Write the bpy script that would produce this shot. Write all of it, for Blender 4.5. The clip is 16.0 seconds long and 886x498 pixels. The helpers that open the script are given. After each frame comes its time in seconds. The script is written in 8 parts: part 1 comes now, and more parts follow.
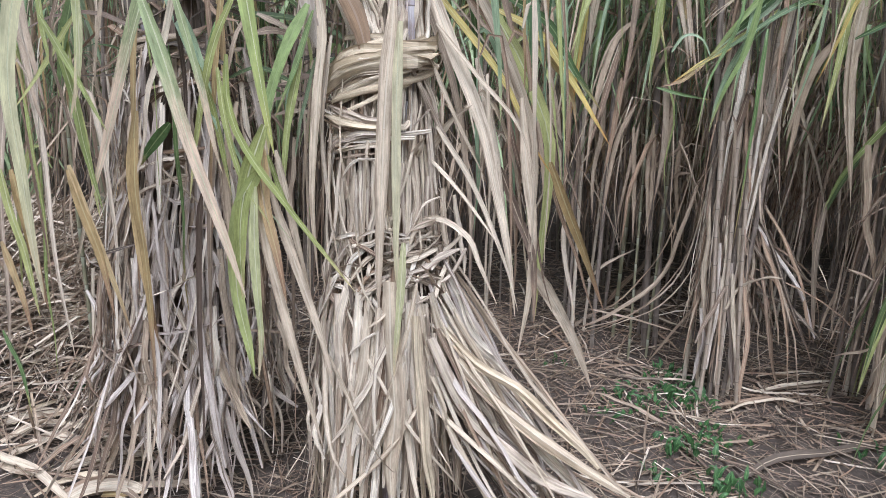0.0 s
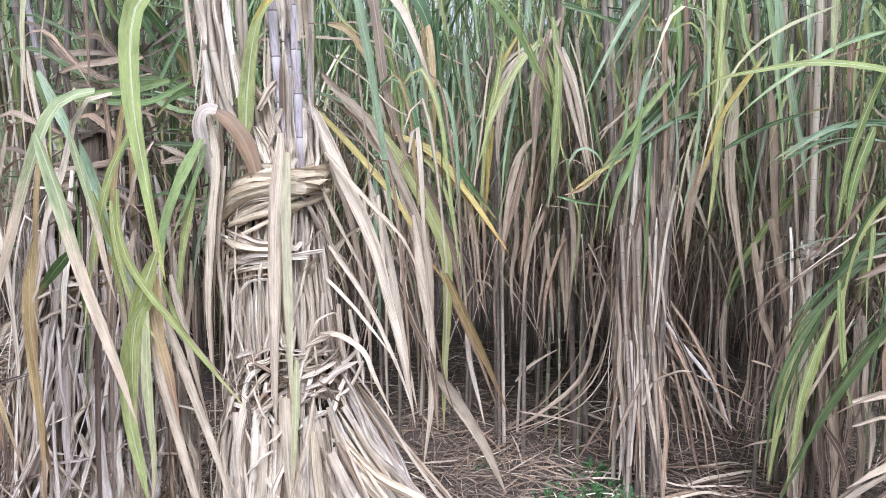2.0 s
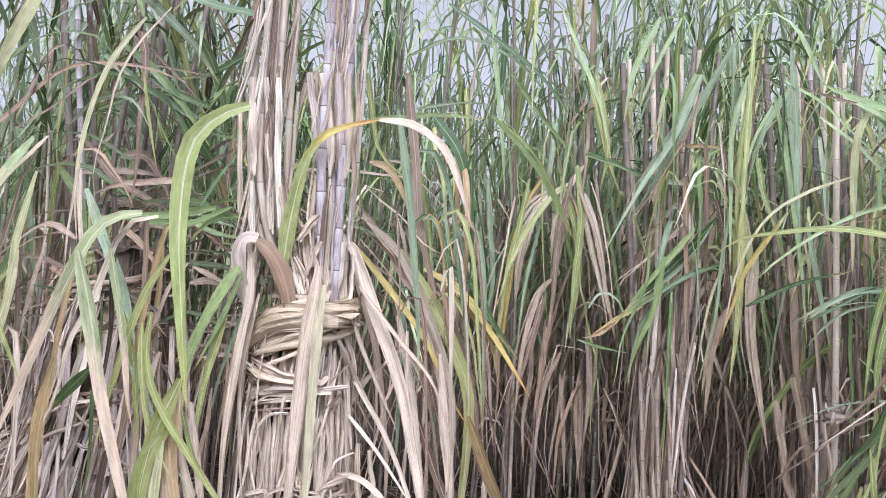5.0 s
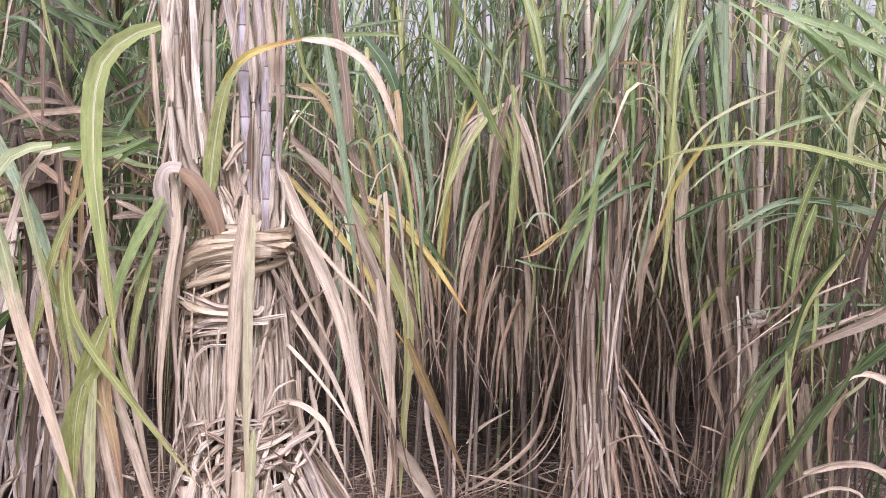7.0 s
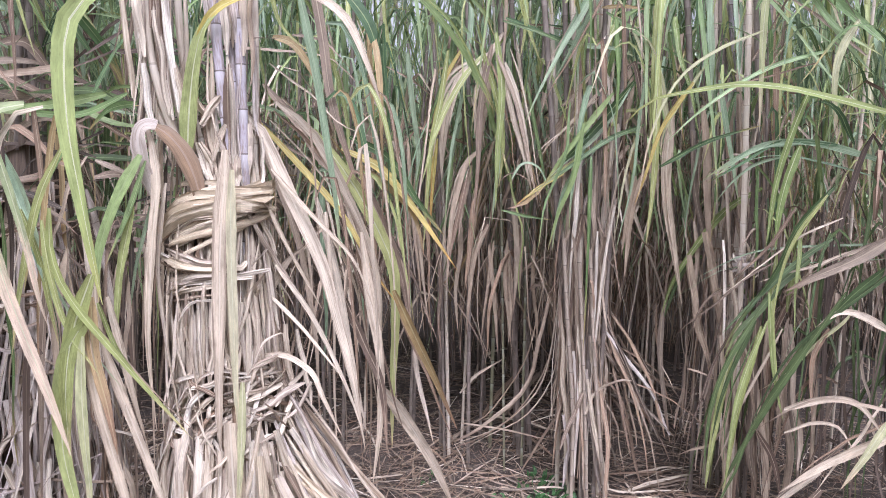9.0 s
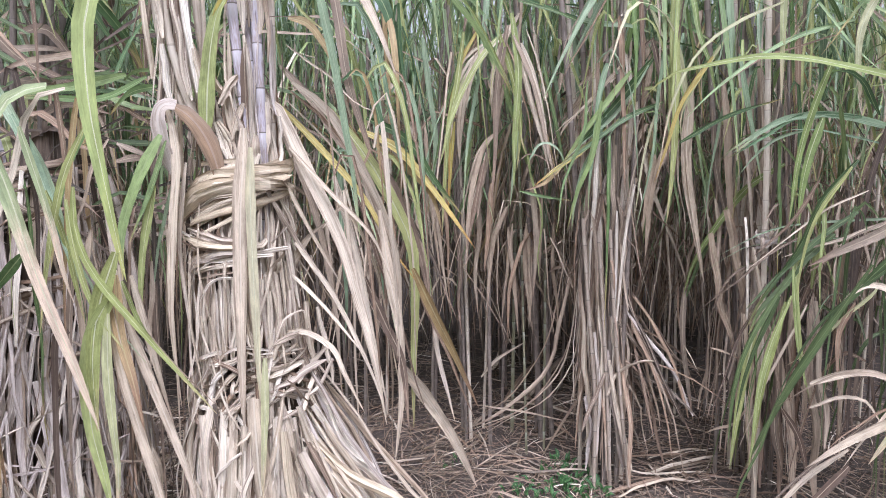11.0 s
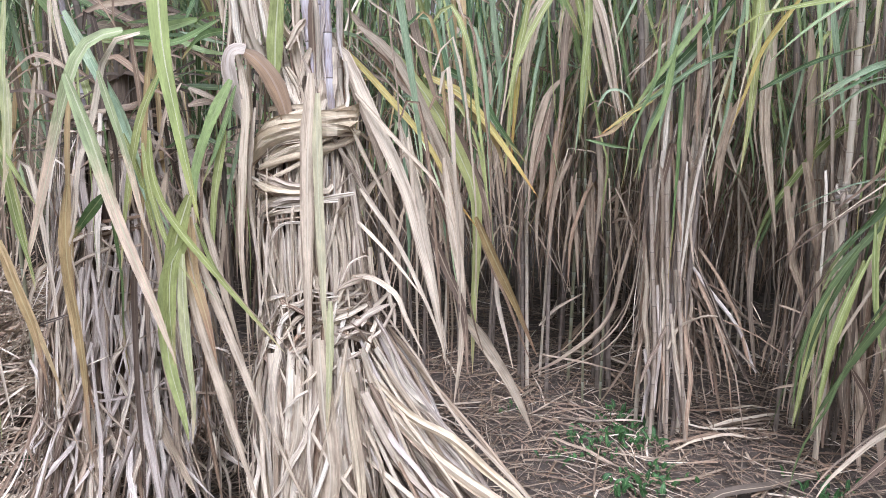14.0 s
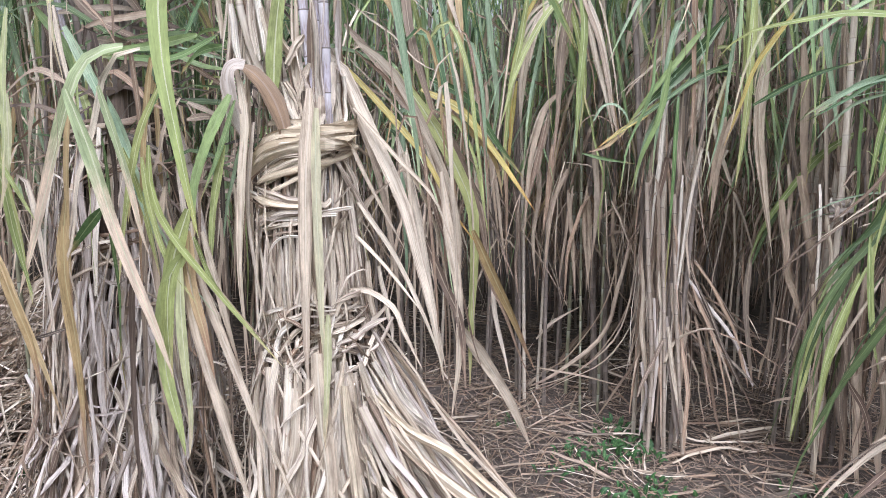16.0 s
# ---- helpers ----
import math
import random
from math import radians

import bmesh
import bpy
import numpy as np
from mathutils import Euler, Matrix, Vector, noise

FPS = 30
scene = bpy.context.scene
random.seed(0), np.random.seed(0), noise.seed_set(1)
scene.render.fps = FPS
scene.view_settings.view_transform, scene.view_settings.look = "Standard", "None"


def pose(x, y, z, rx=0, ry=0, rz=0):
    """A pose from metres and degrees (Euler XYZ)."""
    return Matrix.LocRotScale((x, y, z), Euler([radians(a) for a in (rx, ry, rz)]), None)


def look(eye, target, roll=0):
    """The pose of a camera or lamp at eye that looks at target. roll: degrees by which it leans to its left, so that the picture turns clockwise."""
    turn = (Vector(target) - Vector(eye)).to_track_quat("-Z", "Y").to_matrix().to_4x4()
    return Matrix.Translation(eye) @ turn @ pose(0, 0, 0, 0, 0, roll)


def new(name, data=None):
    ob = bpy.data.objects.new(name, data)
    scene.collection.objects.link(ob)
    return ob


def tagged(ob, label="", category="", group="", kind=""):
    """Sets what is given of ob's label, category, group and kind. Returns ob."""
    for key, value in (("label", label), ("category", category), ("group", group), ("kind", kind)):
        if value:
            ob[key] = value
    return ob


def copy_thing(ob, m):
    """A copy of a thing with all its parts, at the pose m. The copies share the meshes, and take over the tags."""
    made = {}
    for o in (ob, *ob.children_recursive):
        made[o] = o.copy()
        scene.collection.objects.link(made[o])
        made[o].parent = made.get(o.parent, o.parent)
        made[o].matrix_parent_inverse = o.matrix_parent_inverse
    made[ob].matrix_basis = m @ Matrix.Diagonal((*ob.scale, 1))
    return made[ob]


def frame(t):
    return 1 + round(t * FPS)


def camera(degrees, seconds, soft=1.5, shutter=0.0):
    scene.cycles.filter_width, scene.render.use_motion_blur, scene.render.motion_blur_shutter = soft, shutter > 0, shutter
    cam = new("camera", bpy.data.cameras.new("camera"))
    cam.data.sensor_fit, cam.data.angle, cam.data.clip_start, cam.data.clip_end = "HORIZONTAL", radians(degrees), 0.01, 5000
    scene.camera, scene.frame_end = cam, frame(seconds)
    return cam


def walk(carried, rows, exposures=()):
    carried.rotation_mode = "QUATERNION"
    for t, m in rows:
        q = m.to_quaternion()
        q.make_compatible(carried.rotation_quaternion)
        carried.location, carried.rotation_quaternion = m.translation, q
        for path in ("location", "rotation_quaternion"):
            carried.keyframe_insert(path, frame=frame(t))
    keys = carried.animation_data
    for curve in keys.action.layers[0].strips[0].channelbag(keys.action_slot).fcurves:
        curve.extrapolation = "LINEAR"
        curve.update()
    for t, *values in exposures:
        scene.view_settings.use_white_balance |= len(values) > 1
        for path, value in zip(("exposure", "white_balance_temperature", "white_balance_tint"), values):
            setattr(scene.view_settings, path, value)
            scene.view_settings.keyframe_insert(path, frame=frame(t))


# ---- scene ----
cam = camera(66.9, 16.0, soft=0.4)
PATH = [
    (0, (-0.038, 0.1, 1.41), (-0.222, 2.019, 0.876), 2.5),
    (0.5, (-0.025, 0.088, 1.429), (-0.211, 2.049, 1.082), 1.9),
    (1, (0.025, 0.074, 1.459), (-0.131, 2.054, 1.225), 1.4),
    (1.5, (0.076, 0.061, 1.464), (0.004, 2.047, 1.238), 1.1),
    (2, (0.145, 0.04, 1.463), (0.066, 2.024, 1.226), 0.7),
    (2.5, (0.185, 0.018, 1.456), (0.023, 1.997, 1.219), 0.1),
    (3, (0.179, 0.0, 1.462), (-0.047, 1.983, 1.337), 0.5),
    (3.5, (0.123, 0.014, 1.462), (-0.118, 1.999, 1.432), 1.9),
    (4, (0.07, 0.028, 1.469), (-0.182, 2.01, 1.547), 2.7),
    (4.2, (0.051, 0.034, 1.484), (-0.175, 2.017, 1.608), 3.3),
    (6.3, (0.048, 0.055, 1.517), (0.095, 2.052, 1.61), 3.9),
    (6.5, (0.058, 0.054, 1.513), (0.111, 2.053, 1.523), 3.6),
    (7, (0.077, 0.061, 1.509), (0.167, 2.057, 1.421), 2.6),
    (7.5, (0.081, 0.061, 1.51), (0.186, 2.057, 1.426), 2.4),
    (8, (0.098, 0.045, 1.502), (0.209, 2.038, 1.387), 1.9),
    (8.5, (0.103, 0.049, 1.494), (0.206, 2.037, 1.305), 1.3),
    (8.7, (0.11, 0.051, 1.496), (0.217, 2.037, 1.284), 1.1),
    (10.8, (0.12, 0.041, 1.446), (0.186, 2.028, 1.219), -0.2),
    (11, (0.117, 0.044, 1.445), (0.164, 2.029, 1.21), -0.1),
    (11.5, (0.114, 0.05, 1.447), (0.122, 2.035, 1.203), -0.1),
    (12, (0.117, 0.047, 1.447), (0.117, 2.029, 1.185), -0.1),
    (12.5, (0.117, 0.051, 1.449), (0.128, 2.027, 1.141), 0.2),
    (13, (0.115, 0.05, 1.44), (0.107, 2.02, 1.094), 0.1),
    (13.5, (0.109, 0.049, 1.443), (0.036, 2.017, 1.096), 0.4),
    (14, (0.104, 0.047, 1.452), (-0.021, 2.004, 1.057), 0.5),
    (14.5, (0.099, 0.049, 1.45), (-0.023, 2.007, 1.061), 0.6),
    (15, (0.095, 0.045, 1.452), (-0.029, 2.008, 1.088), 0.6),
    (15.5, (0.1, 0.036, 1.449), (-0.015, 2.002, 1.102), 0.5),
    (16, (0.101, 0.04, 1.454), (-0.014, 2.005, 1.098), 0.5),
]
walk(cam, [(t, look(eye, target, roll)) for t, eye, target, roll in PATH],
     [(0, 0.51, 5550, 12), (0.5, 0.9, 5500, 10), (1, 0.9, 5450, 11), (2.5, 0.92, 5480, 16), (3.5, 0.95, 5400, 16), (4.2, 0.94, 5400, 16), (6.3, 0.63, 6050, 29), (7.5, 0.84, 6050, 29), (8.5, 0.85, 5640, 25), (11, 0.79, 5560, 19), (16, 0.8, 5560, 15)])

# ---- light ----
SUN_UP, SUN_TURN = 60, 178
world = bpy.data.worlds.new("overcast_sky")
world.use_nodes = True
scene.world = world
wn = world.node_tree.nodes
sky = wn.new("ShaderNodeTexSky")
sky.sky_type = "NISHITA"
sky.sun_disc = False
sky.sun_elevation, sky.sun_rotation = radians(SUN_UP), radians(SUN_TURN)
sky.air_density, sky.dust_density, sky.ozone_density = 1.0, 6.0, 0.6
cloud = wn.new("ShaderNodeHueSaturation")
cloud.inputs["Saturation"].default_value = 0.03
cloud.inputs["Value"].default_value = 1.3
world.node_tree.links.new(sky.outputs[0], cloud.inputs["Color"])
world.node_tree.links.new(cloud.outputs[0], wn["Background"].inputs[0])
wn["Background"].inputs[1].default_value = 0.105
sun = new("sun", bpy.data.lights.new("sun", "SUN"))
sun.data.energy, sun.data.angle, sun.data.color = 2.4, radians(40), (1.0, 0.98, 0.95)
sun.matrix_world = look((0, 0, 0), (-math.sin(radians(SUN_TURN)) * math.cos(radians(SUN_UP)), -math.cos(radians(SUN_TURN)) * math.cos(radians(SUN_UP)), -math.sin(radians(SUN_UP))))
scene.view_settings.exposure = 0.6


# ---- materials ----
def material(name):
    m = bpy.data.materials.new(name)
    m.use_nodes = True
    nt = m.node_tree
    return m, nt, nt.nodes["Principled BSDF"], nt.nodes["Material Output"]


def math_node(nt, op, a, b=None, c=None, clamp=False):
    n = nt.nodes.new("ShaderNodeMath")
    n.operation, n.use_clamp = op, clamp
    for i, v in enumerate((a, b, c)):
        if v is None:
            continue
        if isinstance(v, (int, float)):
            n.inputs[i].default_value = v
        else:
            nt.links.new(v, n.inputs[i])
    return n.outputs[0]


def mix_node(nt, fac, a, b, mode="MIX"):
    n = nt.nodes.new("ShaderNodeMix")
    n.data_type, n.blend_type = "RGBA", mode
    for i, v in ((0, fac), (6, a), (7, b)):
        if isinstance(v, (int, float)):
            n.inputs[i].default_value = v
        elif isinstance(v, tuple):
            n.inputs[i].default_value = (*v, 1)
        else:
            nt.links.new(v, n.inputs[i])
    return n.outputs[2]


def noise_node(nt, vec, scale, detail=3.0, rough=0.6):
    n = nt.nodes.new("ShaderNodeTexNoise")
    n.inputs["Scale"].default_value, n.inputs["Detail"].default_value, n.inputs["Roughness"].default_value = scale, detail, rough
    nt.links.new(vec, n.inputs["Vector"])
    return n.outputs["Fac"]


def ramp_node(nt, fac, stops):
    n = nt.nodes.new("ShaderNodeValToRGB")
    e = n.color_ramp.elements
    while len(e) < len(stops):
        e.new(0.5)
    for el, (p, c) in zip(e, stops):
        el.position, el.color = p, (*c, 1)
    nt.links.new(fac, n.inputs[0])
    return n.outputs[0]


def leaf_material(name, shades, rib, tip, tip_from, spots, thin=0.3, gloss=0.5, island=False, streak=1.0, wear_shade=0.0):
    """Grass-like blade: u runs across, v along. Parallel veins, a pale midrib, brown specks, a withered tip."""
    m, nt, bsdf, out = material(name)
    tex = nt.nodes.new("ShaderNodeTexCoord")
    if island:
        rnd = nt.nodes.new("ShaderNodeNewGeometry").outputs["Random Per Island"]
    else:
        rnd = nt.nodes.new("ShaderNodeObjectInfo").outputs["Random"]
    sep = nt.nodes.new("ShaderNodeSeparateXYZ")
    nt.links.new(tex.outputs["UV"], sep.inputs[0])
    u, v = sep.outputs[0], sep.outputs[1]
    shift = math_node(nt, "MULTIPLY", rnd, 37.0)
    comb = nt.nodes.new("ShaderNodeCombineXYZ")
    nt.links.new(math_node(nt, "MULTIPLY", u, 20.0), comb.inputs[0])
    nt.links.new(math_node(nt, "MULTIPLY", v, 1.6), comb.inputs[1])
    nt.links.new(shift, comb.inputs[2])
    vein = noise_node(nt, comb.outputs[0], 1.0, 3.0, 0.65)
    comb2 = nt.nodes.new("ShaderNodeCombineXYZ")
    nt.links.new(math_node(nt, "MULTIPLY", u, 2.0), comb2.inputs[0])
    nt.links.new(math_node(nt, "MULTIPLY", v, 9.0), comb2.inputs[1])
    nt.links.new(shift, comb2.inputs[2])
    blot = noise_node(nt, comb2.outputs[0], 1.0, 4.0, 0.7)
    col = ramp_node(nt, rnd, [(i / max(1, len(shades) - 1), s) for i, s in enumerate(shades)])
    comb3 = nt.nodes.new("ShaderNodeCombineXYZ")
    nt.links.new(math_node(nt, "MULTIPLY", u, 55.0), comb3.inputs[0])
    nt.links.new(math_node(nt, "MULTIPLY", v, 2.5), comb3.inputs[1])
    nt.links.new(shift, comb3.inputs[2])
    fine = noise_node(nt, comb3.outputs[0], 1.0, 2.0, 0.6)
    val = math_node(nt, "MULTIPLY_ADD", vein, 1.2 * streak, math_node(nt, "MULTIPLY_ADD", fine, 0.9 * streak, 1.0 - 1.05 * streak))
    val = math_node(nt, "MULTIPLY", math_node(nt, "MAXIMUM", val, 0.25), math_node(nt, "MULTIPLY_ADD", blot, 1.5, 0.25))
    grey = nt.nodes.new("ShaderNodeCombineXYZ")
    for i in range(3):
        nt.links.new(val, grey.inputs[i])
    col = mix_node(nt, 1.0, col, grey.outputs[0], "MULTIPLY")
    # withered tip
    tipf = math_node(nt, "MULTIPLY_ADD", blot, 0.5, math_node(nt, "ADD", v, -0.25))
    tipf = math_node(nt, "MULTIPLY_ADD", rnd, -0.25, math_node(nt, "ADD", tipf, 0.12))
    tf = nt.nodes.new("ShaderNodeMapRange")
    tf.interpolation_type = "SMOOTHSTEP"
    nt.links.new(tipf, tf.inputs[0])
    tf.inputs[1].default_value, tf.inputs[2].default_value = tip_from, tip_from + 0.3
    col = mix_node(nt, tf.outputs[0], col, mix_node(nt, 1.0, tip, grey.outputs[0], "MULTIPLY"))
    # midrib
    off = math_node(nt, "ABSOLUTE", math_node(nt, "ADD", u, -0.5))
    ribf = math_node(nt, "LESS_THAN", off, math_node(nt, "MULTIPLY_ADD", v, -0.045, 0.06))
    col = mix_node(nt, math_node(nt, "MULTIPLY", ribf, 0.75), col, rib)
    # specks; worn margins with painted edge shade follow
    sp = nt.nodes.new("ShaderNodeMapRange")
    nt.links.new(noise_node(nt, comb2.outputs[0], 3.1, 4.0, 0.75), sp.inputs[0])
    sp.inputs[1].default_value, sp.inputs[2].default_value, sp.inputs[4].default_value = 0.6, 0.72, spots
    col = mix_node(nt, sp.outputs[0], col, (0.10, 0.055, 0.03))
    if wear_shade:
        # weathered stains, and browned margins that also paint shade on the rounded sides
        comb4 = nt.nodes.new("ShaderNodeCombineXYZ")
        nt.links.new(math_node(nt, "MULTIPLY", u, 5.0), comb4.inputs[0])
        nt.links.new(math_node(nt, "MULTIPLY", v, 5.0), comb4.inputs[1])
        nt.links.new(math_node(nt, "ADD", shift, 11.0), comb4.inputs[2])
        old = noise_node(nt, comb4.outputs[0], 1.0, 5.0, 0.7)
        st = nt.nodes.new("ShaderNodeMapRange")
        nt.links.new(math_node(nt, "MULTIPLY_ADD", off, 0.32, old), st.inputs[0])
        st.inputs[1].default_value, st.inputs[2].default_value, st.inputs[4].default_value = 0.58, 0.74, wear_shade
        col = mix_node(nt, st.outputs[0], col, (0.2, 0.14, 0.1))
    nt.links.new(col, bsdf.inputs["Base Color"])
    bsdf.inputs["Roughness"].default_value = gloss
    bsdf.inputs["Specular IOR Level"].default_value = 0.35
    bump = nt.nodes.new("ShaderNodeBump")
    bump.inputs["Strength"].default_value, bump.inputs["Distance"].default_value = 0.35, 0.002
    nt.links.new(vein, bump.inputs["Height"])
    nt.links.new(bump.outputs[0], bsdf.inputs["Normal"])
    tr = nt.nodes.new("ShaderNodeBsdfTranslucent")
    nt.links.new(col, tr.inputs[0])
    mx = nt.nodes.new("ShaderNodeMixShader")
    mx.inputs[0].default_value = thin
    nt.links.new(bsdf.outputs[0], mx.inputs[1])
    nt.links.new(tr.outputs[0], mx.inputs[2])
    nt.links.new(mx.outputs[0], out.inputs[0])
    return m


STRAW = [(0.630, 0.531, 0.423), (0.720, 0.639, 0.535), (0.423, 0.338, 0.261), (0.684, 0.590, 0.477), (0.324, 0.248, 0.194), (0.738, 0.670, 0.576), (0.522, 0.427, 0.329)]
# the darkest browns also deepen the shaded gaps between background leaves
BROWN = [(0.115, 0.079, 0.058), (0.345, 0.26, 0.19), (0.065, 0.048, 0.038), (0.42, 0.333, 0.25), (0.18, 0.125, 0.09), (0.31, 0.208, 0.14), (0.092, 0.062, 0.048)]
GREEN = [(0.08, 0.145, 0.055), (0.21, 0.3, 0.11), (0.05, 0.09, 0.04), (0.28, 0.36, 0.14), (0.12, 0.2, 0.1), (0.07, 0.12, 0.055)]
M_straw = leaf_material("straw_leaf", STRAW, (0.62, 0.54, 0.40), (0.45, 0.34, 0.24), 0.75, 0.5, 0.12, 0.65, streak=0.75, wear_shade=0.8)
M_brown = leaf_material("brown_leaf", BROWN, (0.44, 0.36, 0.26), (0.26, 0.18, 0.13), 0.7, 0.5, 0.12, 0.7)
M_green = leaf_material("green_leaf", GREEN, (0.32, 0.38, 0.18), (0.40, 0.31, 0.14), 0.72, 0.25, 0.35, 0.42, streak=0.6)
M_yellow = leaf_material("yellowing_leaf", [(0.31, 0.35, 0.12), (0.42, 0.43, 0.18), (0.22, 0.29, 0.10)], (0.62, 0.62, 0.38), (0.50, 0.42, 0.22), 0.8, 0.35, 0.35, 0.45)
M_orange = leaf_material("rusty_leaf", [(0.46, 0.33, 0.18), (0.34, 0.24, 0.11), (0.52, 0.39, 0.22)], (0.5, 0.44, 0.24), (0.30, 0.19, 0.12), 0.6, 0.6, 0.3, 0.5)
M_tan = leaf_material("tan_leaf", [(0.57, 0.475, 0.365), (0.5, 0.405, 0.3), (0.63, 0.535, 0.42)], (0.6, 0.53, 0.42), (0.45, 0.36, 0.27), 0.7, 0.5, 0.15, 0.65, streak=0.7, wear_shade=0.7)
M_dusk = leaf_material("weathered_tan_leaf", [(0.46, 0.355, 0.26), (0.34, 0.255, 0.185), (0.54, 0.43, 0.325), (0.40, 0.3, 0.21)], (0.46, 0.38, 0.28), (0.28, 0.2, 0.15), 0.7, 0.5, 0.2, 0.65, streak=0.7, wear_shade=0.6)
M_husk = leaf_material("golden_straw_leaf", [(0.56, 0.46, 0.33), (0.66, 0.56, 0.42), (0.48, 0.38, 0.26), (0.62, 0.51, 0.37)], (0.6, 0.52, 0.38), (0.44, 0.34, 0.23), 0.8, 0.4, 0.15, 0.6, streak=0.7, wear_shade=0.6)
M_umber = leaf_material("umber_leaf", [(0.21, 0.135, 0.08), (0.26, 0.17, 0.1)], (0.3, 0.22, 0.16), (0.2, 0.14, 0.1), 0.9, 0.4, 0.15, 0.6, streak=0.7, wear_shade=0.4)
# near-black brown that puts the shade of hollows into the leaf colour
M_shade_brown = leaf_material("shade_brown_leaf", [(0.07, 0.05, 0.04), (0.12, 0.085, 0.065), (0.16, 0.115, 0.085), (0.05, 0.04, 0.03)], (0.18, 0.14, 0.1), (0.09, 0.065, 0.05), 0.75, 0.4, 0.15, 0.7, streak=0.7)
M_ash = leaf_material("greyed_leaf", [(0.56, 0.485, 0.43), (0.44, 0.37, 0.33), (0.66, 0.585, 0.53), (0.34, 0.28, 0.24), (0.6, 0.515, 0.44)], (0.52, 0.46, 0.4), (0.36, 0.29, 0.24), 0.75, 0.5, 0.12, 0.7, streak=0.8, wear_shade=0.7)
# dark green leaves; part of the darkness is shade put into the colour
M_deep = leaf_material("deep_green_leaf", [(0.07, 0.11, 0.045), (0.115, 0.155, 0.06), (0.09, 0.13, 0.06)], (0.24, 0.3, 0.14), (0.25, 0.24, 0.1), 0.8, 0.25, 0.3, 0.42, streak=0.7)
M_fresh = leaf_material("fresh_leaf", [(0.36, 0.48, 0.24), (0.45, 0.55, 0.31), (0.29, 0.41, 0.19)], (0.55, 0.6, 0.4), (0.44, 0.44, 0.2), 0.8, 0.2, 0.4, 0.42, streak=0.6)
M_gold = leaf_material("golden_leaf", [(0.52, 0.42, 0.12), (0.58, 0.5, 0.2), (0.5, 0.36, 0.1)], (0.66, 0.62, 0.32), (0.44, 0.25, 0.08), 0.6, 0.45, 0.3, 0.5, streak=0.7)
M_turning = leaf_material("half_dry_leaf", [(0.33, 0.38, 0.2), (0.37, 0.41, 0.23)], (0.6, 0.58, 0.42), (0.60, 0.47, 0.35), 0.3, 0.35, 0.3, 0.5, streak=0.6)
M_pale = leaf_material("pale_yellow_leaf", [(0.54, 0.52, 0.32), (0.48, 0.49, 0.26), (0.58, 0.53, 0.36)], (0.7, 0.67, 0.5), (0.56, 0.46, 0.31), 0.62, 0.3, 0.35, 0.5, streak=0.6)
M_lime = leaf_material("lime_leaf", [(0.38, 0.44, 0.17), (0.42, 0.46, 0.19)], (0.74, 0.74, 0.52), (0.46, 0.46, 0.16), 0.8, 0.25, 0.35, 0.45, streak=0.45)
M_bluish = leaf_material("bluish_leaf", [(0.25, 0.34, 0.21), (0.35, 0.43, 0.28), (0.18, 0.26, 0.16)], (0.42, 0.48, 0.32), (0.36, 0.38, 0.2), 0.8, 0.2, 0.35, 0.42)
M_straw_i = leaf_material("straw_heap", BROWN + STRAW[:3], (0.5, 0.42, 0.3), (0.36, 0.27, 0.19), 0.7, 0.4, 0.2, 0.7, island=True)
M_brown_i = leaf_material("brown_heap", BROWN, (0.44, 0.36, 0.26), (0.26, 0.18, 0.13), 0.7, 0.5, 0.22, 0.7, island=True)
# lightened green, in place of the backlit brightness of the far field
M_green_i = leaf_material("green_heap", [(0.24, 0.34, 0.17), (0.36, 0.45, 0.24), (0.12, 0.19, 0.1), (0.4, 0.46, 0.26)], (0.4, 0.44, 0.28), (0.40, 0.34, 0.2), 0.85, 0.15, 0.5, 0.42, island=True)


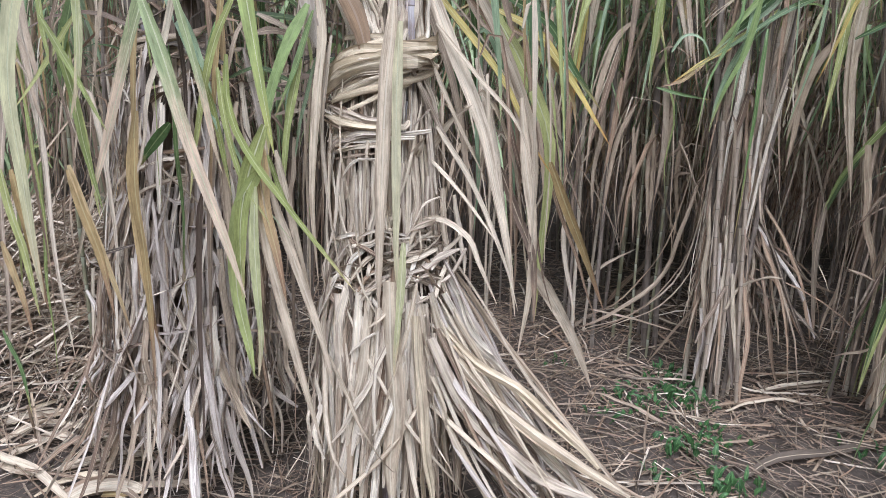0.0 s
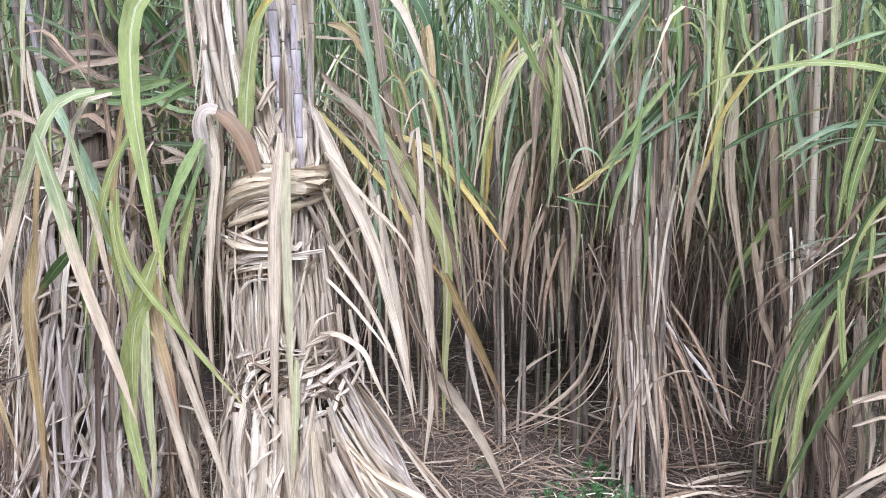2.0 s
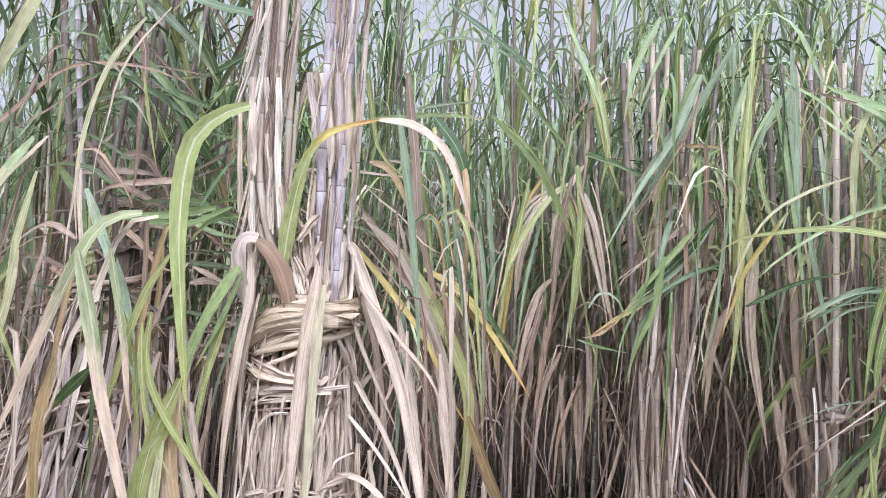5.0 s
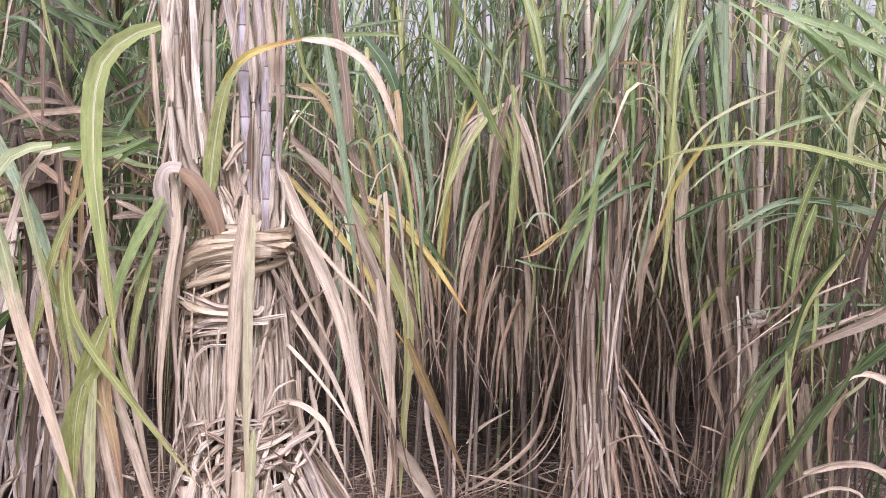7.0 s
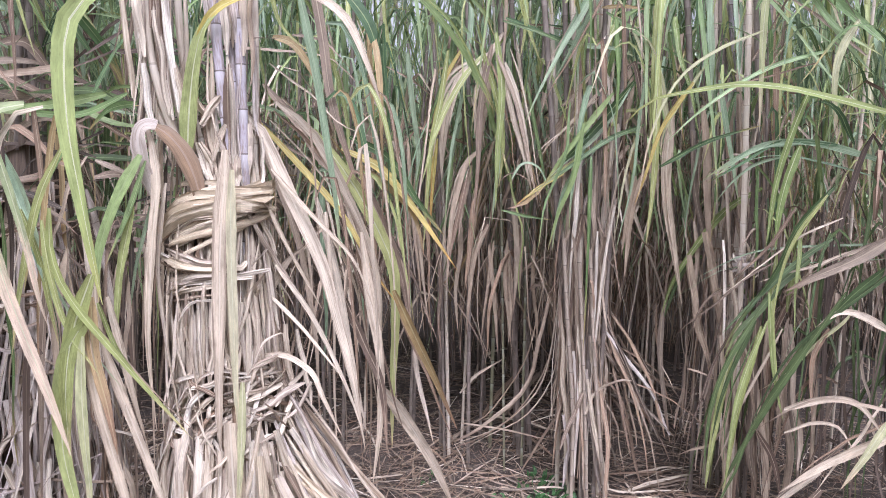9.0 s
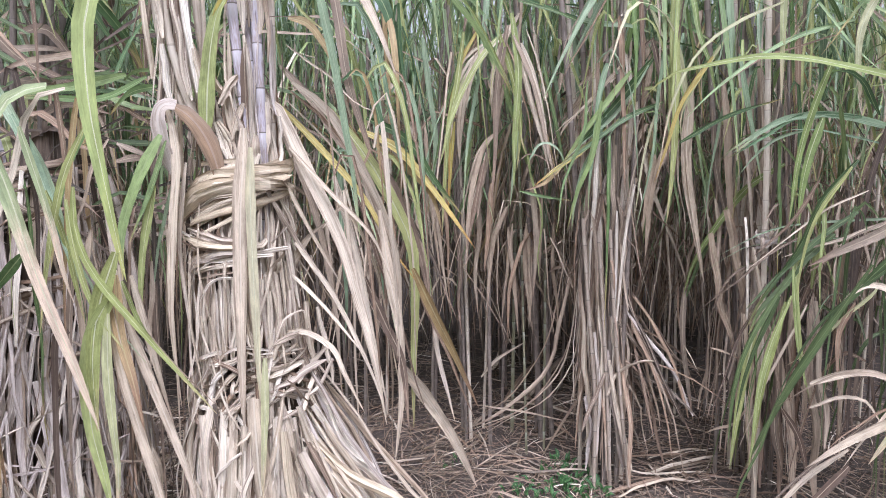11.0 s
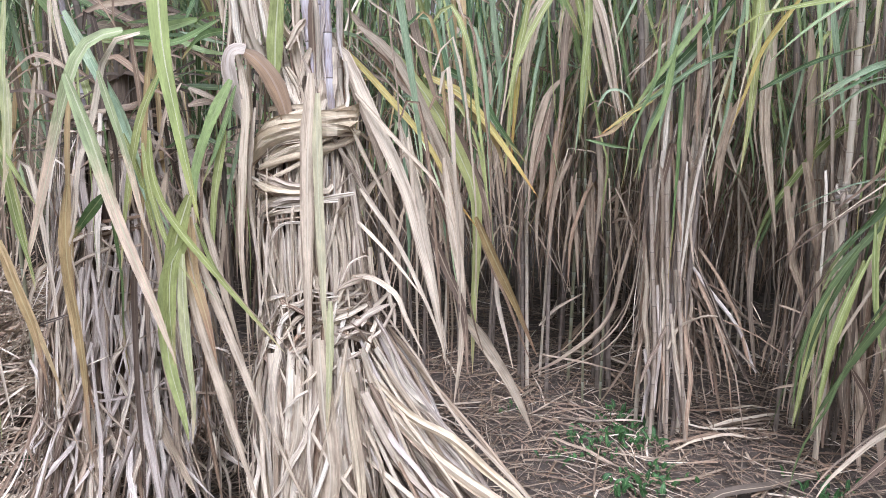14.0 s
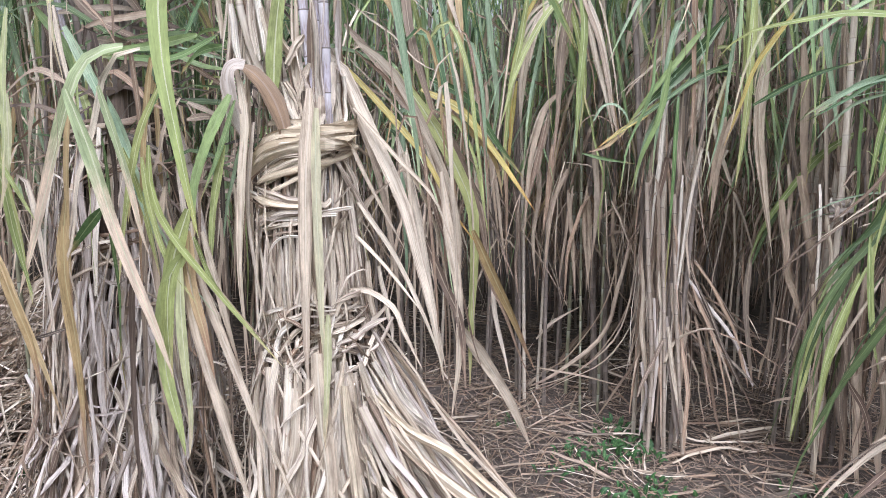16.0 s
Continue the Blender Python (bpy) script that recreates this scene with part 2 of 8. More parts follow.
def stalk_material(name, shades, node, wax, dark=0.85):
    """Cane: v counts the joints, with a dark ring and a waxy bloom under each joint."""
    m, nt, bsdf, out = material(name)
    tex = nt.nodes.new("ShaderNodeTexCoord")
    rnd = nt.nodes.new("ShaderNodeObjectInfo").outputs["Random"]
    sep = nt.nodes.new("ShaderNodeSeparateXYZ")
    nt.links.new(tex.outputs["UV"], sep.inputs[0])
    fr = math_node(nt, "FRACT", sep.outputs[1])
    comb = nt.nodes.new("ShaderNodeCombineXYZ")
    nt.links.new(math_node(nt, "MULTIPLY", sep.outputs[0], 9.0), comb.inputs[0])
    nt.links.new(math_node(nt, "MULTIPLY", sep.outputs[1], 1.3), comb.inputs[1])
    nt.links.new(math_node(nt, "MULTIPLY", rnd, 29.0), comb.inputs[2])
    grain = noise_node(nt, comb.outputs[0], 1.0, 4.0, 0.65)
    col = ramp_node(nt, grain, [(0.3 + 0.4 * i / (len(shades) - 1), s) for i, s in enumerate(shades)])
    wx = nt.nodes.new("ShaderNodeMapRange")
    nt.links.new(fr, wx.inputs[0])
    wx.inputs[1].default_value, wx.inputs[2].default_value = 0.6, 0.93
    col = mix_node(nt, math_node(nt, "MULTIPLY", wx.outputs[0], 0.6), col, wax)
    ring = math_node(nt, "GREATER_THAN", math_node(nt, "ABSOLUTE", math_node(nt, "ADD", fr, -0.5)), 0.484)
    col = mix_node(nt, math_node(nt, "MULTIPLY", ring, dark), col, node)
    nt.links.new(col, bsdf.inputs["Base Color"])
    bsdf.inputs["Roughness"].default_value = 0.55
    bump = nt.nodes.new("ShaderNodeBump")
    bump.inputs["Strength"].default_value, bump.inputs["Distance"].default_value = 0.3, 0.002
    nt.links.new(grain, bump.inputs["Height"])
    nt.links.new(bump.outputs[0], bsdf.inputs["Normal"])
    return m


M_cane = stalk_material("waxy_purple_cane", [(0.15, 0.11, 0.12), (0.44, 0.395, 0.43), (0.27, 0.215, 0.19), (0.56, 0.525, 0.545)], (0.12, 0.09, 0.075), (0.64, 0.61, 0.63))
M_sheath = stalk_material("sheathed_cane", [(0.36, 0.28, 0.21), (0.56, 0.48, 0.38), (0.44, 0.36, 0.27)], (0.16, 0.11, 0.08), (0.56, 0.5, 0.42), 0.4)
M_rind = stalk_material("papery_cane", [(0.2, 0.155, 0.12), (0.36, 0.29, 0.225), (0.28, 0.215, 0.165)], (0.09, 0.07, 0.055), (0.38, 0.32, 0.26), 0.6)
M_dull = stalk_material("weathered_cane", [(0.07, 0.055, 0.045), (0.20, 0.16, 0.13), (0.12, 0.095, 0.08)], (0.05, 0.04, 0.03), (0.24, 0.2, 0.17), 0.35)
M_young = stalk_material("green_cane", [(0.12, 0.115, 0.07), (0.19, 0.18, 0.11), (0.21, 0.18, 0.12)], (0.08, 0.06, 0.04), (0.36, 0.38, 0.3))


def soil_material():
    m, nt, bsdf, out = material("soil")
    tex = nt.nodes.new("ShaderNodeTexCoord").outputs["Object"]
    a, b, c = noise_node(nt, tex, 1.3, 5), noise_node(nt, tex, 22, 5, 0.7), noise_node(nt, tex, 140, 3)
    col = ramp_node(nt, b, [(0.3, (0.03, 0.024, 0.02)), (0.5, (0.065, 0.05, 0.04)), (0.72, (0.12, 0.095, 0.075))])
    col = mix_node(nt, math_node(nt, "MULTIPLY", a, 0.8), col, (0.075, 0.055, 0.045))
    nt.links.new(col, bsdf.inputs["Base Color"])
    bsdf.inputs["Roughness"].default_value = 0.95
    bump = nt.nodes.new("ShaderNodeBump")
    bump.inputs["Strength"].default_value, bump.inputs["Distance"].default_value = 0.8, 0.02
    nt.links.new(math_node(nt, "MULTIPLY_ADD", c, 0.4, b), bump.inputs["Height"])
    nt.links.new(bump.outputs[0], bsdf.inputs["Normal"])
    return m


M_soil = soil_material()
M_weed = leaf_material("weed_leaf", [(0.055, 0.125, 0.045), (0.08, 0.165, 0.06), (0.045, 0.1, 0.04)], (0.2, 0.36, 0.12), (0.12, 0.24, 0.06), 0.9, 0.1, 0.35, 0.45)
M_rib = leaf_material("midrib", [(0.5, 0.52, 0.32), (0.6, 0.6, 0.42)], (0.6, 0.6, 0.42), (0.55, 0.5, 0.34), 0.8, 0.1, 0.2, 0.5)


# ---- mesh builders ----
class Geo:
    """Vertices, faces and face-corner uvs of one mesh in the making."""

    def __init__(self):
        self.v, self.f, self.uv, self.smooth = [], [], [], True

    def grid(self, rows, uvs):
        """rows: (n, k, 3) points; uvs: (n, k, 2)."""
        n, k = rows.shape[:2]
        o = len(self.v)
        self.v.extend(rows.reshape(-1, 3).tolist())
        for i in range(n - 1):
            for j in range(k - 1):
                q = ((i, j), (i, j + 1), (i + 1, j + 1), (i + 1, j))
                self.f.append([o + a * k + b for a, b in q])
                self.uv.extend(uvs[a, b] for a, b in q)

    def object(self, name, mat, origin=(0, 0, 0)):
        me = bpy.data.meshes.new(name)
        me.from_pydata((np.array(self.v) - np.array(origin)).tolist(), [], self.f)
        uv = me.uv_layers.new(name="UVMap")
        uv.data.foreach_set("uv", np.array(self.uv, dtype=np.float32).ravel())
        me.polygons.foreach_set("use_smooth", [self.smooth] * len(me.polygons))
        me.materials.append(mat)
        me.update()
        return new(name, me)


def unit(v):
    v = np.asarray(v, float)
    return v / np.maximum(np.linalg.norm(v, axis=-1, keepdims=True), 1e-9)


def spline(points, n):
    """n points on a smooth curve through the given ones, evenly spread."""
    p = np.asarray(points, float)
    if len(p) == 2:
        return p[0] + (p[1] - p[0]) * np.linspace(0, 1, n)[:, None]
    q = np.vstack([2 * p[0] - p[1], p, 2 * p[-1] - p[-2]])
    out = []
    for i in range(len(p) - 1):
        a, b, c, d = q[i : i + 4]
        t = np.linspace(0, 1, 12, endpoint=i == len(p) - 2)[:, None]
        out.append(0.5 * (2 * b + (c - a) * t + (2 * a - 5 * b + 4 * c - d) * t**2 + (3 * b - a - 3 * c + d) * t**3))
    out = np.vstack(out)
    s = np.r_[0, np.cumsum(np.linalg.norm(np.diff(out, axis=0), axis=1))]
    w = np.linspace(0, s[-1], n)
    return np.stack([np.interp(w, s, out[:, k]) for k in range(3)], 1)


def blade(geo, pts, width, face, twist=0.0, fold=0.25, blunt=False, flutter=0.12, rng=random, root=0.35, wobble=0.007, taper=1.5, curl=0.0):
    """A leaf blade along pts: folded along its midrib, twisting, with a wavy edge; blunt for torn strips."""
    n = len(pts)
    t = np.linspace(0, 1, n)
    kinks = np.array([[rng.gauss(0, 1) for k in range(3)] for j in range(6)])
    waves = np.stack([np.sin(np.pi * (j + 1) * t) for j in range(1, 4)] + [np.cos(np.pi * (j + 2) * t) - 1 for j in range(1, 4)], 1)
    pts = pts + wobble * np.linalg.norm(pts[-1] - pts[0]) * np.clip(t * 4, 0, 1)[:, None] * (waves @ kinks) * 0.5
    tang = unit(np.gradient(pts, axis=0))
    side = unit(np.cross(tang, np.asarray(face, float)))
    norm = unit(np.cross(side, tang))
    a = twist * t[:, None]
    side, norm = side * np.cos(a) + norm * np.sin(a), norm * np.cos(a) - side * np.sin(a)
    if blunt:
        w = width * (0.72 + 0.28 * np.sin(np.pi * t)) * (1 - 0.55 * np.clip((t - 0.86) / 0.14, 0, 1))
    else:
        w = width * (root + (1 - root) * np.clip(t / 0.2, 0, 1) ** 0.7) * ((1 - t**taper) ** 0.8 + 0.02)
    ph, k = rng.uniform(0, 6.28), rng.uniform(5, 11)
    w = w * (1 + 0.06 * np.sin(k * 1.7 * t + ph))
    f1, f2 = flutter * np.sin(k * t + ph), flutter * np.sin(k * 1.3 * t + ph * 2)
    h = (w / 2)[:, None]
    left = pts - side * h + norm * h * (fold + f1[:, None])
    right = pts + side * h + norm * h * (fold + f2[:, None])
    if curl:
        # a sheath that still holds the round of its cane
        geo.smooth = False
        c = curl * (1 + 0.35 * np.sin(k * 0.8 * t + ph))[:, None]
        e1, e2, e3 = [(rng.gauss(0, 0.16) + 0.12 * np.sin(rng.uniform(4, 14) * t + rng.uniform(0, 6)))[:, None] for j in range(3)]
        q1, q2 = pts - side * h * rng.uniform(0.4, 0.75) - norm * h * (c * 0.36 + e1), pts + side * h * rng.uniform(0.4, 0.75) - norm * h * (c * 0.36 + e2)
        pts = pts + side * h * rng.uniform(-0.2, 0.2) + norm * h * e3
        left, right = pts - side * h - norm * h * (c + f1[:, None]), pts + side * h - norm * h * (c + f2[:, None])
        rows, us = np.stack([left, q1, pts, q2, right], 1), (0.0, 0.2, 0.5, 0.8, 1.0)
    else:
        rows, us = np.stack([left, pts, right], 1), (0.0, 0.5, 1.0)
    uvs = np.zeros((n, len(us), 2))
    reach = min(1.0, np.linalg.norm(np.diff(pts, axis=0), axis=1).sum() / 0.9) if blunt else 1.0
    uvs[:, :, 0], uvs[:, :, 1] = us, reach * t[:, None]
    geo.grid(rows, uvs)


def tube(geo, pts, radius, joint, sides=8, bulge=0.12, phase=0.0):
    """A jointed cane along pts: a swollen ring at each joint."""
    seg = np.r_[0, np.cumsum(np.linalg.norm(np.diff(pts, axis=0), axis=1))]
    marks = []
    s = -phase * joint
    while s < seg[-1]:
        marks += [s, s + joint * 0.04, s + joint * 0.12, s + joint * 0.5, s + joint * 0.93]
        s += joint
    marks = np.array([0.0] + [m for m in marks if 0 < m < seg[-1]] + [seg[-1]])
    c = np.stack([np.interp(marks, seg, pts[:, k]) for k in range(3)], 1)
    fr = (marks / joint + phase) % 1.0
    near = np.minimum(fr, 1 - fr)
    r = radius * (1 + bulge * np.clip(1 - near / 0.08, 0, 1))
    tang = unit(np.gradient(c, axis=0))
    s1 = unit(np.cross(tang, (0.13, 1.0, 0.07)))
    s2 = np.cross(tang, s1)
    ang = np.linspace(0, 2 * np.pi, sides + 1)
    rows = c[:, None] + r[:, None, None] * (s1[:, None] * np.cos(ang)[:, None] + s2[:, None] * np.sin(ang)[:, None])
    uvs = np.zeros((len(c), sides + 1, 2))
    uvs[:, :, 0], uvs[:, :, 1] = np.linspace(0, 1, sides + 1), (marks / joint + phase)[:, None]
    geo.grid(rows, uvs)


def thing(name, base, label, category, group="", kind=""):
    ob = new(name)
    ob.empty_display_size = 0.1
    ob.location = base
    return tagged(ob, label, category, group, kind)


def part(name, geo, mat, parent, label=""):
    """One mesh under a thing, from geometry in the thing's own space."""
    ob = geo.object(name, mat)
    ob.parent = parent
    return tagged(ob, label) if label else ob


def mesh_of_blades(name, mat, ctrl, width, face, R, n=7, twist=0.8, fold=0.3, blunt=False):
    """Many blades in one mesh. ctrl: (N, 3 or 4, 3) points that each blade passes through."""
    N, k = ctrl.shape[:2]
    q = np.concatenate([2 * ctrl[:, :1] - ctrl[:, 1:2], ctrl, 2 * ctrl[:, -1:] - ctrl[:, -2:-1]], 1)
    s = np.linspace(0, k - 1 - 1e-6, n)
    i, u = s.astype(int), (s % 1)[None, :, None]
    a, b, c, d = q[:, i], q[:, i + 1], q[:, i + 2], q[:, i + 3]
    p = 0.5 * (2 * b + (c - a) * u + (2 * a - 5 * b + 4 * c - d) * u**2 + (3 * b - a - 3 * c + d) * u**3)
    t = np.linspace(0, 1, n)
    tang = unit(np.gradient(p, axis=1))
    side = unit(np.cross(tang, face[:, None, :] + 0 * tang))
    norm = unit(np.cross(side, tang))
    ang = (R.normal(0, twist, N)[:, None] * t)[:, :, None]
    side, norm = side * np.cos(ang) + norm * np.sin(ang), norm * np.cos(ang) - side * np.sin(ang)
    prof = 0.75 + 0.25 * np.sin(np.pi * t) if blunt else (0.35 + 0.65 * np.clip(t / 0.2, 0, 1) ** 0.7) * ((1 - t**1.5) ** 0.8 + 0.02)
    h = (width[:, None] * prof / 2)[:, :, None]
    lift = norm * h * (fold + R.normal(0, 0.15, (N, 1, 1)))
    v = np.stack([p - side * h + lift, p, p + side * h + lift], 2).reshape(-1, 3)
    base = (np.arange(N) * n * 3)[:, None, None]
    r, col = np.arange(n - 1)[None, :, None] * 3, np.arange(2)[None, None, :]
    o = base + r + col
    f = np.stack([o, o + 1, o + 4, o + 3], -1).reshape(-1, 4)
    uv = np.zeros((N, n, 3, 2), np.float32)
    uv[..., 0], uv[..., 1] = (0.0, 0.5, 1.0), t[None, :, None]
    me = bpy.data.meshes.new(name)
    me.vertices.add(len(v))
    me.vertices.foreach_set("co", v.astype(np.float32).ravel())
    me.loops.add(f.size)
    me.loops.foreach_set("vertex_index", f.astype(np.int32).ravel())
    me.polygons.add(len(f))
    me.polygons.foreach_set("loop_start", np.arange(0, f.size, 4, dtype=np.int32))
    me.uv_layers.new(name="UVMap").data.foreach_set("uv", uv.reshape(-1, 2)[f.ravel()].ravel())
    me.polygons.foreach_set("use_smooth", np.ones(len(f), bool))
    me.materials.append(mat)
    me.update(calc_edges=True)
    me.validate()
    return new(name, me)


def many_hanging(R, root, length):
    """Control points of many withered leaves that bend over and hang."""
    N = len(root)
    a = R.uniform(0, 6.28, N)
    d = np.stack([np.cos(a), np.sin(a), 0 * a], 1)
    reach, l = (length * R.uniform(0.08, 0.3, N))[:, None], length[:, None]
    sway = np.stack([R.normal(0, 0.11, N), R.normal(0, 0.11, N), 0 * a], 1)
    up = np.array([0, 0, 1.0])
    return np.stack([root, root + d * reach * 0.7 + up * l * R.uniform(0.02, 0.12, (N, 1)), root + d * reach * 1.1 + sway * 0.5 - up * l * 0.35, root + d * reach * 1.1 + sway - up * l * R.uniform(0.75, 0.98, (N, 1))], 1), d


def many_arching(R, root, length):
    """Control points of many live leaves that rise, arch and droop."""
    N = len(root)
    a = R.uniform(0, 6.28, N)
    d = np.stack([np.cos(a), np.sin(a), 0 * a], 1)
    reach, rise = (length * R.uniform(0.25, 0.5, N))[:, None], (length * R.uniform(0.3, 0.78, N))[:, None]
    up = np.array([0, 0, 1.0])
    return np.stack([root, root + d * reach * 0.35 + up * rise * 0.75, root + d * reach * 0.8 + up * rise * R.uniform(0.75, 1.0, (N, 1)), root + d * reach * 1.15 + up * rise * R.uniform(-0.1, 0.55, (N, 1))], 1), d


def one_blade(name, parent, pts, width, face, mat, n=12, label="", **more):
    g = Geo()
    base = np.array(parent.location)
    blade(g, spline(pts, n) - base, width, face, **more)
    return part(name, g, mat, parent, label)


def one_stalk(parent, pts, radius, joint, mat, n=8, name="stalk", **more):
    g = Geo()
    tube(g, spline(pts, n) - np.array(parent.location), radius, joint, **more)
    return part(name, g, mat, parent)


# ---- ground ----
def ground_height(x, y):
    return 0.02 * noise.noise((x * 1.1, y * 1.1, 3.0)) + 0.012 * noise.noise((x * 4.0, y * 4.0, 7.0))


def build_ground():
    near = np.linspace(-5, 5, 101)
    far = np.array([8, 14, 30, 70, 180, 500, 1500.0])
    xs = np.r_[-far[::-1], near, far]
    ys = xs + 3
    g = Geo()
    rows = np.array([[(x, y, ground_height(x, y) if abs(x) <= 5 and abs(y - 3) <= 5 else 0.0) for x in xs] for y in ys])
    uvs = rows[:, :, :2].copy()
    g.grid(rows, uvs)
    tagged(g.object("ground", M_soil), "dark bare field soil under dry cane litter", "ground", kind="structure")


build_ground()


# ---- standing cane behind: clumps with hanging dry leaves and arching green ones ----
def hanging(rng, root, out, length, drop):
    """A withered leaf: leaves the stalk at root, bends over and hangs."""
    d = np.array([math.cos(out), math.sin(out), 0.0])
    reach = length * rng.uniform(0.1, 0.42)
    sway = np.array([rng.gauss(0, 0.15), rng.gauss(0, 0.15), 0])
    return [root, root + d * reach * 0.7 + (0, 0, length * rng.uniform(0.04, 0.2)), root + d * reach * 1.1 + sway * 0.5 - (0, 0, length * 0.35), root + d * reach * 1.1 + sway - (0, 0, length * drop)]


def arching(rng, root, out, length, rise):
    """A live leaf: rises, arches over and droops at the tip."""
    d = np.array([math.cos(out), math.sin(out), 0.0])
    reach = length * rng.uniform(0.28, 0.5)
    up = length * rise
    return [root, root + d * reach * 0.35 + (0, 0, up * 0.75), root + d * reach * 0.8 + (0, 0, up * rng.uniform(0.75, 1.0)), root + d * reach * 1.15 + (0, 0, up * rng.uniform(-0.1, 0.55))]


def cane_clump(seed, base, stalks=4, dry=66, green=84, tall=3.3, spread=0.2, dry_z=(0.85, 1.95), green_z=(1.35, 3.2), label="", group="standing cane"):
    rng = random.Random(seed)
    ob = thing("sugarcane_clump", base, label or "standing sugarcane clump, hanging brown leaves, green tops", "sugarcane", group)
    b = np.array(base, float)
    lines = []
    for i in range(stalks):
        a, r = rng.uniform(0, 6.28), spread * rng.random() ** 0.5
        foot = b + (math.cos(a) * r, math.sin(a) * r, -0.02)
        lean = np.array([rng.uniform(-0.16, 0.16), rng.uniform(-0.16, 0.16), 0])
        h = tall * rng.uniform(0.85, 1.08)
        pts = [foot, foot + lean * 0.4 + (0, 0, h * 0.5), foot + lean * 1.2 + (0, 0, h)]
        lines.append(spline(pts, 30))
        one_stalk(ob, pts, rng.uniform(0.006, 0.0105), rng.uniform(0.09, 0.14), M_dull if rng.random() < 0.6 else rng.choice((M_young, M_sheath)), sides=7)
    for i in range(dry):
        line, z = rng.choice(lines), rng.uniform(*dry_z)
        root = line[np.argmin(abs(line[:, 2] - b[2] - z))]
        out = rng.uniform(0, 6.28)
        drop = rng.uniform(0.6, 0.97)
        length = min(rng.uniform(0.5, 1.1), (z - rng.uniform(0.22, 0.6)) / drop)
        wide = 0.007 + 0.022 * rng.random() ** 1.5
        face = (math.cos(out) + rng.uniform(-0.6, 0.6), math.sin(out) + rng.uniform(-0.6, 0.6), 0.3)
        one_blade("dry_leaf", ob, hanging(rng, root, out, length, drop), wide, face, rng.choice((M_brown, M_brown, M_dusk, M_dusk, M_dusk, M_tan, M_orange if z > 1.3 else M_dusk)),
                  twist=rng.uniform(-1.6, 1.6), fold=rng.uniform(0.1, 0.7), rng=rng, n=10)
    for i in range(green):
        line, z = rng.choice(lines), rng.uniform(*green_z)
        root = line[np.argmin(abs(line[:, 2] - b[2] - z))]
        out = rng.uniform(0, 6.28)
        length = rng.uniform(0.9, 1.6)
        mat = rng.choice((M_green, M_green, M_bluish, M_bluish, M_fresh, M_yellow, M_tan if z < 1.9 else M_fresh))
        if rng.random() < 0.7:
            pts = arching(rng, root, out, length, rng.uniform(0.35, 0.75))
        else:
            pts = hanging(rng, root, out, length * 0.8, rng.uniform(0.6, 0.9))
        one_blade("green_leaf", ob, pts, 0.009 + 0.022 * rng.random() ** 1.2, (math.cos(out) * 0.5, math.sin(out) * 0.5, 1.0), mat, twist=rng.uniform(-1.3, 1.3), fold=rng.uniform(0.2, 0.6), rng=rng, n=12)
    return ob


def build_background():
    rng = random.Random(11)
    spots = []
    for row, (y, x0, x1, step) in enumerate([(3.7, -2.6, 2.9, 0.46), (4.3, -3.0, 3.4, 0.52)]):
        x = x0
        while x < x1:
            spots.append((row, x + rng.uniform(-0.13, 0.13), y + rng.uniform(-0.2, 0.2)))
            x += step
    made = []
    for row, x, y in spots:
        if row and abs(x + 0.17) < 0.55 or x / y < -0.7:
            continue
        if len(made) < 7:
            made.append(cane_clump(100 + len(made), (x, y, 0)))
        else:
            m = pose(x, y, 0, 0, 0, rng.uniform(0, 360))
            ob = copy_thing(rng.choice(made), m)
            s = rng.uniform(0.92, 1.1)
            ob.scale = (s, s, s)
    # unseen clumps added beside the open row to shade the green stool
    copy_thing(made[2], pose(2.45, 1.35, 0, 0, 0, 140))
    copy_thing(made[4], pose(2.75, 2.1, 0, 0, 0, 30))
    copy_thing(made[3], pose(2.35, 1.75, 0, 0, 0, 200))


build_background()


